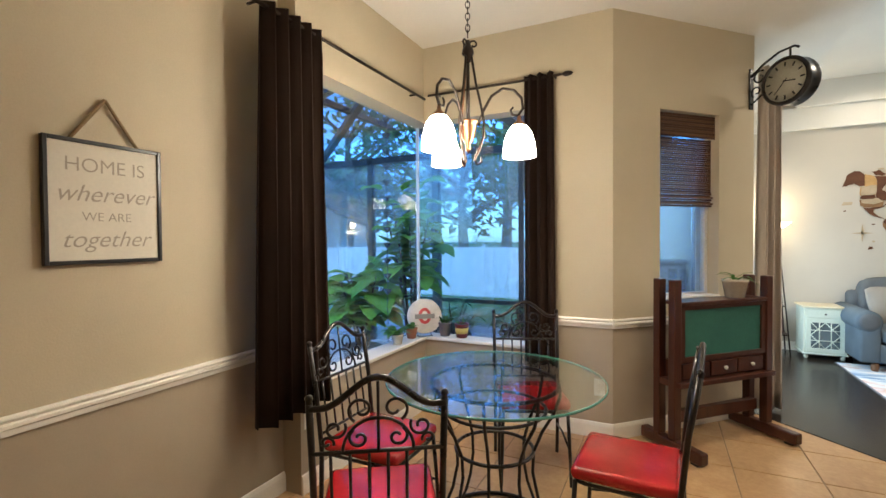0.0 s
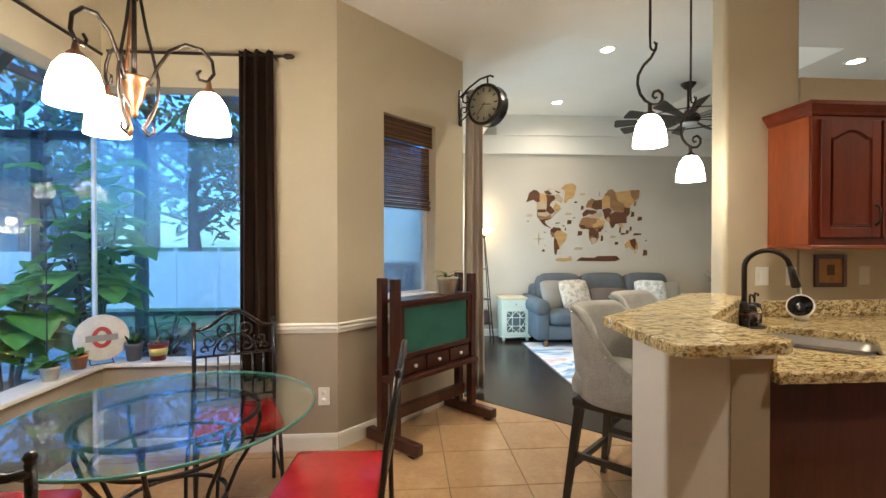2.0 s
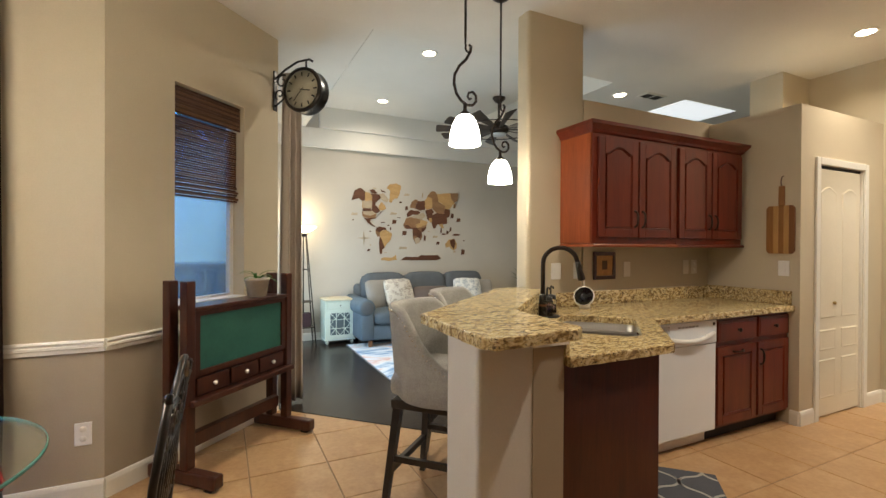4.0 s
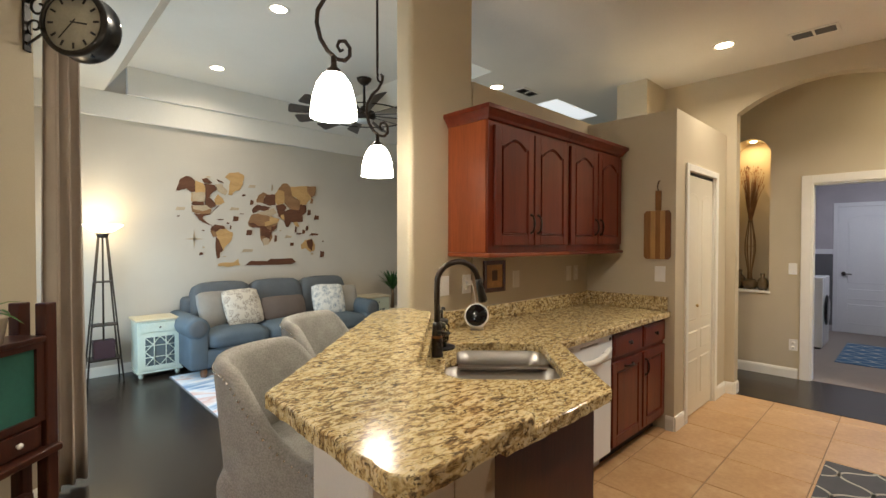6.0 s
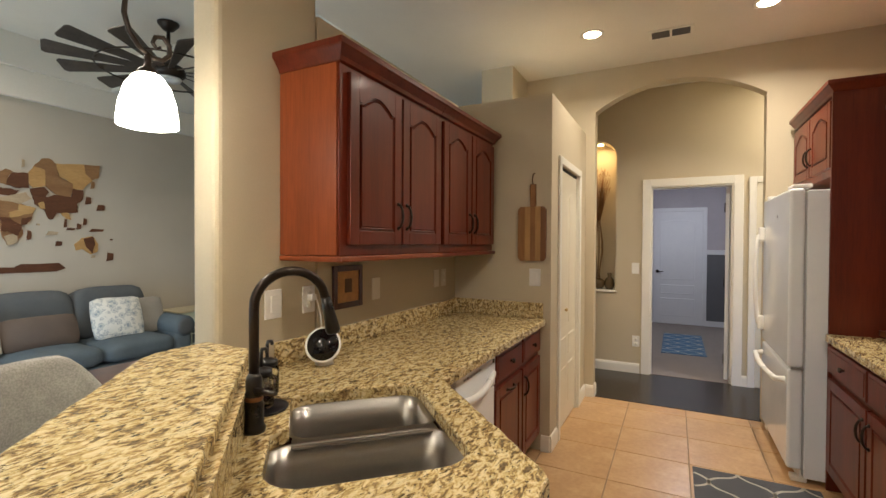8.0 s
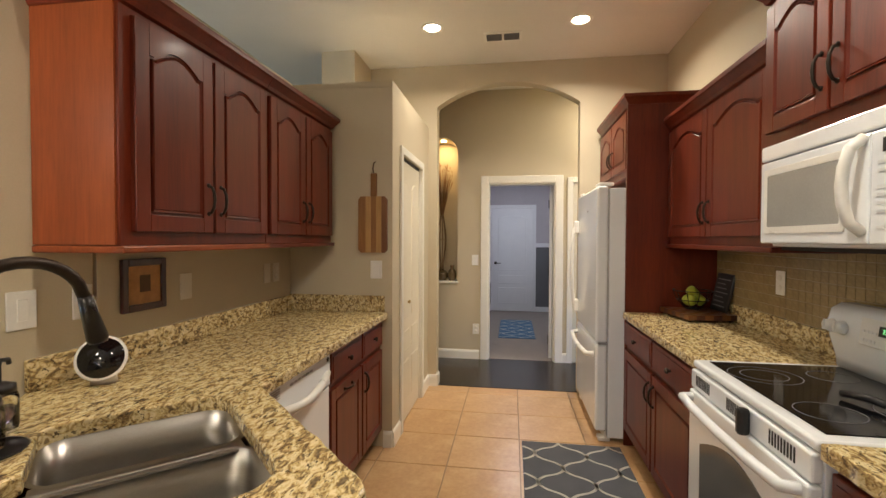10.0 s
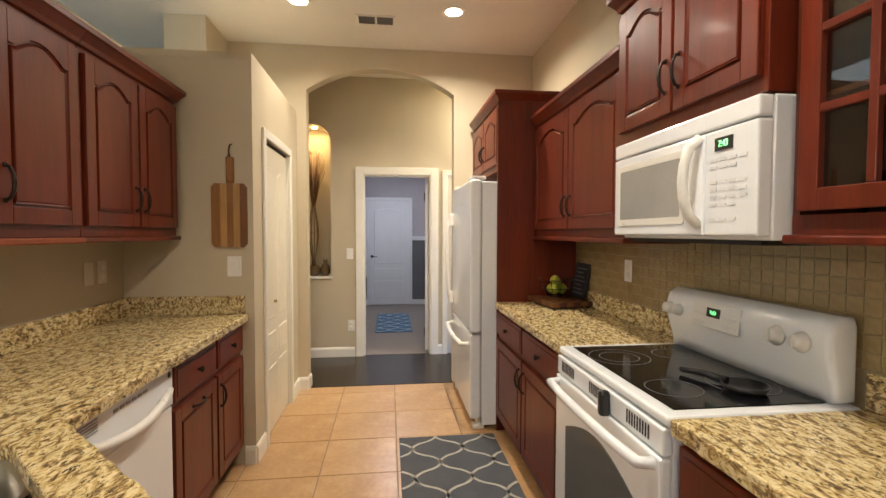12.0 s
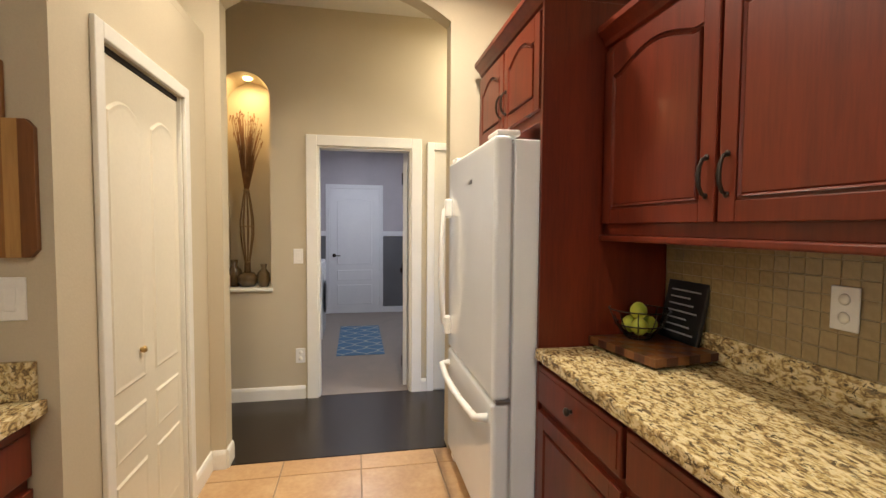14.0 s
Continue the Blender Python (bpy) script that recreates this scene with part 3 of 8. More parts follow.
def door_panel(w, h, arch=True):
    """The raised middle of a cabinet door."""
    s, n, g = min(0.058, w * 0.2), 12, 0.009
    rise = min(0.05, w * 0.12, h * 0.11) if arch else 0.0
    XZ = Matrix(((1, 0, 0, 0), (0, 0, -1, 0), (0, 1, 0, 0), (0, 0, 0, 1)))
    inner = [(s + g, s + g), (w - s - g, s + g)] + [(s + g + (w - 2 * s - 2 * g) * i / n, h - s - g - rise + rise * math.sin(math.pi * min(1, max(0, (i / n - 0.08) / 0.84)))) for i in range(n, -1, -1)]
    return prism(bmesh.new(), inner, 0.0121, 0.0185, XZ, 0.010, 1)


def pull(h=0.11):
    """An arched bronze pull, upright, feet at y 0, centred on the origin."""
    pts = [(0, 0, -h / 2), (0, -0.014, -h / 2 + 0.006), (0, -0.024, -h / 4), (0, -0.027, 0), (0, -0.024, h / 4), (0, -0.014, h / 2 - 0.006), (0, 0, h / 2)]
    bm = tube(bmesh.new(), pts, [0.006, 0.0055, 0.006, 0.0068, 0.006, 0.0055, 0.006], 8)
    for z in (-h / 2, h / 2):
        lathe(bm, [(0, 0), (0.009, 0), (0.009, 0.004), (0.005, 0.007), (0, 0.007)], (0, 0, 0), 10, Matrix.Translation((0, 0, z)) @ pose(0, 0, 0, 90))
    return bm


def knob():
    return lathe(bmesh.new(), [(0, 0.028), (0.010, 0.027), (0.015, 0.021), (0.014, 0.015), (0.007, 0.010), (0.006, 0.003), (0.010, 0.0), (0, 0)], (0, 0, 0), 14, pose(0, 0, 0, 90))


def add_doors(cab, spans, z0, z1, y, arch=True, mat=CHERRY, low_pull=True, sides=None):
    """Doors over x spans, in the cabinet's own axes (it faces -y)."""
    for i, (a, b) in enumerate(spans):
        d = part("door", panel_door(b - a, z1 - z0, arch), mat, cab, "", m=pose(a, y, z0))
        part("panel", door_panel(b - a, z1 - z0, arch), mat, d)
        side = sides[i] if sides else ("r" if i % 2 == 0 else "l")
        hx = (b - a) - 0.03 if side == "r" else 0.03
        part("handle", pull(), BRONZE, d, "dark bronze arched pull", m=pose(hx, -0.02, 0.13 if low_pull else (z1 - z0) - 0.13))


def crown(bm, x0, x1, y_front, y_back, z, left=True, right=True):
    """A flared crown moulding round the top front of a cabinet."""
    prof = [(0.0, 0.0), (0.012, 0.006), (0.018, 0.022), (0.040, 0.050), (0.048, 0.056), (0.048, 0.078), (0.0, 0.078)]
    for (o0, u0), (o1, u1) in zip(prof, prof[1:]):
        l0, l1 = (o0 if left else 0), (o1 if left else 0)
        r0, r1 = (o0 if right else 0), (o1 if right else 0)
        ring0 = [bm.verts.new(p) for p in ((x0 - l0, y_back, z + u0), (x0 - l0, y_front - o0, z + u0), (x1 + r0, y_front - o0, z + u0), (x1 + r0, y_back, z + u0))]
        ring1 = [bm.verts.new(p) for p in ((x0 - l1, y_back, z + u1), (x0 - l1, y_front - o1, z + u1), (x1 + r1, y_front - o1, z + u1), (x1 + r1, y_back, z + u1))]
        for k in range(3):
            bm.faces.new((ring0[k], ring0[k + 1], ring1[k + 1], ring1[k]))
    return bm


def wall_unit(x0, x1, yf, yb, z0, z1, spans, label, rz=0, rail=True, mat=CHERRY, end=None, crowned=(True, True), arch=True, at=None, sides=None, top_extra=0.0, group="cherry wall cabinets"):
    cab = thing("wall_cabinet", label, "cabinet", at or (0, 0, 0), rz, group)
    part("body", B(x0, x1, yf + 0.001, yb - 0.002, z0, z1, bevel=0.002, seg=1), mat, cab)
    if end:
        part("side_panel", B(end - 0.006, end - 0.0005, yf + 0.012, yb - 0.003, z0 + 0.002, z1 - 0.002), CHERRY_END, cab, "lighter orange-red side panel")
    part("crown", crown(bmesh.new(), x0, x1, yf, yb - 0.003, z1 - 0.012 + top_extra, *crowned), mat, cab)
    if rail:
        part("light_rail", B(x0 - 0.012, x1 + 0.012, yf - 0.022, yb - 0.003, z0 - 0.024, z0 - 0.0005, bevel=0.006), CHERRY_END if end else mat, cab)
    add_doors(cab, spans, z0 + 0.045, z1 - 0.035, yf, arch, sides=sides)
    return cab


# left run
K = "cherry wall cabinet with cathedral raised-panel doors above the sink counter"
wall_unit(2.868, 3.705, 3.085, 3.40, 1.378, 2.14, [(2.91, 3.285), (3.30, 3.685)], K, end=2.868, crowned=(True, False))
wall_unit(3.707, 4.516, 3.085, 3.40, 1.378, 2.14, [(3.725, 4.10), (4.115, 4.495)], K, crowned=(False, True))

BASE_TOP = 0.872


def base_unit(x0, x1, yf, yb, label, rz=0, at=(0, 0, 0), drawer=True, side="r", group="cherry base cabinets"):
    cab = thing("base_cabinet", label, "cabinet", at, rz, group)
    part("body", B(x0, x1, yf + 0.001, yb - 0.004, 0.10, BASE_TOP), CHERRY, cab)
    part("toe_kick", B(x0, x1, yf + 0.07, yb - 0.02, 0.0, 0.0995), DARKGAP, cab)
    w = x1 - x0 - 0.02
    d = part("door", panel_door(w, 0.54, False), CHERRY, cab, m=pose(x0 + 0.01, yf, 0.125))
    part("panel", door_panel(w, 0.54, False), CHERRY, d)
    part("handle", pull(), BRONZE, d, "dark bronze arched pull", m=pose({"r": w - 0.03, "l": 0.03, "c": w * 0.5}[side], -0.02, 0.43 if side != "c" else 0.50, 0, 90 if side == "c" else 0, 0))
    if drawer:
        d = part("drawer_front", box(B(0, w, -0.02, 0, 0, 0.150, bevel=0.005), 0.02, w - 0.02, -0.023, -0.0201, 0.02, 0.13), CHERRY, cab, m=pose(x0 + 0.01, yf, 0.700))
        part("knob", knob(), BRONZE, d, "dark bronze knob", m=pose(w / 2, -0.022, 0.075))
    return cab


KB = "cherry base cabinet with one drawer and one raised-panel door"
base_unit(3.680, 4.147, 2.76, 3.40, KB, side="c")
base_unit(4.149, 4.562, 2.76, 3.40, KB, side="l")

# dishwasher
dw = thing("dishwasher", "white built-in dishwasher with a curved handle bar under granite", "dishwasher", (3.077, 2.745, 0))
part("body", B(0.005, 0.598, 0.03, 0.62, 0.10, 0.865), APPL, dw)
part("toe_panel", B(0.01, 0.593, 0.075, 0.095, 0.005, 0.0995), PLASTIC, dw)
part("door", B(0.004, 0.599, 0.0, 0.0299, 0.105, 0.70, bevel=0.006), APPL, dw)
bm = B(0.004, 0.599, -0.006, 0.0295, 0.704, 0.862, bevel=0.008)
part("control_panel", bm, APPL, dw)
pts = [(0.03 + 0.54 * i / 16, -0.008 - 0.030 * math.sin(math.pi * i / 16), 0.775 - 0.035 * math.sin(math.pi * i / 16)) for i in range(17)]
part("handle", tube(bmesh.new(), pts, [0.012] + [0.017] * 15 + [0.012], 10), PLASTIC, dw, "curved white bar handle")
for i in range(5):
    part("vent_slot", B(0.03, 0.12, -0.0085, -0.0062, 0.805 + i * 0.009, 0.809 + i * 0.009), plain("vent_grey", (0.35, 0.35, 0.36), 0.5) if i == 0 else bpy.data.materials["vent_grey"], dw)
part("badge", lathe(bmesh.new(), [(0, 0), (0.012, 0), (0.011, 0.003), (0, 0.003)], (0, 0, 0), 14, Matrix.Translation((0.565, -0.006, 0.835)) @ pose(0, 0, 0, 90)), BLACK, dw)
for i in range(6):
    part("button", B(0.20 + i * 0.035, 0.224 + i * 0.035, -0.009, -0.0065, 0.826, 0.836), bpy.data.materials["vent_grey"], dw)

# peninsula: sink base, knee wall, counters
outline = [(1.872, 2.225), (2.45, 2.225), (2.985, 2.76), (3.075, 2.76), (3.075, 3.39), (2.80, 3.39), (1.872, 2.46)]
sb = thing("sink_cabinet", "dark cherry angled sink base cabinet at the peninsula end", "cabinet")
part("body", plate(outline, [turned([(3.375, -0.145), (4.06, -0.145), (4.06, 0.405), (3.375, 0.405)], pose(0, 0, 0, 0, 0, 45))], 0.10, BASE_TOP, 0), CHERRY, sb)
bm = bmesh.new()
prism(bm, [(1.88, 2.29), (2.42, 2.29), (2.95, 2.83), (3.07, 2.83), (3.07, 3.30), (2.85, 3.30), (1.88, 2.46)], 0.0, 0.0995)
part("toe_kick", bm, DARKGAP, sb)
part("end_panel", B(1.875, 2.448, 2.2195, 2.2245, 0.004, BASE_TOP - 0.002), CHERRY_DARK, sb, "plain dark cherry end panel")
bm = bmesh.new()
prism(bm, [(1.465, 2.205), (1.868, 2.205), (1.868, 2.50), (2.54, 3.17), (2.565, 3.195), (2.565, 3.395), (2.42, 3.395), (1.465, 2.455)], 0.0, 1.026)
bmesh.ops.bevel(bm, geom=[e for e in bm.edges if abs(e.verts[0].co.z - e.verts[1].co.z) > 0.9], offset=0.018, segments=3, profile=0.5, affect="EDGES")
# the pale tone puts the nook's daylight on this face into the colour
structure("wall_knee", bm, surface("knee_wall_daylit", (0.70, 0.68, 0.645), (0.67, 0.65, 0.615), 0.6, scale=2.2, fine=140, bump=0.22, spread=0.05, spec=0.3), "knee wall under the bar, pale grey-white from painted-in daylight", "wall")
bm = bmesh.new()
prism(bm, [(1.70, 2.178), (1.872, 2.178), (1.872, 2.199), (1.70, 2.199)], 0.965, 1.0255)
# strip beside the daylit face, kept in the darker taupe
structure("wall_knee_end", B(1.712, 1.8675, 2.200, 2.2045, 0, 1.026, bevel=0.002, seg=1), WALL_LOW, "taupe painted end of the knee wall", "wall")
structure("trim_knee", bm, WHITE, "cream moulding under the bar end", "trim")

bar = [(1.385, 2.545), (1.365, 2.01), (1.395, 1.97), (1.755, 1.995), (1.80, 2.03), (1.835, 2.46), (1.86, 2.515), (2.535, 3.19), (2.565, 3.225), (2.565, 3.445), (2.37, 3.445), (2.31, 3.41)]
solid("bar_counter", plate(wobble(bar), [], 1.0265, 1.066, 0.006), GRANITE, "raised golden granite bar top with chipped edge", "bar counter")
SINKM = pose(0, 0, 0, 0, 0, 45)
near_lip, far_lip = rrect(3.405, 3.735, -0.105, 0.385, 0.10), rrect(3.405, 4.03, -0.105, 0.33, 0.07)
hole = turned(near_lip[6:18] + far_lip[18:] + far_lip[:6] + [(3.745, 0.331), (3.70, 0.378)], SINKM)
ctr = [(1.872, 2.165), (2.475, 2.165), (2.51, 2.185), (3.005, 2.69), (3.035, 2.705), (4.562, 2.705), (4.562, 3.398), (2.83, 3.398), (2.575, 3.21), (1.872, 2.52)]
solid("sink_counter", plate(wobble(ctr), [hole], 0.8735, 0.914, 0.006), GRANITE, "golden granite counter with undermount sink cut-out", "counter")
bm = B(2.83, 4.540, 3.378, 3.398, 0.9145, 1.016, bevel=0.003)
solid("backsplash_strip", bm, GRANITE, "low golden granite backsplash along the wall", "backsplash", "granite backsplash strips")
solid("backsplash_strip", B(4.542, 4.562, 2.725, 3.398, 0.9145, 1.022, bevel=0.003), GRANITE, "low golden granite backsplash along the pantry wall", "backsplash", "granite backsplash strips")
bm = bmesh.new()
prism(bm, [(1.8685, 2.500), (1.884, 2.512), (2.56, 3.188), (2.5465, 3.203)], 0.9145, 1.0262)
box(bm, 1.8685, 1.886, 2.190, 2.4995, 0.9145, 1.0262)
prism(bm, [(1.78, 2.20), (1.887, 2.19), (1.887, 2.512), (2.562, 3.188), (2.5445, 3.205), (2.51, 3.205), (1.78, 2.46)], 1.0263, 1.031)
solid("bar_riser", bm, GRANITE, "golden granite riser between bar and sink counter", "backsplash", "granite backsplash strips")

# sink
sk = thing("sink", "double-bowl brushed stainless undermount kitchen sink", "sink", (0, 0, 0), 45)


def bowl(x0, x1, y0, y1, depth, zt):
    bm = bmesh.new()
    n = 6
    loops = []
    for grow, z, r in ((0.014, zt, 0.075), (0.0, zt, 0.06), (-0.004, zt - depth * 0.55, 0.058), (-0.012, zt - depth + 0.03, 0.055), (-0.03, zt - depth + 0.006, 0.05), (-0.055, zt - depth, 0.04)):
        loops.append([bm.verts.new((x, y, z)) for x, y in rrect(x0 - grow, x1 + grow, y0 - grow, y1 + grow, r, n)])
    for a, b in zip(loops, loops[1:]):
        for k in range(len(a)):
            f = bm.faces.new((a[k], a[(k + 1) % len(a)], b[(k + 1) % len(b)], b[k]))
            f.smooth = True
    bm.faces.new(loops[-1])
    return bm


part("bowl", bowl(3.41, 3.715, -0.102, 0.380, 0.21, 0.8725), STEEL, sk, smooth=True)
part("bowl", bowl(3.75, 4.025, -0.102, 0.325, 0.18, 0.8725), STEEL, sk, smooth=True)
for x, z in ((3.56, 0.664), (3.885, 0.694)):
    part("drain", lathe(bmesh.new(), [(0, 0.002), (0.02, 0.002), (0.035, 0.004), (0.042, 0.001), (0.042, 0.0), (0, 0)], (x, 0.1, z), 18), STEEL, sk)
part("divider", B(3.702, 3.762, -0.096, 0.325, 0.864, 0.8718, bevel=0.003), STEEL, sk)
# faucet
fc = thing("faucet", "dark bronze high-arc pull-down kitchen faucet beside the sink", "faucet", (2.348, 2.945, 0.9145), -22)
part("base", lathe(bmesh.new(), [(0, 0), (0.030, 0), (0.031, 0.012), (0.026, 0.02), (0.025, 0.06), (0.027, 0.075), (0.022, 0.085), (0.022, 0.14), (0.020, 0.15), (0.014, 0.16), (0, 0.16)], (0, 0, 0), 20), BLACK_IRON, fc)
sp = [(0, 0, 0.15), (0, 0, 0.33)] + [(0.105 - 0.105 * math.cos(radians(a)), 0, 0.34 + 0.095 * math.sin(radians(a))) for a in range(10, 165, 12)] + [(0.212, 0, 0.345)]
part("spout", tube(bmesh.new(), sp, 0.0135, 12), BRONZE, fc, smooth=True)
part("spray_head", tube(bmesh.new(), [(0.211, 0, 0.352), (0.219, 0, 0.315), (0.236, 0, 0.25), (0.238, 0, 0.24)], [0.0150, 0.0175, 0.023, 0.019], 14), BLACK_IRON, fc)
part("lever", tube(bmesh.new(), [(0, -0.02, 0.115), (0.01, -0.055, 0.118), (0.02, -0.105, 0.125)], [0.010, 0.0075, 0.006], 10), BLACK_IRON, fc)
part("collar", lathe(bmesh.new(), [(0.0228, 0.085), (0.025, 0.09), (0.0228, 0.097)], (0, 0, 0), 20), COPPER, fc)

# right run, in axes turned by 180 degrees: x' = -x, y' = -y
R180 = 180
KR = "cherry base cabinet with one drawer and one raised-panel door"
base_unit(-4.838, -4.232, -1.11, -0.55, KR, R180, side="r")
base_unit(-4.23, -3.622, -1.11, -0.55, KR, R180, side="l")
base_unit(-2.838, -2.20, -1.11, -0.55, KR, R180, side="r")
base_unit(-2.198, -1.55, -1.11, -0.55, KR, R180, side="l")
solid("range_counter", plate(wobble([(3.615, 0.552), (4.838, 0.552), (4.838, 1.14), (3.615, 1.14)]), [], 0.8735, 0.914, 0.006), GRANITE, "golden granite counter beside the range and refrigerator", "counter")
solid("range_counter", plate(wobble([(1.50, 0.552), (2.842, 0.552), (2.842, 1.145), (1.50, 1.145)]), [], 0.8735, 0.914, 0.006), GRANITE, "golden granite counter at the near side of the range", "counter")
for a, b in ((3.615, 4.838), (1.50, 2.842)):
    solid("backsplash_strip", B(a, b, 0.552, 0.572, 0.9145, 1.016, bevel=0.003), GRANITE, "low golden granite backsplash under beige tiles", "backsplash", "granite backsplash strips")

KU = "cherry wall cabinet with cathedral raised-panel doors over the counter"
wall_unit(-4.836, -3.617, -0.85, -0.55, 1.375, 2.138, [(-4.82, -4.235), (-4.22, -3.635)], KU, R180, crowned=(False, False))
wall_unit(-3.615, -2.85, -0.885, -0.55, 1.772, 2.34, [(-3.60, -3.24), (-3.225, -2.865)], "deeper cherry cabinet over the microwave", R180, rail=False)
# cabinet over the refrigerator and its tall side panel
fcab = wall_unit(-5.81, -4.862, -1.105, -0.55, 1.84, 2.312, [(-5.79, -5.345), (-5.33, -4.885)], "cherry cabinet above the refrigerator with two arched doors", R180, rail=False, crowned=(False, True))
solid("tall_panel", B(4.84, 4.860, 0.552, 1.125, 0, 2.31, bevel=0.002, seg=1), CHERRY, "tall dark cherry side panel beside the refrigerator", "panel")


# glazed cabinet
def glazed_door(w, h, cols=2, rows=3):
    bm = bmesh.new()
    s, t = 0.055, 0.02
    for a, b, c, d in ((0, s, 0, h), (w - s, w, 0, h), (s, w - s, 0, s), (s, w - s, h - s, h)):
        box(bm, a, b, -t, 0, c, d, bevel=0.003)
    for i in range(1, cols):
        x = s + (w - 2 * s) * i / cols
        box(bm, x - 0.011, x + 0.011, -t, -0.004, s, h - s, bevel=0.003)
    for j in range(1, rows):
        z = s + (h - 2 * s) * j / rows
        box(bm, s, w - s, -t + 0.001, -0.004, z - 0.011, z + 0.011, bevel=0.003)
    return bm


gc = thing("glass_cabinet", "cherry display cabinet with mullioned glass doors and glassware", "cabinet", (0, 0, 0), R180)
gx0, gx1, gy = -2.842, -1.72, -0.81
bm = B(gx0, gx0 + 0.02, gy + 0.001, -0.552, 1.395, 2.55)
box(bm, gx1 - 0.02, gx1, gy + 0.001, -0.552, 1.395, 2.55)
box(bm, gx0 + 0.02, gx1 - 0.02, gy + 0.001, -0.552, 1.395, 1.418)
box(bm, gx0 + 0.02, gx1 - 0.02, gy + 0.001, -0.552, 2.53, 2.55)
box(bm, gx0 + 0.02, gx1 - 0.02, -0.565, -0.5525, 1.418, 2.53)
# dark cherry puts the dimness inside the cabinet into the colour
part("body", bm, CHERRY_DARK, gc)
part("front_rail", B(gx0, gx1, gy, gy + 0.018, 1.3955, 1.445), CHERRY, gc)
part("light_rail", B(gx0 - 0.012, gx1, gy - 0.022, -0.553, 1.370, 1.3945, bevel=0.006), CHERRY, gc)
for z in (1.74, 2.10):
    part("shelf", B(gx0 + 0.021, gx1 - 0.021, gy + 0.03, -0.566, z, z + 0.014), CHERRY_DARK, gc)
for a in (gx0 + 0.03, gx0 + 0.395, gx0 + 0.76):
    d = part("door", glazed_door(0.36, 1.08, 2, 5), CHERRY, gc, "reddish mullioned door", m=pose(a, gy, 1.455))
    part("pane", B(0.05, 0.31, -0.0038, -0.0008, 0.05, 1.03), PANE, d)

for i, (x, y, z, h, r) in enumerate(((2.74, 0.68, 1.4185, 0.13, 0.032), (2.66, 0.70, 1.4185, 0.15, 0.030), (2.57, 0.66, 1.4185, 0.13, 0.034), (2.48, 0.69, 1.4185, 0.15, 0.030), (2.62, 0.68, 2.115, 0.12, 0.034), (2.37, 0.68, 1.4185, 0.13, 0.033))):
    solid("drinking_glass", lathe(bmesh.new(), [(0, 0.0), (r * 0.8, 0), (r, h), (r - 0.003, h), (r * 0.75, 0.012), (0, 0.012)], (x, y, z), 18), CLEAR, "clear drinking glass inside the display cabinet", "glass", "glasses in the cabinet", True)
gold = surface("gold_gilt", (0.55, 0.40, 0.16), (0.35, 0.24, 0.1), 0.3, 0.9, scale=30, fine=120, bump=0.3)
solid("figurine", lathe(bmesh.new(), [(0, 0), (0.04, 0), (0.045, 0.05), (0.028, 0.09), (0.035, 0.12), (0.045, 0.15), (0.03, 0.185), (0, 0.19)], (2.70, 0.69, 1.757), 16), gold, "small gilt figurine on the cabinet shelf", "figurine", "", True)

# refrigerator
fr = thing("refrigerator", "white bottom-freezer refrigerator with tall curved handles", "refrigerator", (5.785, 1.225, 0), R180)
W = 0.915
part("body", B(0, W, 0.0, 0.655, 0.03, 1.757, bevel=0.006), APPL, fr)
part("door", B(0.002, W - 0.002, -0.085, -0.008, 0.69, 1.772, bevel=0.018, seg=3), APPL, fr)
part("freezer_drawer", B(0.002, W - 0.002, -0.085, -0.008, 0.075, 0.68, bevel=0.018, seg=3), APPL, fr)
part("gasket", B(0.012, W - 0.012, -0.0075, -0.0005, 0.08, 1.74), plain("grey_gasket", (0.42, 0.42, 0.43), 0.6), fr)
hp = [(0.07, -0.084, 0.82), (0.07, -0.125, 0.84), (0.07, -0.138, 1.0), (0.07, -0.143, 1.17), (0.07, -0.138, 1.34), (0.07, -0.125, 1.50), (0.07, -0.084, 1.52)]
part("door_handle", tube(bmesh.new(), hp, [0.018, 0.015, 0.015, 0.016, 0.015, 0.015, 0.018], 10), PLASTIC, fr, "curved white handle", True)
for z in (0.83, 1.51):
    part("handle_mount", B(0.047, 0.093, -0.125, -0.083, z - 0.055, z + 0.055, bevel=0.012), PLASTIC, fr)
hp = [(0.05, -0.084, 0.60), (0.07, -0.135, 0.595), (0.28, -0.150, 0.59), (0.45, -0.152, 0.59), (0.60, -0.150, 0.59), (0.83, -0.135, 0.595), (0.855, -0.084, 0.60)]
part("drawer_handle", tube(bmesh.new(), hp, [0.02, 0.017, 0.017, 0.017, 0.017, 0.017, 0.02], 10), PLASTIC, fr, "curved white handle", True)
part("hinge_cover", B(W - 0.16, W - 0.02, -0.07, 0.03, 1.7725, 1.798, bevel=0.008), PLASTIC, fr)
part("hinge_cover", B(0.02, 0.12, -0.07, 0.03, 1.7725, 1.798, bevel=0.008), PLASTIC, fr)
part("hinge", B(W - 0.03, W + 0.004, -0.07, -0.006, 0.679, 0.692), plain("grey_metal", (0.35, 0.35, 0.36), 0.35, 0.9), fr)
part("grille", B(0.01, W - 0.01, -0.02, -0.009, 0.012, 0.072), PLASTIC, fr)
part("foot", B(W - 0.08, W - 0.01, -0.06, 0.02, 0.0005, 0.0295, bevel=0.006), PLASTIC, fr)
part("foot", B(0.01, 0.08, -0.06, 0.02, 0.0005, 0.0295, bevel=0.006), PLASTIC, fr)
part("badge", B(W - 0.42, W - 0.36, -0.0885, -0.0855, 1.61, 1.628), bpy.data.materials["grey_metal"], fr)
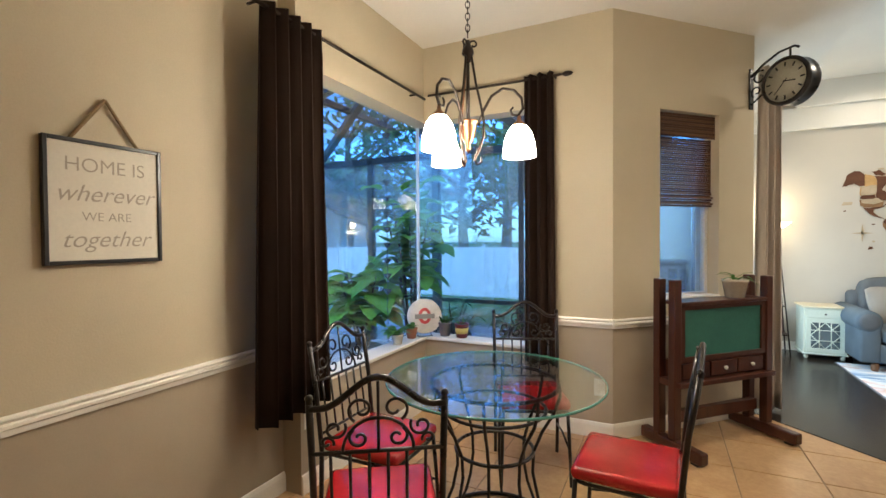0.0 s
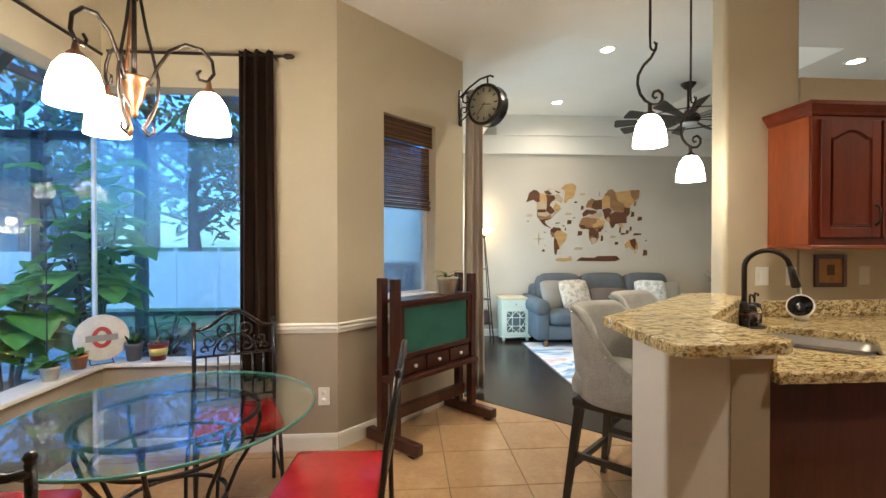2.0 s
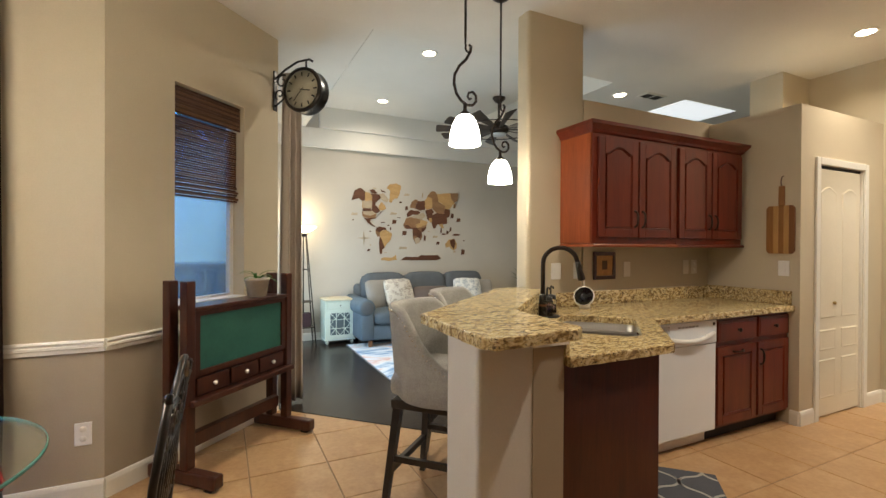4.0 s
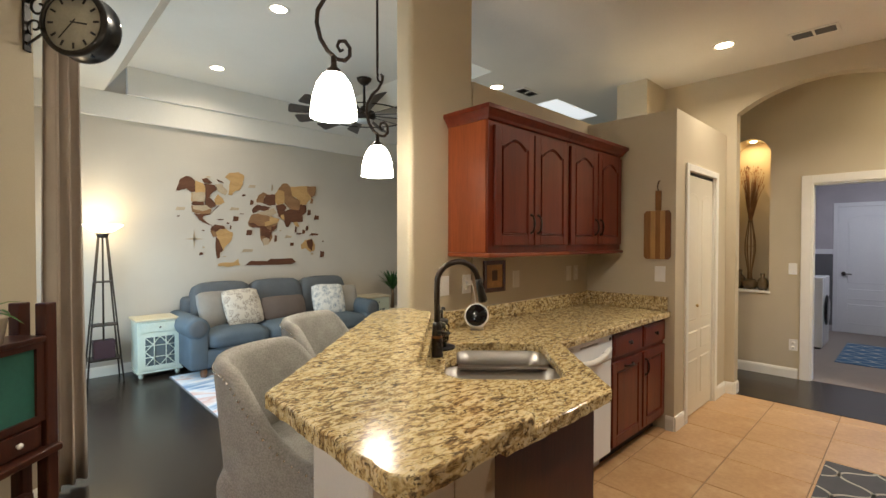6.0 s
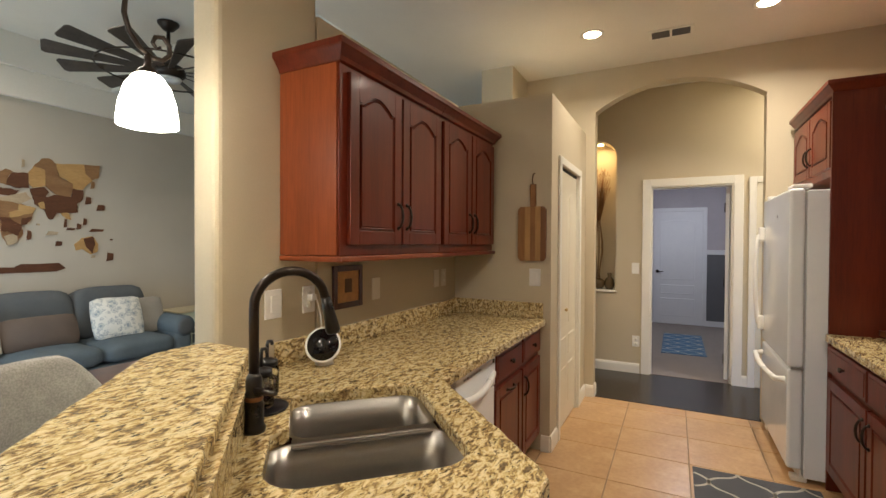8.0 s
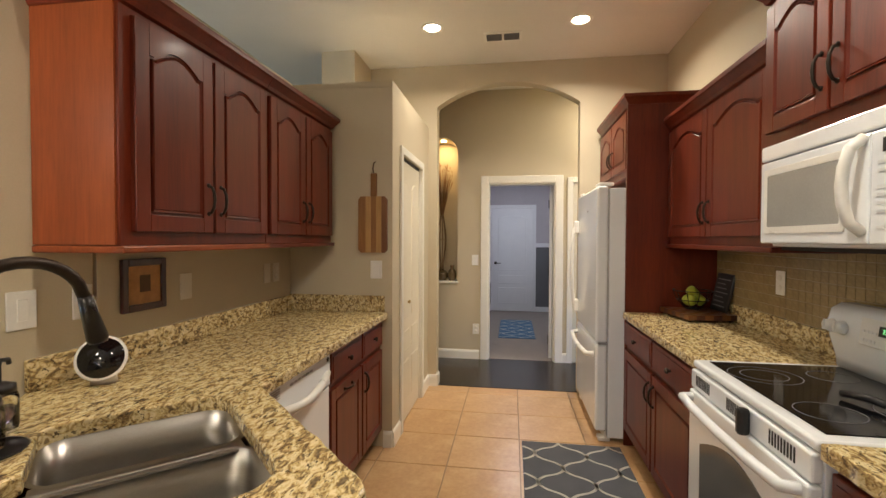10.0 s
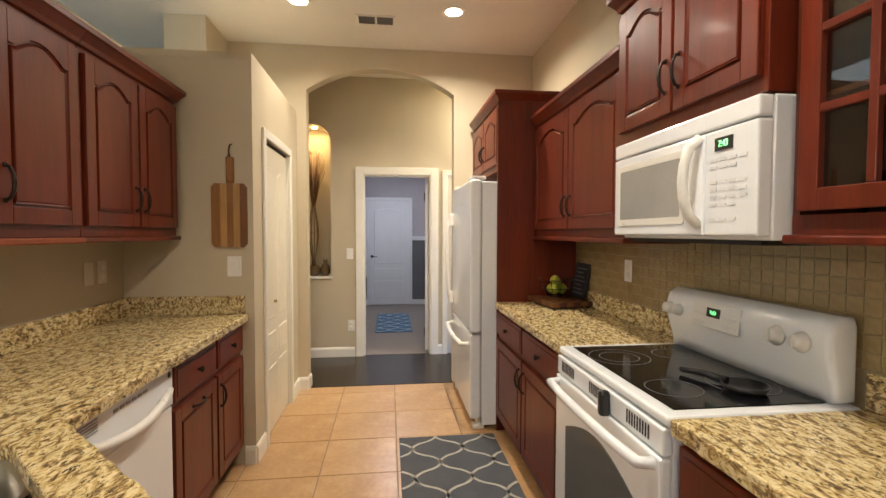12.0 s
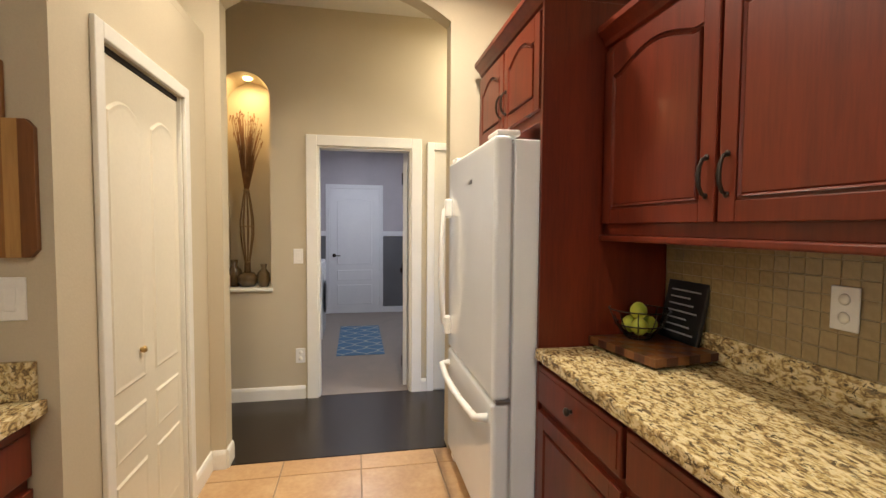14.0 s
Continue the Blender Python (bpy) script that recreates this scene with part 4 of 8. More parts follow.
# microwave
mw = thing("microwave", "white over-the-range microwave with green clock digits", "microwave", (3.612, 0.895, 1.378), R180)
mw.scale = (0.881, 1.06, 1)
W = 0.866
part("body", B(0, W, 0.03, 0.318, 0.0, 0.390, bevel=0.006), APPL, mw)
part("door", B(0.001, 0.63, -0.012, 0.0295, 0.012, 0.325, bevel=0.006), APPL, mw)
part("vent_panel", B(0.001, W - 0.001, -0.012, 0.0295, 0.33, 0.388, bevel=0.006), APPL, mw)
part("control_panel", B(0.634, W - 0.001, -0.012, 0.0295, 0.012, 0.325, bevel=0.006), APPL, mw)
part("window", B(0.06, 0.505, -0.0150, -0.0121, 0.075, 0.27, bevel=0.001, seg=1), surface("grey_mesh_window", (0.36, 0.36, 0.35), (0.32, 0.32, 0.31), 0.2, scale=4, fine=240, bump=0.1, coat=0.6), mw, "grey meshed glass")
part("window_frame", plate(rrect(0.035, 0.53, 0.05, 0.295, 0.01, 3), [rrect(0.06, 0.505, 0.075, 0.27, 0.008, 3)], 0, 0.0035, 0.001), PLASTIC, mw, m=Matrix(((1, 0, 0, 0), (0, 0, -1, -0.012), (0, 1, 0, 0), (0, 0, 0, 1))))
pts = [(0.608, -0.012, 0.045), (0.605, -0.045, 0.075), (0.601, -0.058, 0.13), (0.599, -0.061, 0.18), (0.601, -0.058, 0.23), (0.605, -0.045, 0.285), (0.608, -0.012, 0.315)]
part("handle", tube(bmesh.new(), pts, 0.016, 10), PLASTIC, mw, "bowed white handle", True)
part("display", B(0.685, 0.765, -0.0150, -0.0121, 0.262, 0.300), BLACK, mw)
GREEN = glowing("green_digits", (0.12, 1.0, 0.25), 3.0)
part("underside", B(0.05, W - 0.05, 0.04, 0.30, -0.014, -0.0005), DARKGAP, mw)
KEYPRINT = plain("pale_key_print", (0.72, 0.73, 0.74), 0.4)
for r in range(9):
    if r in (2, 7):
        continue
    for c in range(4 if r in (0, 3, 4, 5) else 3):
        part("key", B(0.665 + c * 0.043, 0.696 + c * 0.043, -0.0138, -0.0121, 0.232 - r * 0.022, 0.241 - r * 0.022), KEYPRINT, mw)


def digits(text, size, mat, parent, m, name="digits"):
    cu = bpy.data.curves.new(name, "FONT")
    cu.body, cu.size, cu.extrude = text, size, 0.0004
    cu.align_x, cu.align_y = "CENTER", "CENTER"
    tmp = bpy.data.objects.new(name, cu)
    scene.collection.objects.link(tmp)
    me = bpy.data.meshes.new_from_object(tmp.evaluated_get(bpy.context.evaluated_depsgraph_get()))
    bpy.data.objects.remove(tmp)
    me.materials.clear()
    me.materials.append(mat)
    ob = new(name, me)
    ob.parent = parent
    ob.matrix_basis = m
    return ob


FRONT = Matrix(((1, 0, 0, 0), (0, 0, -1, 0), (0, 1, 0, 0), (0, 0, 0, 1)))
digits("7:43", 0.026, GREEN, mw, Matrix.Translation((0.725, -0.0158, 0.281)) @ FRONT)

# range
rg = thing("range", "white freestanding electric range with black glass cooktop", "range", (3.61, 1.13, 0), R180)
rg.scale = (0.954, 1, 1)
W = 0.80
part("body", B(0.002, W - 0.002, 0.0, 0.55, 0.06, 0.885), APPL, rg)
part("cooktop_frame", B(0.0, W, -0.02, 0.56, 0.8855, 0.915, bevel=0.010, seg=3), APPL, rg)
BLACKGLASS = plain("black_ceramic_glass", (0.006, 0.006, 0.007), 0.05)
part("cooktop", B(0.045, W - 0.045, 0.025, 0.49, 0.9152, 0.9185, bevel=0.0015, seg=1), BLACKGLASS, rg, "glossy black ceramic glass")
RING = plain("grey_burner_ring", (0.16, 0.16, 0.17), 0.3)
for x, y, r in ((0.22, 0.14, 0.115), (0.22, 0.14, 0.075), (0.59, 0.13, 0.085), (0.20, 0.37, 0.075), (0.58, 0.37, 0.105)):
    part("burner_ring", lathe(bmesh.new(), [(r, 0.9188), (r, 0.9193), (r - 0.003, 0.9193), (r - 0.003, 0.9188), (r, 0.9188)], (x, y, 0), 40), RING, rg)
part("oven_door", B(0.006, W - 0.006, -0.035, -0.0008, 0.20, 0.80, bevel=0.008), APPL, rg)
part("storage_drawer", B(0.006, W - 0.006, -0.03, -0.0008, 0.07, 0.19, bevel=0.006), APPL, rg)
n = 14
arcpts = [(0.13 + 0.54 * i / n, 0.62 + 0.07 * math.sin(math.pi * i / n)) for i in range(n, -1, -1)]
bm = bmesh.new()
prism(bm, [(0.13, 0.30), (0.67, 0.30)] + arcpts, 0, 0.003)
part("oven_window", bm, plain("smoked_glass", (0.10, 0.10, 0.095), 0.06), rg, "smoked oven glass", m=Matrix.Translation((0, -0.0352, 0)) @ FRONT)
part("vent_panel", B(0.006, W - 0.006, -0.028, -0.0008, 0.805, 0.880, bevel=0.006), APPL, rg)
for x0 in (0.06, 0.33, 0.60):
    for i in range(9):
        part("vent_slot", B(x0 + i * 0.015, x0 + 0.007 + i * 0.015, -0.0295, -0.0278, 0.825, 0.866), DARKGAP, rg)
pts = [(0.04, -0.033, 0.775), (0.05, -0.075, 0.775), (0.2, -0.085, 0.775), (0.4, -0.088, 0.775), (0.6, -0.085, 0.775), (0.75, -0.075, 0.775), (0.76, -0.033, 0.775)]
part("handle", tube(bmesh.new(), pts, 0.017, 10), APPL, rg, "white bar handle", True)
prof = [(0.49, 0.9195), (0.485, 0.96), (0.462, 1.04), (0.455, 1.10), (0.468, 1.145), (0.50, 1.165), (0.545, 1.165), (0.555, 1.14), (0.555, 0.9195)]
bm = bmesh.new()
prism(bm, prof, 0.0, W - 0.02, Matrix(((0, 0, 1, 0.01), (1, 0, 0, 0), (0, 1, 0, 0), (0, 0, 0, 1))))
bmesh.ops.bevel(bm, geom=[e for e in bm.edges if abs(e.verts[0].co.x - e.verts[1].co.x) < 1e-4], offset=0.02, segments=3, profile=0.5, affect="EDGES")
part("backguard", bm, APPL, rg, "rounded white control backguard", True)
BACKM = Matrix.Translation((0, 0.457, 1.085)) @ pose(0, 0, 0, -7)
for x, big in ((0.055, 0), (0.115, 0), (0.615, 1), (0.705, 1)):
    k = part("knob", lathe(bmesh.new(), [(0, 0.03), (0.018, 0.029), (0.021, 0.02), (0.025 + 0.006 * big, 0.006), (0.026 + 0.006 * big, 0), (0, 0)], (0, 0, 0), 20, pose(0, 0, 0, 90)), PLASTIC, rg, m=BACKM @ Matrix.Translation((x, -0.001, -0.005)))
    part("pointer", B(-0.004, 0.004, -0.035, -0.028, -0.020, 0.020, bevel=0.002, seg=1), PLASTIC, k)
part("control_plate", B(0.20, 0.46, -0.004, 0.001, -0.045, 0.05, bevel=0.002, seg=1), plain("offwhite_print", (0.74, 0.74, 0.72), 0.3), rg, m=BACKM)
part("display", B(0.29, 0.36, -0.007, -0.0042, -0.002, 0.032), BLACK, rg, m=BACKM)
digits("7:43", 0.020, GREEN, rg, BACKM @ Matrix.Translation((0.325, -0.0078, 0.015)) @ FRONT)
for i in range(4):
    for j in range(2):
        part("key", B(0.212 + i * 0.018, 0.224 + i * 0.018, -0.0060, -0.0042, -0.03 + j * 0.03, -0.022 + j * 0.03), KEYPRINT, rg, m=BACKM)
        part("key", B(0.375 + i * 0.018, 0.387 + i * 0.018, -0.0060, -0.0042, -0.03 + j * 0.03, -0.022 + j * 0.03), KEYPRINT, rg, m=BACKM)
part("latch", B(0.47, 0.505, -0.066, -0.030, 0.80, 0.885, bevel=0.012), BLACK, rg, "black oven door child lock")
# spoon rest with a utensil on the cooktop
sr = thing("spoon_rest", "black glossy spoon rest with utensil on the cooktop", "spoon rest", (3.0, 0.80, 0.9186), 25)
part("dish", lathe(bmesh.new(), [(0, 0.004), (0.05, 0.006), (0.062, 0.022), (0.066, 0.022), (0.055, 0.0), (0, 0)], (0, 0, 0), 24), BLACK, sr, "", True)
part("grip", tube(bmesh.new(), [(0.05, 0, 0.016), (0.12, 0, 0.022), (0.20, 0, 0.016)], [0.014, 0.012, 0.010], 10), BLACK, sr)

# tiles of the backsplash behind the range
BTILE = surface("beige_wall_tile", (0.38, 0.28, 0.135), (0.31, 0.225, 0.105), 0.25, scale=9, fine=70, bump=0.06, spread=0.2, coat=0.2)
BTILE_B = surface("brown_wall_tile", (0.34, 0.25, 0.12), (0.29, 0.21, 0.10), 0.25, scale=9, fine=70, bump=0.06, spread=0.2, coat=0.2)
TGROUT = surface("pale_grout", (0.40, 0.32, 0.19), None, 0.8)
structure("backsplash_bed", B(1.50, 4.838, 0.5505, 0.553, 0.90, 1.365), TGROUT, "pale grout bed of the tiled backsplash", "backsplash")

# ---------------------------------------------------------------- breakfast nook
RED = surface("red_vinyl", (0.50, 0.018, 0.022), (0.40, 0.012, 0.016), 0.22, scale=8, fine=90, bump=0.08, coat=0.4, spread=0.08)
TGLASS = thin_glass("clear_table_glass", (0.93, 0.98, 0.96))
EDGEGLASS = surface("green_glass_edge", (0.10, 0.30, 0.24), None, 0.08, coat=0.6)


def disc_slab(r, z0, z1, n=72):
    bm = bmesh.new()
    prism(bm, [(r * math.cos(k * math.tau / n), r * math.sin(k * math.tau / n)) for k in range(n)], z0, z1)
    return bm


tb = thing("dining_table", "round glass dining table on a black wrought-iron base", "table", (-0.37, 2.44, 0))
tg = part("tabletop", disc_slab(0.5235, 0.738, 0.751), TGLASS, tb, "clear round glass top")
part("edge", lathe(bmesh.new(), [(0.524, 0.738), (0.528, 0.740), (0.530, 0.744), (0.528, 0.749), (0.524, 0.751), (0.524, 0.738)], (0, 0, 0), 72), EDGEGLASS, tg, "green polished glass edge", True)
for r, z, w in ((0.31, 0.727, 0.010), (0.19, 0.40, 0.009), (0.29, 0.012, 0.011), (0.25, 0.60, 0.008)):
    part("ring", tube(bmesh.new(), [(r * math.cos(a * math.tau / 40), r * math.sin(a * math.tau / 40), z) for a in range(40)], w, 8, True), BLACK_IRON, tb, smooth=True)
for k in range(8):
    c, s = math.cos(k * math.tau / 8 + 0.2), math.sin(k * math.tau / 8 + 0.2)
    prof = [(0.31, 0.727), (0.315, 0.68), (0.29, 0.60), (0.23, 0.50), (0.19, 0.40), (0.185, 0.30), (0.21, 0.18), (0.25, 0.08), (0.29, 0.012)]
    part("leg", tube(bmesh.new(), [(r * c, r * s, z) for r, z in prof], 0.008, 8), BLACK_IRON, tb, smooth=True)


def iron_chair(at, rz):
    """A wrought-iron chair that faces +y."""
    ch = thing("dining_chair", "black wrought-iron scroll-back chair with red vinyl seat", "chair", at, rz, "chairs round the glass table")
    bm = B(-0.205, 0.205, -0.20, 0.205, 0.435, 0.49, bevel=0.024, seg=3)
    for v in bm.verts:
        if v.co.z > 0.47:
            v.co.z += 0.014 * max(0, 1 - (v.co.x / 0.21) ** 2) * max(0, 1 - (v.co.y / 0.21) ** 2)
    part("seat", bm, RED, ch, "glossy red vinyl cushion", True)
    fr_ = tube(bmesh.new(), [(x, y, 0.428) for x, y in rrect(-0.195, 0.195, -0.19, 0.195, 0.05, 3)], 0.008, 6, True)
    part("seat_frame", fr_, BLACK_IRON, ch)
    for s in (-1, 1):
        part("back_post", tube(bmesh.new(), [(s * 0.205, -0.225, 0.0), (s * 0.205, -0.205, 0.25), (s * 0.205, -0.20, 0.45), (s * 0.208, -0.225, 0.70), (s * 0.210, -0.262, 0.925)], 0.0115, 8), BLACK_IRON, ch, smooth=True)
        part("finial", lathe(bmesh.new(), [(0, 0.022), (0.010, 0.018), (0.014, 0.008), (0.010, 0.0), (0.012, -0.006), (0, -0.008)], (s * 0.210, -0.263, 0.930), 10), BLACK_IRON, ch)
        part("front_leg", tube(bmesh.new(), [(s * 0.185, 0.185, 0.43), (s * 0.192, 0.198, 0.25), (s * 0.20, 0.21, 0.0)], 0.010, 8), BLACK_IRON, ch, smooth=True)
        part("side_stretcher", tube(bmesh.new(), [(s * 0.20, -0.21, 0.20), (s * 0.192, 0.0, 0.235), (s * 0.195, 0.20, 0.20)], 0.006, 6), BLACK_IRON, ch)
    yb = lambda z: -0.20 - 0.062 * max(0, (z - 0.45) / 0.475)
    crest = []
    for i in range(25):
        x = -0.21 + 0.42 * i / 24
        a = abs(x) / 0.21
        z = 0.905 + 0.095 * (0.5 + 0.5 * math.cos(math.pi * min(1, a * 1.18)))
        crest.append((x, yb(z) - 0.002, z))
    part("crest_rail", tube(bmesh.new(), crest, 0.011, 8), BLACK_IRON, ch, smooth=True)
    for z in (0.755, 0.515):
        part("back_rail", tube(bmesh.new(), [(-0.207, yb(z), z), (0.207, yb(z), z)], 0.007, 6), BLACK_IRON, ch)
    for k in range(6):
        x = -0.15 + 0.06 * k
        part("back_bar", tube(bmesh.new(), [(x, yb(0.515), 0.515), (x, yb(0.755), 0.755)], 0.0055, 6), BLACK_IRON, ch)
    bm = bmesh.new()
    for s in (-1, 1):
        for cx, cz, r, a0, a1 in ((0.052, 0.895, 0.044, -60, 330), (0.135, 0.835, 0.036, 150, 560), (0.060, 0.800, 0.034, 60, -330), (0.160, 0.79, 0.022, 200, -150)):
            tube(bm, [(s * x, yb(z), z) for x, z in spiral(cx, cz, r, r * 0.28, a0, a1, 20)], 0.0052, 6)
    tube(bm, [(x, yb(z), z) for x, z in arc(0, 0.755, 0.112, 0, 180, 16)], 0.0055, 6)
    tube(bm, [(0, yb(0.755), 0.755), (0, yb(0.96), 0.985)], 0.005, 6)
    part("scrollwork", bm, BLACK_IRON, ch, "black iron scrollwork", True)
    return ch


first = iron_chair((-0.57, 1.74, 0), 33)
copy_thing(first, pose(-0.86, 2.19, 0, 0, 0, -90))
copy_thing(first, pose(-0.36, 3.09, 0, 0, 0, 203))
copy_thing(first, pose(0.245, 2.42, 0, 0, 0, 87))

# chandelier
cd = thing("chandelier", "bronze three-arm chandelier with lit white glass bells", "chandelier", (-0.495, 2.43, -0.06), 21)
part("canopy", lathe(bmesh.new(), [(0, H + 0.06), (0.065, H + 0.06), (0.06, H + 0.045), (0.02, H + 0.025), (0, H + 0.024)], (0, 0, 0), 20), BRONZE, cd)
for k in range(20):
    z = H + 0.01 - k * 0.0285
    link = [(0.011 * math.cos(a * math.tau / 10), 0.0, z + 0.019 * math.sin(a * math.tau / 10)) for a in range(10)]
    if k % 2:
        link = [(y, x, z_) for x, y, z_ in link]
    part("chain_link", tube(bmesh.new(), link, 0.0027, 6, True), BRONZE, cd)
part("hub", lathe(bmesh.new(), [(0, 2.47), (0.012, 2.465), (0.016, 2.44), (0.028, 2.42), (0.030, 2.40), (0.016, 2.385), (0.014, 2.36), (0, 2.355)], (0, 0, 0), 16), BRONZE, cd)
part("cup", lathe(bmesh.new(), [(0, 2.075), (0.05, 2.07), (0.052, 2.062), (0.042, 2.055), (0.040, 2.03), (0.030, 1.985), (0.012, 1.955), (0.014, 1.93), (0, 1.91)], (0, 0, 0), 20), COPPER, cd, "antique copper cup")
part("stem", tube(bmesh.new(), [(0, 0, 2.37), (0, 0, 2.06)], 0.009, 10), BRONZE, cd)
for k in range(3):
    m = pose(0, 0, 0, 0, 0, k * 120)
    # a bar from the hub that curls under the cup, and an arm that arches out to the shade
    p = [(0.012, 2.44), (0.022, 2.36), (0.038, 2.26), (0.060, 2.16), (0.078, 2.07), (0.075, 1.99), (0.055, 1.93), (0.030, 1.88), (0.045, 1.855), (0.066, 1.868), (0.062, 1.89)]
    a = part("strap", tube(bmesh.new(), [m @ Vector((x, 0, z)) for x, z in p], [0.006] * 6 + [0.0075, 0.008, 0.007, 0.006, 0.005], 8), COPPER if k % 2 else BRONZE, cd, smooth=True)
    p = [(0.05, 2.045), (0.075, 2.12), (0.115, 2.19), (0.17, 2.225), (0.225, 2.215), (0.262, 2.175), (0.268, 2.125), (0.245, 2.09), (0.215, 2.095), (0.208, 2.118), (0.222, 2.132)]
    part("arm", tube(bmesh.new(), [m @ Vector((x, 0, z)) for x, z in p], [0.007] * 8 + [0.006, 0.006, 0.005], 8), BRONZE, cd, smooth=True)
    q = spiral(0.028, 2.445, 0.022, 0.008, 180, -150, 14)
    part("curl", tube(bmesh.new(), [m @ Vector((x, 0, z)) for x, z in q], 0.005, 6), BRONZE, cd, smooth=True)
    c = m @ Vector((0.25, 0, 0))
    shade_at(cd, c.x, c.y, 2.045, 1.16, COPPER)
    part("arm_drop", tube(bmesh.new(), [m @ Vector((0.25, 0, 2.095)), m @ Vector((0.25, 0, 2.06))], 0.006, 8), BRONZE, cd)


# curtains
def curtain(name, width, z0, z1, folds, mat, label, at, rz, depth=0.03, flare=1.1):
    """A pleated hanging, along its own x axis; an eyelet top and a gently wider hem."""
    e = thing(name, label, "curtain", at, rz)
    bm = bmesh.new()
    rnd = random.Random(folds)
    n, rows = folds * 10, 14
    grid = []
    for j in range(rows + 1):
        f = j / rows
        z = z1 + (z0 - z1) * f
        w = width * (1 + (flare - 1) * f)
        row = []
        for i in range(n + 1):
            u = i / n
            ph = u * folds * math.tau
            d = depth * (1 + 0.25 * math.sin(3.1 * u + 2 * f)) * (0.9 + 0.35 * f)
            row.append(bm.verts.new(((u - 0.5) * w + 0.008 * math.sin(ph * 2 + f), d * math.sin(ph + 0.5 * math.sin(2.2 * f + u * 3)), z)))
        grid.append(row)
    for a, b in zip(grid, grid[1:]):
        for i in range(n):
            f = bm.faces.new((a[i], a[i + 1], b[i + 1], b[i]))
            f.smooth = True
    ob = part("drape", bm, mat, e, smooth=True)
    so = ob.modifiers.new("cloth", "SOLIDIFY")
    so.thickness = 0.004
    return e


DRAPE = surface("dark_brown_cloth", (0.024, 0.012, 0.007), (0.016, 0.008, 0.005), 0.85, scale=3, fine=300, bump=0.25, spread=0.2, spec=0.2)
GREYDRAPE = surface("taupe_cloth", (0.52, 0.45, 0.38), (0.44, 0.38, 0.32), 0.8, scale=3, fine=300, bump=0.25, spread=0.15, spec=0.2)
curtain("curtain", 0.42, 0.50, 2.605, 5, DRAPE, "dark brown pleated curtain hanging on an iron rod", (-1.38, 2.165, 0), 90, 0.035, 1.18)
curtain("curtain", 0.215, 0.50, 2.635, 3, DRAPE, "dark brown pleated curtain hanging on an iron rod", (-0.445, 3.66, 0), 0, 0.035, 1.12)
curtain("curtain", 0.17, 0.03, 2.80, 3, GREYDRAPE, "long taupe grey curtain beside the living room opening", (1.15, 4.80, 0), 30, 0.035, 1.25)


def rod(pts, tip, at_label):
    e = thing("curtain_rod", at_label, "curtain rod")
    part("rod", tube(bmesh.new(), pts, 0.010, 8), BRONZE, e)
    d = (Vector(pts[-1]) - Vector(pts[0])).normalized()
    p = Vector(tip)
    part("finial", tube(bmesh.new(), [p, p + d * 0.02, p + d * 0.05, p + d * 0.085, p + d * 0.10], [0.012, 0.006, 0.020, 0.016, 0.004], 8), BRONZE, e, smooth=True)
    for f in (0.08, 0.97):
        q = Vector(pts[0]).lerp(Vector(pts[-1]), f)
        out = Vector((-d.y, d.x, 0))
        if (q + out * 0.1 - Vector((-0.3, 2.0, q.z))).length < (q - out * 0.1 - Vector((-0.3, 2.0, q.z))).length:
            out = -out
        part("bracket", tube(bmesh.new(), [q, q + out * 0.062], 0.008, 6), BRONZE, e)
    return e


rod([(-1.38, 3.64, 2.575), (-1.38, 1.88, 2.575)], (-1.38, 1.88, 2.575), "dark bronze curtain rod with twisted cage finial")
rod([(-1.36, 3.66, 2.605), (-0.30, 3.66, 2.605)], (-0.30, 3.66, 2.605), "dark bronze curtain rod with twisted cage finial")

# sign on the west wall
sg = thing("wall_sign", "white framed sign reading HOME IS wherever WE ARE together", "sign", (-1.568, 1.355, 1.572), 90)
part("board", B(-0.19, 0.19, -0.016, -0.002, -0.215, 0.215), plain("cream_board", (0.72, 0.67, 0.56), 0.6), sg)
bm = bmesh.new()
for a, b, c, d in ((-0.205, -0.19, -0.23, 0.23), (0.19, 0.205, -0.23, 0.23), (-0.19, 0.19, 0.215, 0.23), (-0.19, 0.19, -0.23, -0.215)):
    box(bm, a, b, -0.024, -0.001, c, d, bevel=0.002, seg=1)
part("frame_moulding", bm, BLACK, sg, "black thin frame")
ROPE = surface("jute_rope", (0.30, 0.21, 0.11), None, 0.9, scale=30, fine=200, bump=0.5)
part("rope", tube(tube(bmesh.new(), [(-0.12, -0.012, 0.228), (0.0, -0.012, 0.395)], 0.0065, 8), [(0.0, -0.012, 0.395), (0.115, -0.012, 0.228)], 0.0065, 8), ROPE, sg, "brown jute hanging rope")
INK = plain("grey_brown_ink", (0.40, 0.35, 0.28), 0.7)
for txt, z, s, sh in (("HOME IS", 0.135, 0.074, 0), ("wherever", 0.03, 0.088, 0.35), ("WE ARE", -0.055, 0.048, 0), ("together", -0.14, 0.088, 0.35)):
    cu = bpy.data.curves.new("lettering", "FONT")
    cu.body, cu.size, cu.extrude, cu.shear, cu.offset = txt, s, 0.0004, sh, -0.0006
    cu.align_x, cu.align_y = "CENTER", "CENTER"
    tmp = bpy.data.objects.new("lettering", cu)
    scene.collection.objects.link(tmp)
    me = bpy.data.meshes.new_from_object(tmp.evaluated_get(bpy.context.evaluated_depsgraph_get()))
    bpy.data.objects.remove(tmp)
    me.materials.clear()
    me.materials.append(INK)
    ob = new("lettering", me)
    ob.parent = sg
    ob.matrix_basis = Matrix.Translation((0, -0.0168, z)) @ FRONT


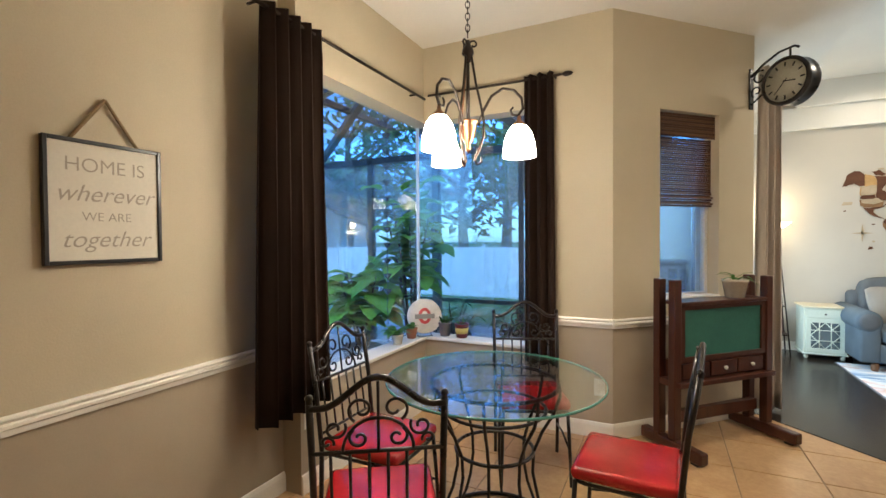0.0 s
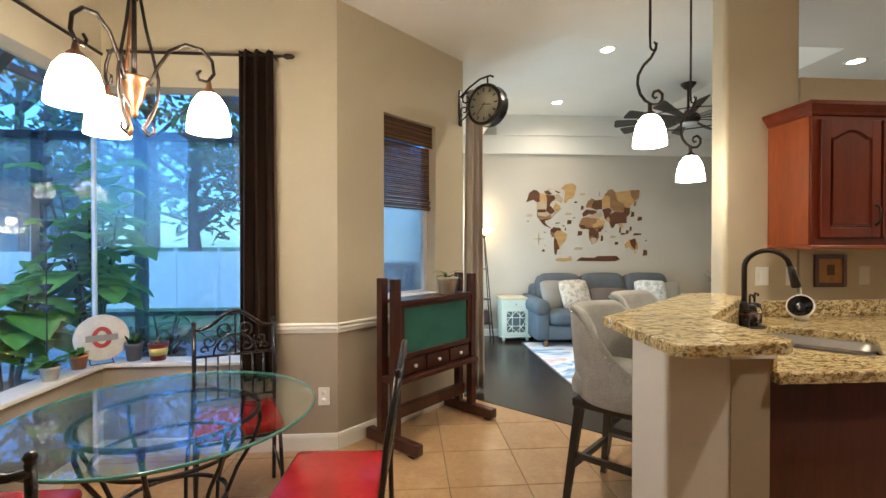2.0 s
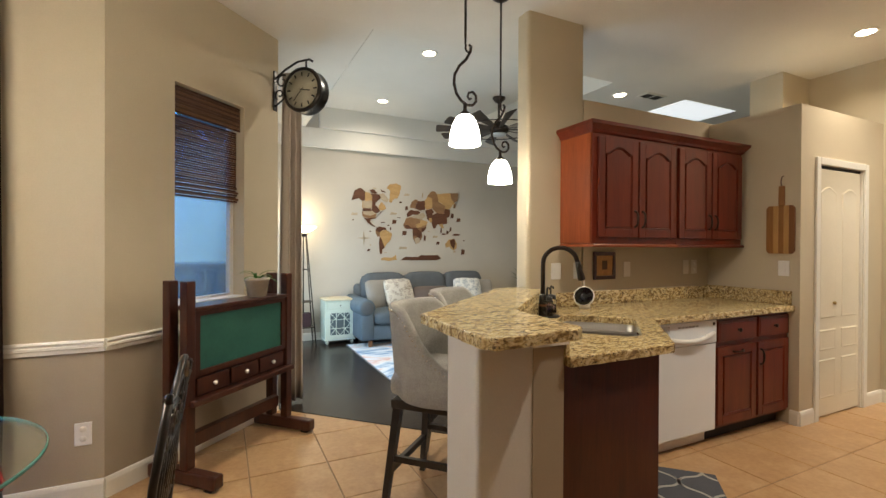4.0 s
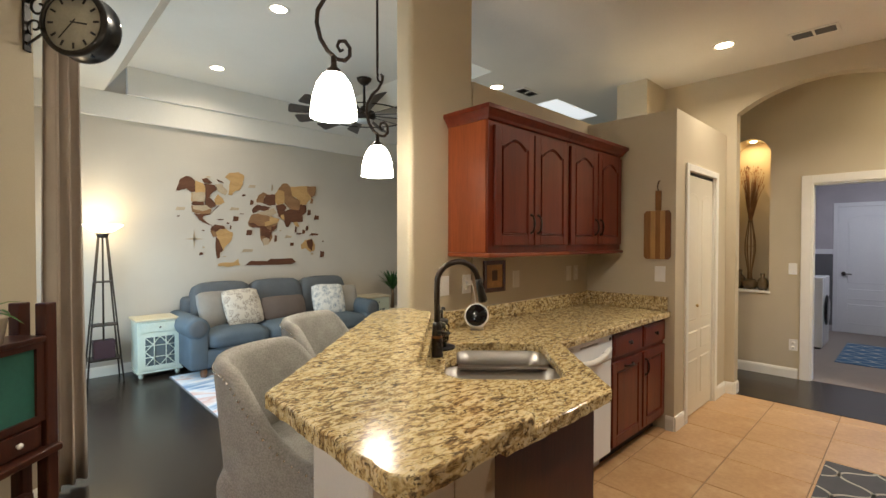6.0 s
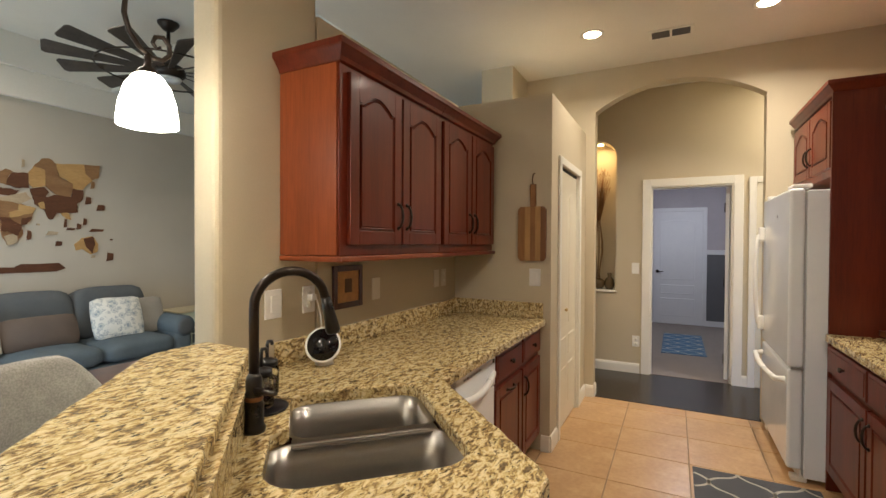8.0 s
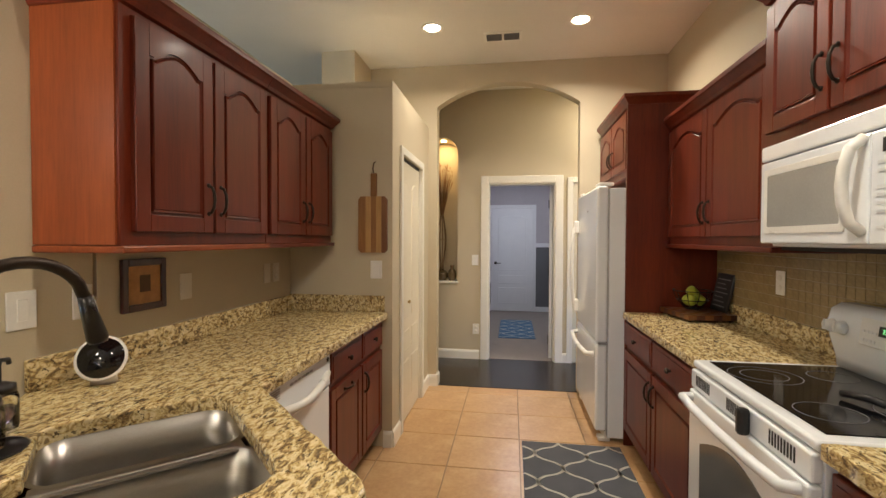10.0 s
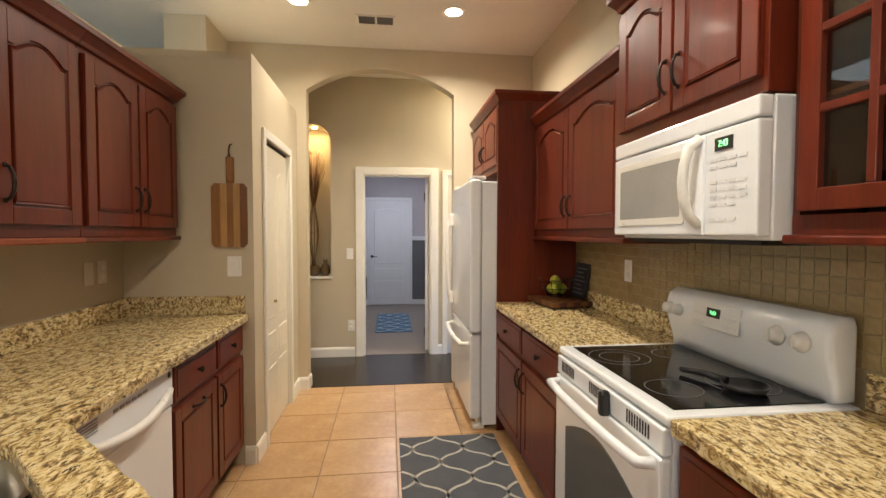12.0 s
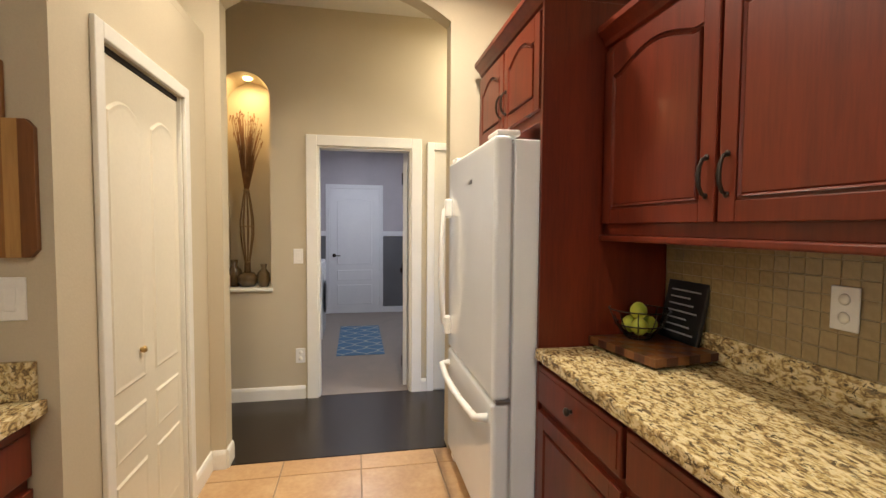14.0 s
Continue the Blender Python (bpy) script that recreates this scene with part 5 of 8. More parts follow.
# wall plates
def wall_plate(at, rz, kind_="outlet", w=0.075, mat=PLASTIC):
    names = {"outlet": ("outlet", "white duplex wall outlet plate"), "switch": ("light_switch", "white rocker light switch plate"), "blank": ("outlet", "plain beige wall outlet plate"), "double": ("light_switch", "white double rocker switch plate")}
    nm, lb = names[kind_]
    e = thing(nm, lb, nm.replace("_", " "), at, rz)
    if kind_ == "double":
        w = 0.118
    part("plate", B(-w / 2, w / 2, -0.006, -0.0005, -0.06, 0.06, bevel=0.003), mat, e)
    for dx in ((-0.024, 0.024) if kind_ == "double" else (0,)):
        if kind_ == "outlet":
            for dz in (-0.025, 0.025):
                part("socket", lathe(bmesh.new(), [(0, 0.003), (0.014, 0.003), (0.016, 0), (0, 0)], (0, 0, 0), 14, Matrix.Translation((0, -0.006, dz)) @ pose(0, 0, 0, 90)), WHITE, e)
        elif kind_ != "blank":
            part("rocker", B(dx - 0.017, dx + 0.017, -0.010, -0.0062, -0.034, 0.034, bevel=0.002, seg=1), PLASTIC, e)
    return e


wall_plate((-0.03, 3.729, 0.36), 0, "outlet")
wall_plate((-1.439, 2.31, 0.42), 90, "outlet")

# bay window: woven shade, glass, frame
sh = thing("roman_shade", "brown woven bamboo roman shade half drawn in the small window", "window shade")
sh.matrix_basis = BAY
BAMBOO_A = wood("bamboo_dark", (0.045, 0.018, 0.009), (0.11, 0.045, 0.02), 0.5, (0.15, 1, 1), 20, 0.1)
BAMBOO_B = wood("bamboo_mid", (0.09, 0.042, 0.019), (0.19, 0.095, 0.045), 0.5, (0.15, 1, 1), 20, 0.1)
part("valance", B(WIN0 + 0.004, WIN1 - 0.004, 0.045, 0.06, 2.20, 2.366), BAMBOO_A, sh)
shared_slat = {}
for i in range(44):
    z = 2.36 - i * 0.0158
    y = 0.07 if i > 10 else 0.034
    if i > 36:
        y = 0.05 + 0.012 * (i % 3)
    key = "a" if (i * 7) % 5 < 3 else "b"
    if key not in shared_slat:
        me = bpy.data.meshes.new("slat")
        b = B(0, WIN1 - WIN0 - 0.012, -0.003, 0.003, 0, 0.0135, bevel=0.0015, seg=1)
        b.to_mesh(me)
        b.free()
        me.materials.append(BAMBOO_A if key == "a" else BAMBOO_B)
        shared_slat[key] = me
    ob = new("slat", shared_slat[key])
    ob.parent = sh
    ob.location = (WIN0 + 0.006, y, z - 0.0135)
w3 = structure("window_3", B(WIN0 + 0.03, WIN1 - 0.03, 0.118, 0.124, WINZ0 + 0.03, WINZ1, BAY), PANE, "small window glass in the angled wall", "window")
w3.visible_shadow = False
bm = bmesh.new()
for u0, u1, z0, z1 in ((WIN0, WIN0 + 0.03, WINZ0, WINZ1), (WIN1 - 0.03, WIN1, WINZ0, WINZ1), (WIN0 + 0.03, WIN1 - 0.03, WINZ0, WINZ0 + 0.03)):
    box(bm, u0, u1, 0.10, 0.14, z0, z1, BAY)
structure("trim_window_3", bm, PLASTIC, "white window frame in the angled wall", "window frame")
structure("sill_bay", B(WIN0, WIN1, -0.015, 0.099, WINZ0 + 0.0005, WINZ0 + 0.016, BAY, bevel=0.003), WHITE, "white window sill in the angled wall", "sill")

# easel before the bay wall, in the wall's axes
EW = wood("dark_red_wood", (0.035, 0.010, 0.006), (0.085, 0.026, 0.014), 0.3)
ez = thing("chalkboard_easel", "dark mahogany easel desk with green chalkboard and small drawers", "easel")
ez.matrix_basis = BAY
for u in (0.25, 1.10):
    for v in (-0.30, -0.17):
        bm = B(u - 0.03, u + 0.03, v - 0.028, v + 0.028, 0.09, 1.15, bevel=0.006)
        part("post", bm, EW, ez)
    bm = B(u - 0.035, u + 0.035, -0.53, -0.03, 0.012, 0.0895, bevel=0.012)
    part("foot", bm, EW, ez, "worn mahogany foot")
    part("foot_pad", B(u - 0.03, u + 0.03, -0.50, -0.45, 0.0005, 0.0118), DARKGAP, ez)
    part("shelf_support", B(u - 0.028, u + 0.028, -0.271, -0.199, 0.44, 0.48), EW, ez)
part("top_rail", B(0.281, 1.069, -0.33, -0.16, 0.975, 1.0, bevel=0.004), EW, ez)
bm = bmesh.new()
for a, b, c, d in ((0.281, 0.32, 0.60, 0.974), (1.03, 1.069, 0.60, 0.974), (0.32, 1.03, 0.60, 0.63), (0.32, 1.03, 0.945, 0.974)):
    box(bm, a, b, -0.318, -0.29, c, d)
part("board_frame", bm, EW, ez)
part("chalkboard", B(0.32, 1.03, -0.305, -0.296, 0.63, 0.945), surface("green_chalkboard", (0.018, 0.115, 0.085), (0.024, 0.135, 0.10), 0.6, scale=5, fine=50, bump=0.03, spread=0.15), ez, "matt green chalkboard panel")
part("drawer_case", B(0.281, 1.069, -0.30, -0.17, 0.475, 0.5985), EW, ez)
for k in range(3):
    a = 0.30 + k * 0.255
    d = part("drawer", B(a, a + 0.238, -0.318, -0.3005, 0.488, 0.585, bevel=0.004), EW, ez)
    part("knob", lathe(bmesh.new(), [(0, 0.024), (0.012, 0.02), (0.014, 0.012), (0.006, 0.004), (0.007, 0), (0, 0)], (0, 0, 0), 14, Matrix.Translation((a + 0.119, -0.318, 0.535)) @ pose(0, 0, 0, 90)), plain("white_porcelain", (0.78, 0.75, 0.70), 0.15), d, "white porcelain knob")
part("ledge", B(0.24, 1.12, -0.36, -0.16, 0.44, 0.474, bevel=0.006), EW, ez)
part("stretcher", B(0.281, 1.069, -0.26, -0.21, 0.17, 0.25, bevel=0.004), EW, ez)


# plants
def leaf_mesh(bm, base, direction, up, length, width, bend=0.3):
    """One long leaf of a few quads, drooping."""
    d, u = direction.normalized(), up.normalized()
    s = d.cross(u).normalized()
    prev = None
    for i in range(6):
        f = i / 5
        p = base + d * (length * f) - u * (bend * length * f * f)
        w = width * math.sin(math.pi * (0.08 + 0.92 * f)) ** 0.8 if f < 1 else 0.0005
        row = (bm.verts.new(p + s * w + u * w * 0.25), bm.verts.new(p), bm.verts.new(p - s * w + u * w * 0.25))
        if prev:
            for k in range(2):
                fa = bm.faces.new((prev[k], prev[k + 1], row[k + 1], row[k]))
                fa.smooth = True
        prev = row


def leaf_material(name, a, b):
    m, nt, p = nodes_of(name)
    geo = nt.nodes.new("ShaderNodeNewGeometry")
    col = ramp(nt, geo.outputs["Random Per Island"], [(0, b), (1, a)])
    v = coords(nt)
    col = mixed(nt, 0.25, col, ramp(nt, tex_noise(nt, v, 30, 3), [(0.3, tuple(c * 0.6 for c in b)), (0.7, a)]))
    nt.links.new(col, p.inputs["Base Color"])
    p.inputs["Roughness"].default_value = 0.42
    tl, mx = nt.nodes.new("ShaderNodeBsdfTranslucent"), nt.nodes.new("ShaderNodeMixShader")
    nt.links.new(col, tl.inputs[0])
    mx.inputs[0].default_value = 0.35
    nt.links.new(p.outputs[0], mx.inputs[1])
    nt.links.new(tl.outputs[0], mx.inputs[2])
    nt.links.new(mx.outputs[0], nt.nodes["Material Output"].inputs[0])
    return m


LEAF = leaf_material("broad_leaf_green", (0.10, 0.26, 0.03), (0.035, 0.12, 0.018))
LEAF_DARK = leaf_material("dark_leaf_green", (0.05, 0.14, 0.03), (0.018, 0.06, 0.014))
SOIL = surface("potting_soil", (0.035, 0.024, 0.016), None, 0.95, fine=90, bump=0.6)


def pot_plant(name, label, at, pot_r, pot_h, pot_mat, leaves, length, width, up_bias, seed, leaf=LEAF, bend=0.4, band=None):
    e = thing(name, label, "potted plant", at)
    part("pot", lathe(bmesh.new(), [(0, 0), (pot_r * 0.72, 0), (pot_r * 0.95, pot_h * 0.85), (pot_r, pot_h * 0.86), (pot_r, pot_h), (pot_r * 0.88, pot_h), (pot_r * 0.86, pot_h * 0.88), (0, pot_h * 0.88)], (0, 0, 0), 24), pot_mat, e, smooth=True)
    part("soil", lathe(bmesh.new(), [(0, pot_h * 0.92), (pot_r * 0.84, pot_h * 0.90), (pot_r * 0.84, pot_h * 0.885), (0, pot_h * 0.885)], (0, 0, 0), 18), SOIL, e)
    if band:
        part("band", lathe(bmesh.new(), [(pot_r * 0.80, pot_h * 0.30), (pot_r * 0.83, pot_h * 0.30), (pot_r * 0.93, pot_h * 0.72), (pot_r * 0.90, pot_h * 0.72)], (0, 0, 0), 24), band, e)
    rnd = random.Random(seed)
    bm = bmesh.new()
    for _ in range(leaves):
        a = rnd.uniform(0, math.tau)
        d = Vector((math.cos(a), math.sin(a), up_bias * rnd.uniform(0.5, 1.4)))
        leaf_mesh(bm, Vector((rnd.uniform(-0.4, 0.4) * pot_r, rnd.uniform(-0.4, 0.4) * pot_r, pot_h * 0.9)), d, Vector((0, 0, 1)), length * rnd.uniform(0.6, 1.2), width * rnd.uniform(0.7, 1.2), bend)
    part("leaves", bm, leaf, e)
    return e


CERAMIC = surface("glazed_cream_ceramic", (0.62, 0.55, 0.43), (0.52, 0.45, 0.34), 0.2, scale=8, coat=0.5)
TERRA = surface("terracotta", (0.42, 0.17, 0.08), None, 0.75, fine=80, bump=0.2)
GREYPOT = surface("grey_concrete_pot", (0.16, 0.16, 0.17), None, 0.7, fine=80, bump=0.2)
DARKRED = surface("dark_red_glaze", (0.22, 0.025, 0.025), None, 0.3)
YELLOWG = surface("yellow_glaze", (0.60, 0.47, 0.12), None, 0.35)
bp = BAY @ Vector((0.86, -0.245, 1.0005))
pot_plant("potted_plant", "aloe-like plant in a cream ceramic pot on the easel", bp, 0.085, 0.13, CERAMIC, 9, 0.20, 0.011, 0.9, 3, LEAF, 0.55)
pot_plant("potted_plant", "small succulent in a grey pot on the window sill", (-1.285, 3.795, 0.6122), 0.055, 0.115, GREYPOT, 26, 0.09, 0.010, 1.4, 4, LEAF_DARK, 0.2)
pot_plant("potted_plant", "sprout in a red and yellow glazed pot on the sill", (-1.13, 3.795, 0.6122), 0.062, 0.115, DARKRED, 8, 0.15, 0.006, 1.3, 5, LEAF, 0.5, YELLOWG)
pot_plant("potted_plant", "terracotta pot with green shoots on the window sill", (-1.50, 3.60, 0.6122), 0.05, 0.085, TERRA, 12, 0.13, 0.018, 1.1, 6, LEAF, 0.5)
pot_plant("potted_plant", "broad-leaved plant in a white pot on the sill", (-1.49, 3.36, 0.6122), 0.05, 0.08, CERAMIC, 10, 0.20, 0.032, 1.0, 7, LEAF, 0.6)
# round disc on a stand in the corner of the sill
dk = thing("decorative_disc", "white stone disc with red oval ring emblem on a stand", "ornament", (-1.45, 3.735, 0.6122), 38)
LIE = pose(0, 0, 0.165, 78)
part("disc", lathe(bmesh.new(), [(0, -0.015), (0.14, -0.015), (0.148, -0.010), (0.148, 0.010), (0.14, 0.015), (0, 0.015)], (0, 0, 0), 36), surface("chalk_white_stone", (0.66, 0.62, 0.54), None, 0.6, scale=14), dk, m=LIE)
part("emblem_ring", plate([(0.055 * math.cos(a * math.tau / 28), 0.068 * math.sin(a * math.tau / 28)) for a in range(28)], [[(0.028 * math.cos(a * math.tau / 28), 0.042 * math.sin(a * math.tau / 28)) for a in range(28)]], 0.0152, 0.018, 0), plain("emblem_red", (0.45, 0.03, 0.03), 0.5), dk, m=LIE)
part("emblem_band", B(-0.085, 0.085, -0.024, 0.016, 0.0182, 0.020), plain("emblem_grey", (0.24, 0.23, 0.21), 0.5), dk, m=LIE)
bm = tube(bmesh.new(), [(-0.06, -0.05, 0.004), (-0.06, 0.03, 0.004), (-0.05, 0.06, 0.12)], 0.003, 6)
tube(bm, [(0.06, -0.05, 0.004), (0.06, 0.03, 0.004), (0.05, 0.06, 0.12)], 0.003, 6)
tube(bm, [(-0.06, -0.05, 0.004), (0.06, -0.05, 0.004)], 0.003, 6)
part("stand", bm, BLACK_IRON, dk)

# station clock
ck = thing("wall_clock", "black double-sided station clock on a scroll iron bracket", "clock")
ck.matrix_basis = BAY @ Matrix.Translation((1.33, 0, 2.60))
part("wall_plate", B(-0.022, 0.022, -0.012, -0.0005, -0.16, 0.16, bevel=0.004), BLACK_IRON, ck)
bm = tube(bmesh.new(), [(0, -0.01, 0.10), (0, -0.10, 0.16), (0, -0.22, 0.21), (0, -0.33, 0.215), (0, -0.36, 0.195)], 0.009, 8)
tube(bm, [(0, -0.30, 0.215), (0, -0.30, 0.14)], 0.008, 8)
tube(bm, [(0, y, z) for y, z in spiral(-0.075, 0.07, 0.055, 0.016, 120, -260, 22)], 0.007, 8)
tube(bm, [(0, y, z) for y, z in spiral(-0.05, -0.03, 0.045, 0.014, -60, 300, 20)], 0.006, 8)
tube(bm, [(0, -0.01, -0.12), (0, -0.06, -0.09), (0, -0.13, -0.04)], 0.007, 8)
part("bracket", bm, BLACK_IRON, ck, "scrolled iron bracket", True)
XF = Matrix.Translation((0, -0.30, -0.035)) @ pose(0, 0, 0, 0, 90, 0)
part("case", lathe(bmesh.new(), [(0.148, -0.062), (0.155, -0.066), (0.172, -0.06), (0.175, -0.045), (0.168, -0.03), (0.168, 0.03), (0.175, 0.045), (0.172, 0.06), (0.155, 0.066), (0.148, 0.062), (0.148, -0.062)], (0, 0, 0), 48), BLACK_IRON, ck, smooth=True, m=XF)
for s in (-1, 1):
    f = part("face", lathe(bmesh.new(), [(0, 0.0), (0.15, 0.0), (0.15, 0.004), (0, 0.004)], (0, 0, 0), 40), surface("aged_cream_dial", (0.42, 0.40, 0.31), (0.36, 0.34, 0.26), 0.5, scale=8) if s == -1 else bpy.data.materials["aged_cream_dial"], ck, "aged cream dial", m=XF @ Matrix.Translation((0, 0, s * 0.05 - 0.002)))
    FM = XF @ Matrix.Translation((0, 0, s * 0.054)) @ (pose(0, 0, 0, 180, 0, 0) if s < 0 else pose(0, 0, 0)) @ pose(0, 0, 0, 0, 0, 90)
    for hnum in range(12):
        ang = -hnum * 30
        MM = FM @ pose(0, 0, 0, 0, 0, ang)
        part("hour_mark", B(-0.0055, 0.0055, 0.105, 0.135, 0.0, 0.0015), BLACK, ck, m=MM)
    part("hour_hand", B(-0.004, 0.004, -0.015, 0.075, 0.002, 0.0035), BLACK, ck, m=FM @ pose(0, 0, 0, 0, 0, -100))
    part("minute_hand", B(-0.003, 0.003, -0.02, 0.11, 0.0037, 0.005), BLACK, ck, m=FM @ pose(0, 0, 0, 0, 0, -222))

# ---------------------------------------------------------------- living room
SOFA = surface("slate_blue_cloth", (0.105, 0.135, 0.16), (0.08, 0.105, 0.125), 0.85, scale=5, fine=320, bump=0.3, spread=0.25, spec=0.25)
SOFA_G = surface("slate_grey_cloth", (0.115, 0.125, 0.135), (0.09, 0.10, 0.11), 0.85, scale=5, fine=320, bump=0.3, spread=0.25, spec=0.25)


def cushion(w, d, h, bev=0.05, puff=0.03, seed=0):
    """A soft block centred on x, y with its base at z 0."""
    bm = B(-w / 2, w / 2, -d / 2, d / 2, 0, h)
    bmesh.ops.subdivide_edges(bm, edges=bm.edges[:], cuts=7, use_grid_fill=True)
    rnd = random.Random(seed)
    ox = rnd.uniform(0, 9)
    for v in bm.verts:
        x, y, z = v.co.x / (w / 2), v.co.y / (d / 2), (v.co.z - h / 2) / (h / 2)
        k = (1 - 0.5 * x ** 8) * (1 - 0.5 * y ** 8)
        edge = max(0, abs(x) ** 6 * abs(y) ** 6)
        v.co.x *= 1 - 0.10 * abs(z) ** 4 * abs(x) ** 3 - 0.06 * edge
        v.co.y *= 1 - 0.10 * abs(z) ** 4 - 0.06 * edge
        v.co.z = h / 2 + (v.co.z - h / 2) * (1 - 0.12 * abs(x) ** 6 - 0.12 * abs(y) ** 6) + (puff * z * (1 - x * x) * (1 - y * y)) + 0.006 * noise.noise(Vector((v.co.x * 6 + ox, v.co.y * 6, v.co.z * 6)))
    return bm


sf = thing("sofa", "slate blue-grey three-seat sofa with rolled arms", "sofa", (3.41, 6.48, 0))
part("base", B(-1.08, 1.08, 0.06, 0.88, 0.10, 0.30, bevel=0.03), SOFA, sf, smooth=True)
part("back_frame", B(-1.06, 1.06, 0.70, 0.90, 0.28, 0.80, bevel=0.06, seg=4), SOFA_G, sf, smooth=True)
for k in (-1, 0, 1):
    part("seat_cushion", cushion(0.655, 0.68, 0.18, seed=k + 3), SOFA, sf, smooth=True, m=pose(k * 0.655, 0.36, 0.295))
    part("back_cushion", cushion(0.66, 0.24, 0.50, puff=0.02, seed=k + 8), SOFA_G, sf, smooth=True, m=pose(k * 0.66, 0.62, 0.455, -12))
for s in (-1, 1):
    bm = B(s * 0.98, s * 1.16, 0.05, 0.88, 0.10, 0.50, bevel=0.03)
    lathe(bm, [(0, -0.42), (0.09, -0.42), (0.115, -0.40), (0.118, 0.0), (0.115, 0.40), (0.09, 0.42), (0, 0.42)], (0, 0, 0), 24, Matrix.Translation((s * 1.085, 0.46, 0.535)) @ pose(0, 0, 0, 90))
    part("arm", bm, SOFA, sf, smooth=True)
    part("arm_scroll", lathe(bmesh.new(), [(0, 0.012), (0.06, 0.012), (0.085, 0.004), (0.088, 0), (0, 0)], (0, 0, 0), 22, Matrix.Translation((s * 1.085, 0.042, 0.535)) @ pose(0, 0, 0, 90)), SOFA_G, sf)
    for y in (0.10, 0.82):
        part("foot", lathe(bmesh.new(), [(0, 0.0), (0.022, 0.0), (0.034, 0.03), (0.036, 0.06), (0.028, 0.099), (0, 0.099)], (s * 1.02, y, 0.0035), 14), wood("turned_foot", (0.10, 0.045, 0.02), (0.2, 0.09, 0.04)) if (s, y) == (-1, 0.10) else bpy.data.materials["turned_foot"], sf)


def patterned(name, a, b, scale=18):
    m, nt, p = nodes_of(name)
    v = coords(nt)
    w = nt.nodes.new("ShaderNodeTexVoronoi")
    w.inputs["Scale"].default_value = scale
    nt.links.new(v, w.inputs["Vector"])
    n = tex_noise(nt, v, scale * 1.6, 3, 0.6, 1.5)
    mx = nt.nodes.new("ShaderNodeMath")
    mx.operation = "MULTIPLY"
    nt.links.new(w.outputs["Distance"], mx.inputs[0])
    nt.links.new(n, mx.inputs[1])
    nt.links.new(ramp(nt, mx.outputs[0], [(0.10, b), (0.17, a), (0.23, b), (0.28, a)]), p.inputs["Base Color"])
    p.inputs["Roughness"].default_value = 0.85
    add_bump(nt, p, tex_noise(nt, v, 250, 2), 0.3, 0.002)
    return m


def pillow(label, mat, w, h, at, rx, rz):
    bm = cushion(w, 0.14, h, puff=0.0, seed=int(w * 100))
    for v in bm.verts:
        x, z = v.co.x / (w / 2), (v.co.z - h / 2) / (h / 2)
        v.co.y *= max(0.10, (1 - abs(x) ** 2.6) * (1 - abs(z) ** 2.6)) ** 0.5
        if abs(x) > 0.8 and abs(z) > 0.8:
            v.co.x *= 1.05
    ob = solid("throw_pillow", bm, mat, label, "pillow", "", True)
    ob.matrix_basis = pose(*at, rx, 0, rz)
    return ob


PAT = patterned("damask_print", (0.66, 0.66, 0.62), (0.27, 0.32, 0.36))
PAT2 = patterned("brown_damask_print", (0.60, 0.56, 0.48), (0.27, 0.23, 0.19), 15)
BEIGEP = surface("grey_beige_cloth", (0.30, 0.28, 0.25), None, 0.9, scale=6, fine=300, bump=0.3)
BROWNP = surface("grey_brown_cloth", (0.13, 0.10, 0.085), None, 0.9, scale=6, fine=300, bump=0.3)
pillow("grey-beige throw pillow on the sofa", BEIGEP, 0.42, 0.42, (2.65, 6.86, 0.475), -22, 18)
pillow("cream and brown damask throw pillow on the sofa", PAT2, 0.46, 0.44, (2.92, 6.78, 0.475), -24, 12)
pillow("brown lumbar throw pillow on the sofa", BROWNP, 0.56, 0.30, (3.42, 6.86, 0.475), -20, 0)
pillow("white and blue damask throw pillow on the sofa", PAT, 0.44, 0.42, (4.0, 6.78, 0.475), -22, -8)
pillow("grey-beige throw pillow on the sofa", BEIGEP, 0.40, 0.38, (4.27, 6.88, 0.475), -22, -16)

# cabinets beside the sofa
MINT = surface("pale_mint_paint", (0.60, 0.66, 0.56), (0.56, 0.62, 0.52), 0.45, scale=5)
CREAMTOP = surface("cream_top", (0.66, 0.58, 0.40), None, 0.4, scale=5)


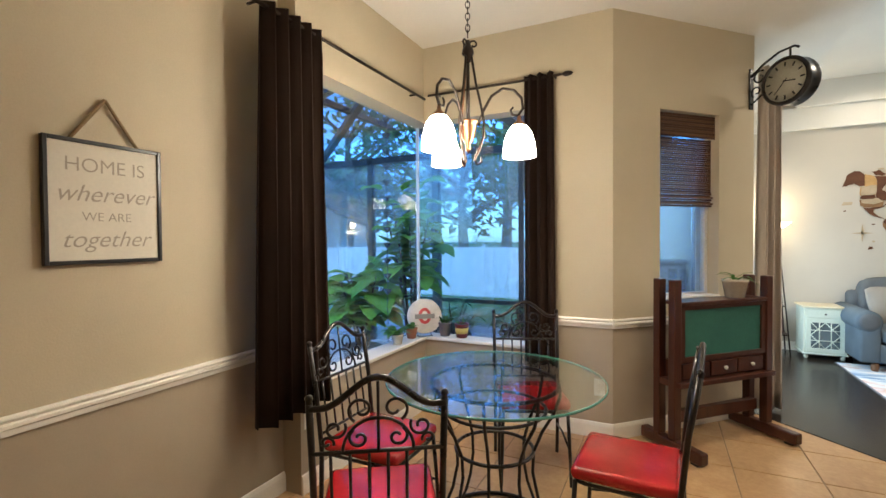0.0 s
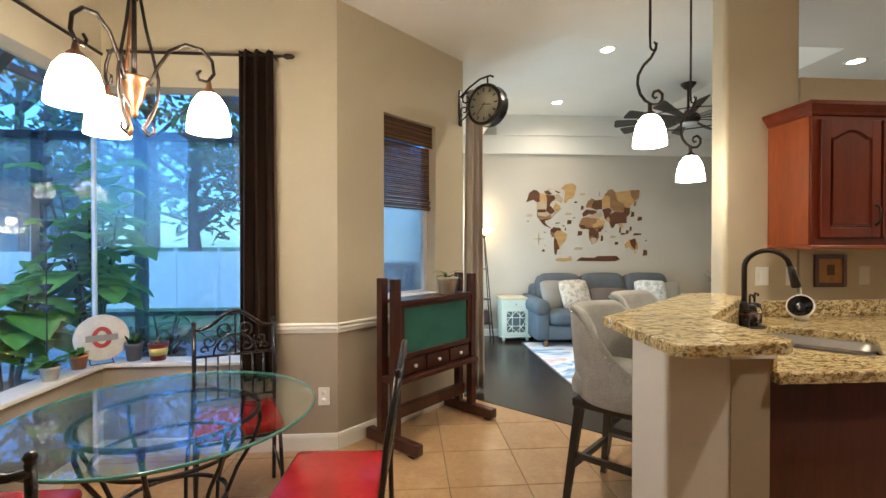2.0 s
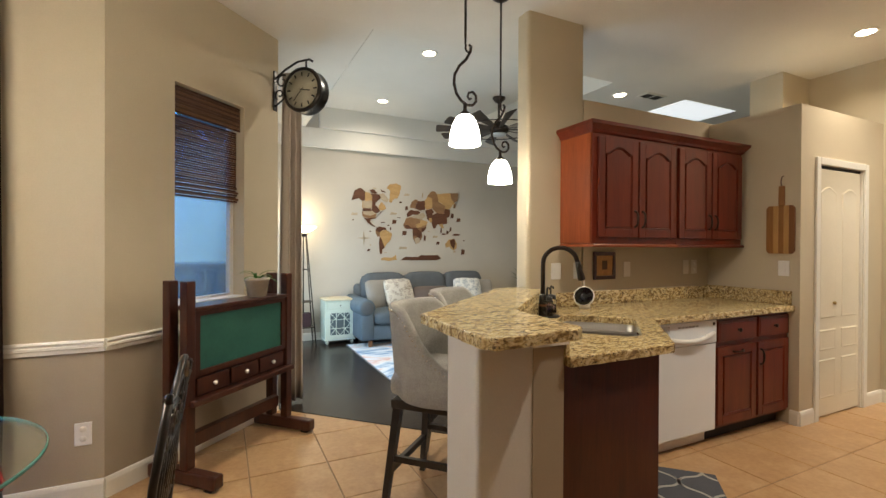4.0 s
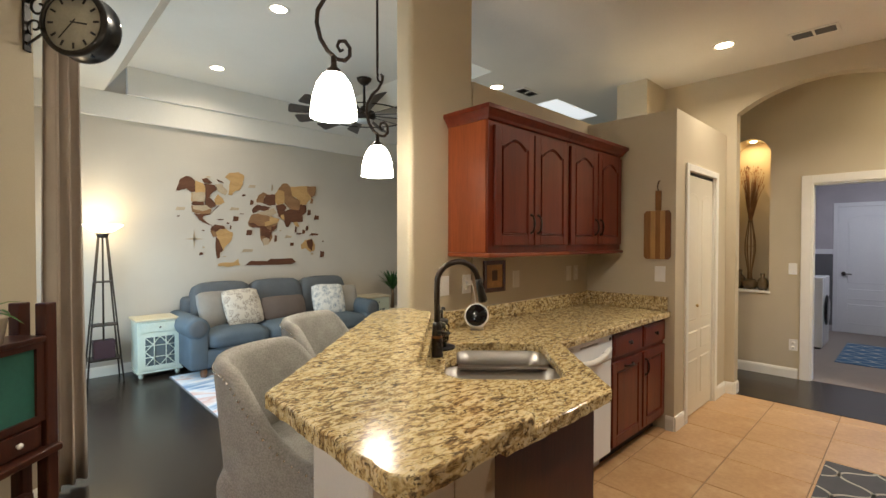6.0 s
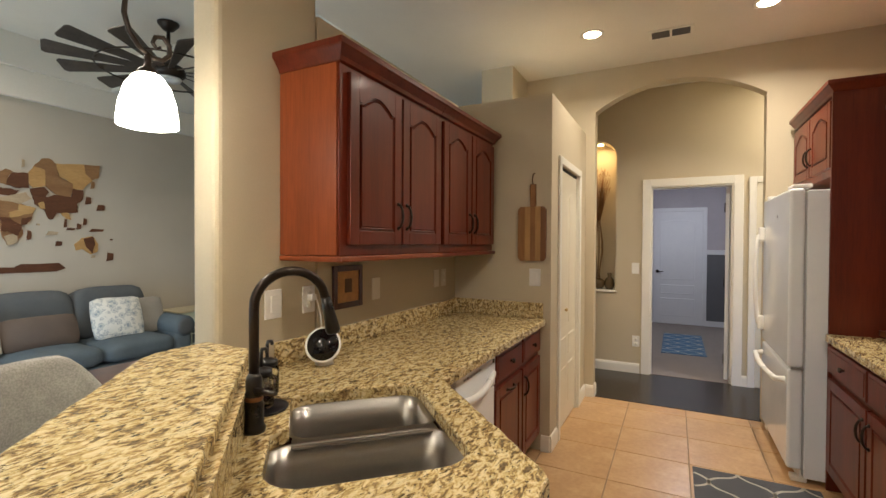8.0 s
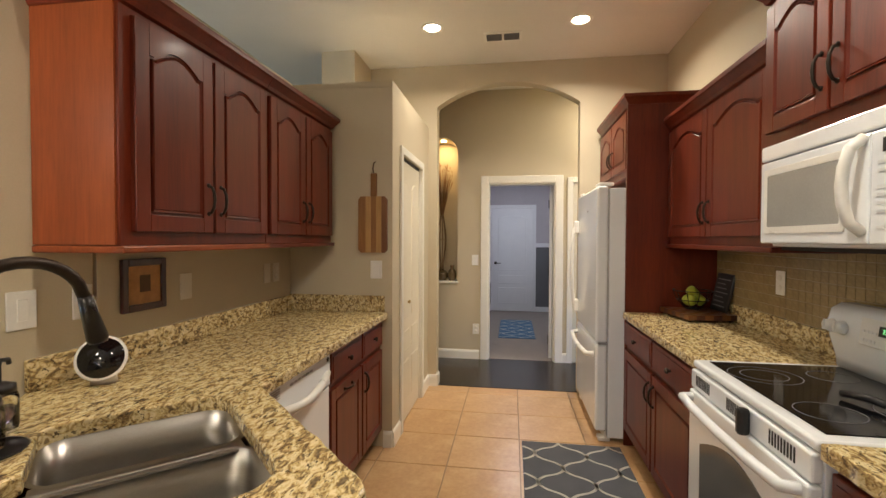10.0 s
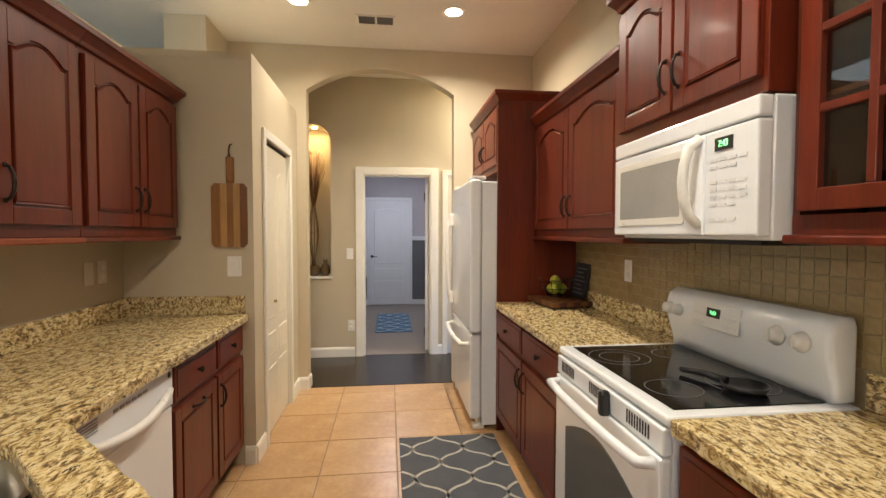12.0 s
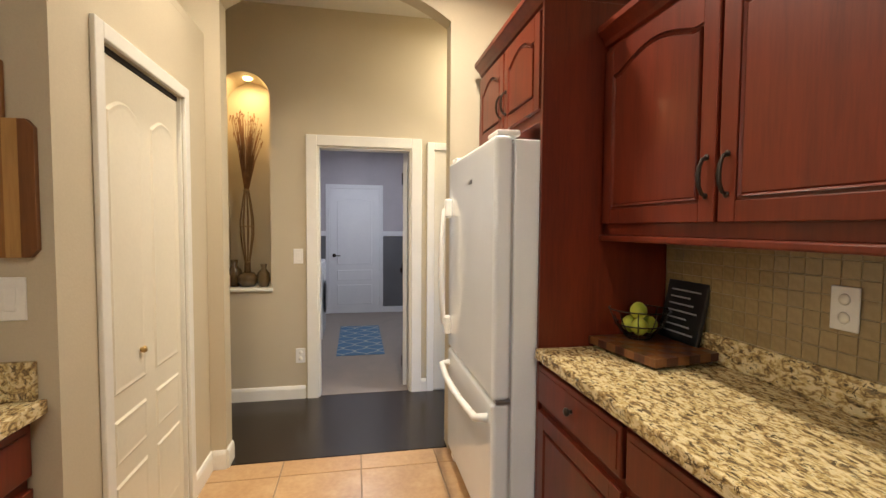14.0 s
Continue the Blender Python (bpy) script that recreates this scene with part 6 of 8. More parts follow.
def side_cabinet(x, y, label):
    e = thing("side_cabinet", label, "cabinet", (x, y, 0.0032), 0, "mint side cabinets")
    w, d, h = 0.40, 0.36, 0.62
    part("top", B(-w / 2 - 0.02, w / 2 + 0.02, -0.02, d, h - 0.022, h, bevel=0.006), CREAMTOP, e)
    part("body", B(-w / 2, w / 2, 0.0, d - 0.01, 0.07, h - 0.0225), MINT, e)
    part("plinth", B(-w / 2 - 0.012, w / 2 + 0.012, -0.012, d - 0.005, 0.055, 0.0695, bevel=0.004), MINT, e)
    for sx in (-1, 1):
        for yy in (0.03, d - 0.05):
            part("foot", lathe(bmesh.new(), [(0, 0), (0.014, 0), (0.024, 0.02), (0.022, 0.035), (0.012, 0.045), (0.018, 0.0545), (0, 0.0545)], (sx * (w / 2 - 0.03), yy, 0), 14), MINT, e)
    dr = part("drawer", B(-w / 2 + 0.025, w / 2 - 0.025, -0.012, -0.0005, h - 0.135, h - 0.045, bevel=0.003), MINT, e)
    part("knob", lathe(bmesh.new(), [(0, 0.02), (0.009, 0.016), (0.010, 0.010), (0.005, 0.004), (0.005, 0), (0, 0)], (0, 0, 0), 12, Matrix.Translation((0, -0.012, h - 0.09)) @ pose(0, 0, 0, 90)), BRONZE, dr)
    x0, x1, z0, z1 = -w / 2 + 0.025, w / 2 - 0.025, 0.09, h - 0.15
    part("door_back", B(x0 + 0.03, x1 - 0.03, -0.003, -0.0005, z0 + 0.03, z1 - 0.03), plain("mirror_dark", (0.10, 0.13, 0.14), 0.12), e, "dark mirrored glass")
    bm = bmesh.new()
    for a, b, c, d2 in ((x0, x0 + 0.04, z0, z1), (x1 - 0.04, x1, z0, z1), (x0 + 0.04, x1 - 0.04, z0, z0 + 0.04), (x0 + 0.04, x1 - 0.04, z1 - 0.04, z1)):
        box(bm, a, b, -0.014, -0.0032, c, d2)
    door = part("door_frame", bm, MINT, e)
    cx, cz, hw, hh = 0, (z0 + z1) / 2, (x1 - x0) / 2 - 0.04, (z1 - z0) / 2 - 0.04
    bm = bmesh.new()

    def stick(p, q, r=0.006):
        tube(bm, [(cx + p[0] * hw, -0.009, cz + p[1] * hh), (cx + q[0] * hw, -0.009, cz + q[1] * hh)], r, 4)
    for f in (-0.4, 0.4):
        stick((f, -1), (f, 1))
        stick((-1, f), (1, f))
    for p, q in (((0, 1), (1, 0)), ((1, 0), (0, -1)), ((0, -1), (-1, 0)), ((-1, 0), (0, 1)), ((-1, -1), (-0.4, -0.4)), ((1, 1), (0.4, 0.4)), ((-1, 1), (-0.4, 0.4)), ((1, -1), (0.4, -0.4))):
        stick(p, q)
    part("lattice", bm, MINT, door, "mint fretwork lattice")
    return e


side_cabinet(2.075, 6.97, "pale mint side cabinet with fretwork door beside the sofa")
side_cabinet(4.93, 7.0, "pale mint side cabinet with fretwork door near the plant")

# floor lamp with shelves
fl = thing("floor_lamp", "black metal tower floor lamp with lit white glass bowl", "floor lamp", (1.615, 7.16, 0.0032))
IRON2 = surface("brown_black_metal", (0.05, 0.037, 0.028), None, 0.45, 0.6, scale=12)
for sx in (-1, 1):
    for sy in (-1, 1):
        part("leg", tube(bmesh.new(), [(sx * 0.15, sy * 0.13, 0.0), (sx * 0.035, sy * 0.03, 1.48)], 0.008, 6), IRON2, fl)
part("pole", tube(bmesh.new(), [(0, 0, 0.24), (0, 0, 1.52)], 0.009, 8), IRON2, fl)
for z in (0.235, 0.58, 1.02):
    k = 0.155 - 0.115 * z / 1.48
    part("shelf", B(-k, k, -k * 0.87, k * 0.87, z, z + 0.012), IRON2, fl)
part("cap", lathe(bmesh.new(), [(0, 1.47), (0.045, 1.475), (0.05, 1.50), (0.06, 1.52), (0.03, 1.525), (0, 1.525)], (0, 0, 0), 18), IRON2, fl)
part("bowl", lathe(bmesh.new(), [(0.03, 1.526), (0.10, 1.545), (0.165, 1.60), (0.175, 1.605), (0.172, 1.61), (0.155, 1.60), (0.09, 1.555), (0.0, 1.535)], (0, 0, 0), 28), glowing("lit_bowl_glass", (1.0, 0.82, 0.52), 12), fl, "lit white glass uplight bowl", True)
solid("storage_box", B(1.525, 1.705, 7.09, 7.23, 0.2505, 0.43, bevel=0.006), surface("plum_fabric", (0.045, 0.018, 0.022), None, 0.85), "dark plum fabric box on the lamp shelf", "box")
up = bpy.data.lights.new("floor_lamp_bulb", "POINT")
up.energy, up.color, up.shadow_soft_size = 3.5, (1.0, 0.80, 0.52), 0.06
new("floor_lamp_bulb", up).location = (1.615, 7.16, 1.70)

# map of the world in stained wood on the wall
M_A = wood("map_light_wood", (0.42, 0.24, 0.09), (0.58, 0.36, 0.15), 0.5, (0.3, 1, 1), 16, 0.0)
M_B = wood("map_mid_wood", (0.22, 0.11, 0.05), (0.34, 0.19, 0.09), 0.5, (0.3, 1, 1), 16, 0.0)
M_C = wood("map_dark_wood", (0.085, 0.032, 0.016), (0.15, 0.06, 0.03), 0.5, (0.3, 1, 1), 16, 0.0)
M_D = wood("map_pale_wood", (0.40, 0.30, 0.19), (0.52, 0.41, 0.28), 0.5, (0.3, 1, 1), 16, 0.0)
mp = thing("world_map", "layered wooden world map in brown tones on the wall", "wall map", (2.335, 7.399, 1.125))
mp.scale = (0.952, 1, 0.985)
MW, MH = 1.9, 1.22
MAPM = Matrix(((1, 0, 0, 0), (0, 0, -1, 0), (0, 1, 0, 0), (0, 0, 0, 1)))


def land(name, pts, mat, thick=0.008, lift=0.0, jag=0.006):
    """A piece of land: outline in hundredths of the map's width and height, roughened."""
    rnd = random.Random(len(pts) * 7 + int(pts[0][0]))
    out = []
    for i, p in enumerate(pts):
        q = pts[(i + 1) % len(pts)]
        for k in range(3):
            f = k / 3
            out.append(((p[0] + (q[0] - p[0]) * f) / 100 * MW + (rnd.uniform(-jag, jag) if k else 0), (p[1] + (q[1] - p[1]) * f) / 100 * MH + (rnd.uniform(-jag, jag) if k else 0)))
    bm = bmesh.new()
    prism(bm, out, lift, lift + thick)
    bmesh.ops.triangulate(bm, faces=[f for f in bm.faces if len(f.verts) > 4])
    return part(name, bm, mat, mp, m=MAPM)


def islet(x, y, w, h, mat):
    land("islet", [(x - w / 2, y - h / 2), (x + w * 0.4, y - h / 2.4), (x + w / 2, y + h / 2.6), (x - w * 0.3, y + h / 2)], mat, jag=0.003)


land("land_piece", [(-0.1, 75), (2.2, 86.5), (6.1, 90.9), (9, 90.1), (11.5, 86.5), (11.4, 75.8), (9, 75.1), (6.1, 78.6), (2.7, 76.7)], M_C, lift=0)
land("land_piece", [(11.6, 86.9), (16.4, 84.6), (17.5, 80.2), (17.2, 66.6), (9.1, 65.9), (9.2, 74.7), (11.5, 75.4)], M_A, lift=0)
land("land_piece", [(16.5, 84.7), (19.5, 84.3), (23.6, 84), (25.2, 80.5), (20.9, 74.1), (20.2, 70.8), (23.6, 65.9), (24.2, 63.1), (21.5, 60.3), (17.4, 61), (17.2, 66.6), (17.7, 80.2)], M_C, lift=0.001)
land("land_piece", [(9.5, 75.1), (17.2, 76), (17, 67), (9.6, 66.3)], M_D, lift=0.0085)
land("land_piece", [(9.6, 66), (16.2, 66.5), (17.4, 63.3), (13.1, 61.2), (9.1, 63.1)], M_C, lift=0.0088)
land("land_piece", [(23.4, 64), (23.2, 69.3), (25.5, 74.8), (28.5, 70.8), (30, 66.8), (27.4, 64.5)], M_A, lift=0)
land("land_piece", [(9.1, 62.2), (17.2, 62.3), (21.2, 60.3), (20.4, 54.2), (10.9, 54.2), (9.3, 56.8)], M_B, lift=0.0006)
land("land_piece", [(9.6, 61.9), (17.8, 63.3), (21.5, 60), (16.2, 57.1), (10.1, 58.7)], M_D, lift=0.0092)
land("land_piece", [(10.6, 53.9), (20.2, 54.1), (23.6, 59.3), (27.4, 63.5), (24.7, 61.9), (20.9, 54.2), (16.7, 52.3), (15.7, 49.6), (18.3, 45.5), (21.5, 42.9), (19.6, 43.1), (14.7, 47.1), (12.6, 50.6)], M_C, lift=0.0012)
land("land_piece", [(15.1, 89.1), (18.2, 90.6), (22, 86.6), (20.9, 84.9), (17.2, 85.4)], M_C, lift=0)
land("land_piece", [(23.6, 85), (27.9, 85.8), (31.9, 78.7), (30.2, 74.6), (25.8, 77.7)], M_D, lift=0)
land("land_piece", [(24.9, 90.6), (29.1, 87.9), (28.5, 87), (25.7, 88.3)], M_C, lift=0)
land("land_piece", [(30.2, 93), (33, 98), (39.3, 99.7), (43.1, 96.5), (41.9, 86.3), (39.9, 80.4), (35.9, 78.4), (34.2, 74.4), (32.4, 75.9), (33.6, 89.7)], M_A, lift=0)
land("land_piece", [(21, 41.9), (23.6, 43.8), (29.1, 42.4), (30, 39.6), (25.8, 38.9), (24.2, 36.4), (21, 38.1)], M_C, lift=0.0085)
land("land_piece", [(21, 40.6), (23.6, 38.2), (24.7, 31.6), (22.6, 30.5), (20.6, 36.2)], M_B, lift=0.0004)
land("land_piece", [(23.6, 38.4), (30, 39.6), (35, 35.5), (34.3, 28), (30.5, 22), (28.6, 16.2), (26.7, 20.1), (24.7, 32.5)], M_A, lift=0.0009)
land("land_piece", [(23.9, 32.5), (26.4, 25.9), (28.6, 16.2), (26.7, 15.2), (26.1, 9.1), (24.6, 9.1), (23.7, 20.1)], M_C, lift=0.0013)
land("land_piece", [(45.4, 46.5), (48.1, 55.3), (54.1, 57.5), (60.5, 54.9), (67.8, 51.3), (66.5, 41.6), (62.5, 37.2), (63.2, 30.9), (60.6, 24.1), (56.7, 21.9), (54.4, 30.6), (54.1, 40.9), (49.1, 41.5), (46.4, 42.9)], M_B, lift=0)
land("land_piece", [(61.2, 54), (68.5, 51.4), (66.5, 47), (57.9, 43.2), (57.3, 47.4), (61.2, 49.3)], M_A, lift=0.0085)
land("land_piece", [(45.4, 46.5), (49.3, 46.4), (52.6, 43.3), (57.9, 42.8), (62.5, 37.2), (59.2, 38.1), (53.5, 41.3), (48.5, 41.4)], M_C, lift=0.009)
land("land_piece", [(62.5, 43.1), (66.9, 44.6), (64.5, 38.3), (62.1, 38.2)], M_C, lift=0.0086)
land("land_piece", [(54.4, 40.5), (62.5, 36.8), (60.8, 28.7), (56.7, 32.7), (54.1, 32.7)], M_C, lift=0.0093)
land("land_piece", [(55.4, 28.5), (61.2, 31.9), (60.6, 24.1), (56.7, 21.9)], M_D, lift=0.0087)
land("land_piece", [(51.5, 69.5), (53, 76.9), (56.5, 80.6), (59.1, 78.9), (57.2, 74), (56.6, 68.1), (53, 68.7)], M_B, lift=0)
land("land_piece", [(59.1, 78.4), (65.4, 78.8), (65.8, 67.1), (61.8, 66.2), (56.6, 68.1), (57.3, 74)], M_C, lift=0.001)
land("land_piece", [(48.4, 61), (52.1, 66.5), (56.6, 65.6), (61.8, 64.5), (59.2, 60.1), (54, 60.6), (49.1, 57)], M_C, lift=0.0016)
land("land_piece", [(51.5, 57.2), (59.2, 61.1), (64.4, 63.8), (66.5, 58.7), (61.8, 54), (56.6, 55.6)], M_D, lift=0.0022)
land("land_piece", [(65.4, 78.8), (67.7, 84.8), (72.5, 83), (72.6, 70.1), (67.1, 67.7), (65.7, 70.3)], M_A, lift=0.0006)
land("land_piece", [(67.7, 84.8), (70.8, 91.4), (74.1, 92.8), (78.1, 88.3), (78.8, 78.5), (85.4, 73.9), (84, 62.6), (76.8, 64.1), (72.6, 70.1), (72.5, 83)], M_B, lift=0.0012)
land("land_piece", [(77.4, 89.2), (86.8, 90.8), (98.2, 92), (97.7, 82.3), (94.4, 77.8), (89.9, 69.5), (85.4, 69), (85.1, 73.9), (79, 78.5)], M_A, lift=0.0018)
land("land_piece", [(90.5, 91.4), (98.3, 92), (97.7, 81.2), (94.4, 78.5), (91.3, 83.7)], M_B, lift=0.0098)
land("land_piece", [(65.8, 66.7), (71.9, 68.9), (74, 64.8), (72.6, 60.4), (67.1, 60.9)], M_C, lift=0.009)
land("land_piece", [(67.1, 60.9), (73.3, 61.1), (76.8, 63.6), (84.3, 62.6), (85.4, 69.9), (90.2, 68.9), (89.9, 61), (86.9, 56.7), (87.6, 49.6), (77.5, 48.4), (75.7, 43), (73.8, 43.4), (71.9, 50.6), (67.8, 55)], M_C, lift=0.0025)
land("land_piece", [(69.2, 55.1), (71.5, 57), (72.4, 51.1), (70.1, 51.5)], M_A, lift=0.011)
land("land_piece", [(79.4, 48.5), (82.9, 49.2), (84.3, 43.5), (81.9, 43.8)], M_A, lift=0.003)
land("land_piece", [(85.6, 22.6), (89.3, 28.3), (94.6, 29.6), (97.7, 22.8), (97, 15.9), (93.9, 13.6), (90.1, 18.2), (86.4, 17.3)], M_A, lift=0)
land("land_piece", [(90.1, 27.6), (94.6, 29.6), (95.9, 22.7), (94.4, 14.8), (91.3, 20.4)], M_C, lift=0.0085)
land("land_piece", [(25, 2.7), (27, 4.2), (35.4, 4.3), (38.6, 7.8), (39.8, 1.1), (33.7, 0), (25.7, 0.8)], M_A, lift=0)
land("land_piece", [(43.1, 0.8), (47.3, 5.5), (59.4, 4.5), (62, 7.2), (78.4, 7.2), (81.6, 2.7), (77, 0.2), (59.4, 0.5)], M_C, lift=0)
islet(81.6, 40.3, 1.5, 7.5, M_C)
islet(84.1, 35.5, 4.4, 2, M_C)
islet(87.9, 37.9, 2.4, 4.9, M_C)
islet(90.9, 42.1, 1.8, 5.9, M_C)
islet(96.9, 34.9, 7.9, 2.7, M_C)
islet(65.6, 29.7, 1.9, 7.7, M_C)
islet(94.8, 74.4, 2.2, 6.8, M_B)
islet(92.6, 60.6, 3.1, 6.8, M_C)
islet(99.1, 55, 4.4, 5.5, M_C)
islet(103.8, 11.2, 3.9, 7.9, M_C)
islet(78.4, 23.2, 3.2, 4, M_C)
islet(14.7, 14, 2.5, 3, M_C)
islet(46.3, 36, 4.4, 6.1, M_C)
islet(37.1, 50.3, 4.2, 5.5, M_C)
islet(48.3, 68.5, 2.5, 5.3, M_C)
islet(42.8, 75.6, 2.6, 2, M_C)
islet(41.2, 55.8, 3.1, 1, M_C)
islet(48.5, 86, 5.2, 3.7, M_D)
islet(36.3, 60.7, 6.6, 3.2, M_D)
islet(2.6, 58.6, 5.9, 3.6, M_D)
islet(75.5, 31.7, 5.4, 3.1, M_D)
islet(45, 16.5, 8.2, 3.6, M_D)
islet(26.9, 49, 4, 1.2, M_C)
islet(31.9, 45.5, 1.8, 1.6, M_C)
islet(33.7, 41.3, 1.1, 4.3, M_C)
islet(63.3, 86.2, 1.3, 6.7, M_D)
islet(1.4, 51.2, 1.5, 1.1, M_C)
islet(16, 37.4, 1.9, 1.1, M_C)
islet(16.2, 20.4, 1.5, 1.9, M_D)
islet(29.2, 10.6, 2.7, 1.2, M_D)
islet(19.5, 91.8, 3.2, 1.5, M_D)
islet(95, 11.8, 2.2, 2.7, M_D)
islet(69.4, 38.6, 1.4, 1.7, M_D)
islet(104.7, 26.8, 1.6, 1.4, M_C)
CX, CY = 10.6, 28.8
for a in range(4):
    ca, sa = math.cos(a * math.pi / 2), math.sin(a * math.pi / 2)
    land("compass_point", [(CX + 6 * ca - 0.1, CY + 9 * sa), (CX - 0.7 * sa, CY + 1.1 * ca), (CX, CY), (CX + 0.7 * sa, CY - 1.1 * ca)], M_D, jag=0.0)

# rug and stools
RUGM, nt, p = nodes_of("abstract_rug")
v = coords(nt)
n1 = tex_noise(nt, v, 1.6, 3, 0.5, 2.5)
col = ramp(nt, n1, [(0.38, (0.16, 0.27, 0.42)), (0.47, (0.52, 0.60, 0.68)), (0.53, (0.66, 0.66, 0.66)), (0.60, (0.58, 0.36, 0.30)), (0.66, (0.60, 0.62, 0.66))])
nt.links.new(col, p.inputs["Base Color"])
p.inputs["Roughness"].default_value = 0.95
add_bump(nt, p, tex_noise(nt, v, 220, 2), 0.5, 0.004)
rg2 = thing("area_rug", "abstract white, blue and coral area rug on dark floor", "rug", (2.135, 4.66, 0.0032))
part("rug_body", B(0.012, 2.40, 0.012, 2.19, 0.0, 0.011, bevel=0.003, seg=1), RUGM, rg2)
bm = bmesh.new()
for a, b, c, d in ((0, 0.0118, 0, 2.202), (2.4002, 2.412, 0, 2.202), (0.0118, 2.4002, 0, 0.0118), (0.0118, 2.4002, 2.1902, 2.202)):
    box(bm, a, b, c, d, 0.0, 0.009)
part("binding", bm, plain("grey_binding", (0.16, 0.16, 0.17), 0.9), rg2)
# dark table shape added for the shadow along the sofa's front
ct = thing("coffee_table", "dark table shape added for the shadow before the sofa", "table", (3.62, 5.55, 0.0145))
part("tabletop", B(-0.50, 0.50, -0.30, 0.30, 0.40, 0.44, bevel=0.006), EW, ct)
for sx in (-1, 1):
    for sy in (-1, 1):
        part("leg", B(sx * 0.46 - 0.03, sx * 0.46 + 0.03, sy * 0.26 - 0.03, sy * 0.26 + 0.03, 0, 0.3995), EW, ct)

STOOLF = surface("grey_linen_velvet", (0.38, 0.37, 0.34), (0.27, 0.26, 0.24), 0.82, scale=14, fine=180, bump=0.35, spread=0.45, spec=0.3)
ESPRESSO = wood("espresso_wood", (0.012, 0.009, 0.007), (0.030, 0.022, 0.017), 0.35)
NAIL = plain("bright_nickel", (0.75, 0.73, 0.68), 0.2, 1.0)


def bar_stool(at, rz):
    """An upholstered counter stool with a curved wing back; it faces +y."""
    st = thing("bar_stool", "grey upholstered bar stool with nailhead trim and dark legs", "bar stool", at, rz, "bar stools")
    bm = cushion(0.47, 0.46, 0.15, puff=0.02, seed=5)
    part("seat", bm, STOOLF, st, smooth=True, m=pose(0, 0.0, 0.58))
    # wing back: a shell bent round the seat, high at the rear, sweeping down to the front
    n = 36
    outer, inner, topo, topi = [], [], [], []
    bm = bmesh.new()
    loops = []
    for i in range(n + 1):
        a = -1 + 2 * i / n
        ang = a * radians(116)
        rx_, ry_ = 0.265, 0.25
        x, y = rx_ * math.sin(ang), -ry_ * math.cos(ang)
        if abs(a) > 0.72:
            y += (abs(a) - 0.72) * 0.20
        f = min(1, max(0, (abs(a) - 0.42) / 0.55))
        top = 1.055 - (1.055 - 0.755) * (f * f * (3 - 2 * f))
        lean = 0.10
        nx, ny = math.sin(ang), -math.cos(ang)
        col_ = []
        for z, off in ((0.575, 0.0), (0.60, 0.012), (0.70, 0.016), (top - 0.03, 0.016), (top - 0.006, 0.008), (top, -0.012), (top - 0.008, -0.032), (top - 0.03, -0.040), (0.70, -0.036), (0.60, -0.03)):
            push = lean * max(0, z - 0.62) * (1 - 0.55 * abs(a))
            col_.append(bm.verts.new((x + nx * (off + push), y + ny * (off + push), z)))
        loops.append(col_)
    for c0, c1 in zip(loops, loops[1:]):
        for k in range(len(c0) - 1):
            f = bm.faces.new((c0[k], c0[k + 1], c1[k + 1], c1[k]))
            f.smooth = True
    bm.faces.new(loops[0])
    bm.faces.new(loops[-1][::-1])
    sh_ = part("backrest", bm, STOOLF, st, "curved wing back", True)
    nails = []
    for i in range(1, n * 2):
        a = -1 + i / n
        ang = a * radians(116)
        x, y = 0.265 * math.sin(ang), -0.25 * math.cos(ang)
        if abs(a) > 0.72:
            y += (abs(a) - 0.72) * 0.20
        f = min(1, max(0, (abs(a) - 0.42) / 0.55))
        z = 1.055 - 0.30 * (f * f * (3 - 2 * f)) - 0.028
        nx, ny = math.sin(ang), -math.cos(ang)
        push = 0.10 * max(0, z - 0.62) * (1 - 0.55 * abs(a)) + 0.0165
        nails.append((x + nx * push, y + ny * push, z))
    for sx in (-1, 1):
        ax = nails[0] if sx < 0 else nails[-1]
        for k in range(9):
            nails.append((ax[0] + 0.001 * sx, ax[1] + 0.012, 0.60 + k * 0.017))
        for k in range(16):
            nails.append((sx * 0.238, -0.05 + k * 0.0175, 0.59))
    for k in range(24):
        nails.append((-0.21 + k * 0.018, 0.222, 0.592))
    bm = bmesh.new()
    for p_ in nails:
        bmesh.ops.create_icosphere(bm, subdivisions=1, radius=0.0052, matrix=Matrix.Translation(p_))
    t_ = part("nailhead_trim", bm, NAIL, st, "bright nickel nailheads", True)
    t_["kind"] = "stuff"
    part("seat_frame", B(-0.225, 0.225, -0.215, 0.215, 0.535, 0.5795, bevel=0.006), ESPRESSO, st)
    for sx in (-1, 1):
        for sy in (-1, 1):
            bm = bmesh.new()
            t0, b0 = 0.021, 0.015
            vs = []
            for z, cx, cy, r in ((0.003, sx * 0.245, sy * 0.24, b0), (0.5345, sx * 0.195, sy * 0.185, t0)):
                vs.append([bm.verts.new((cx + dx * r, cy + dy * r, z)) for dx, dy in ((-1, -1), (1, -1), (1, 1), (-1, 1))])
            bm.faces.new(vs[0][::-1])
            bm.faces.new(vs[1])
            for k in range(4):
                bm.faces.new((vs[0][k], vs[0][(k + 1) % 4], vs[1][(k + 1) % 4], vs[1][k]))
            part("leg", bm, ESPRESSO, st)
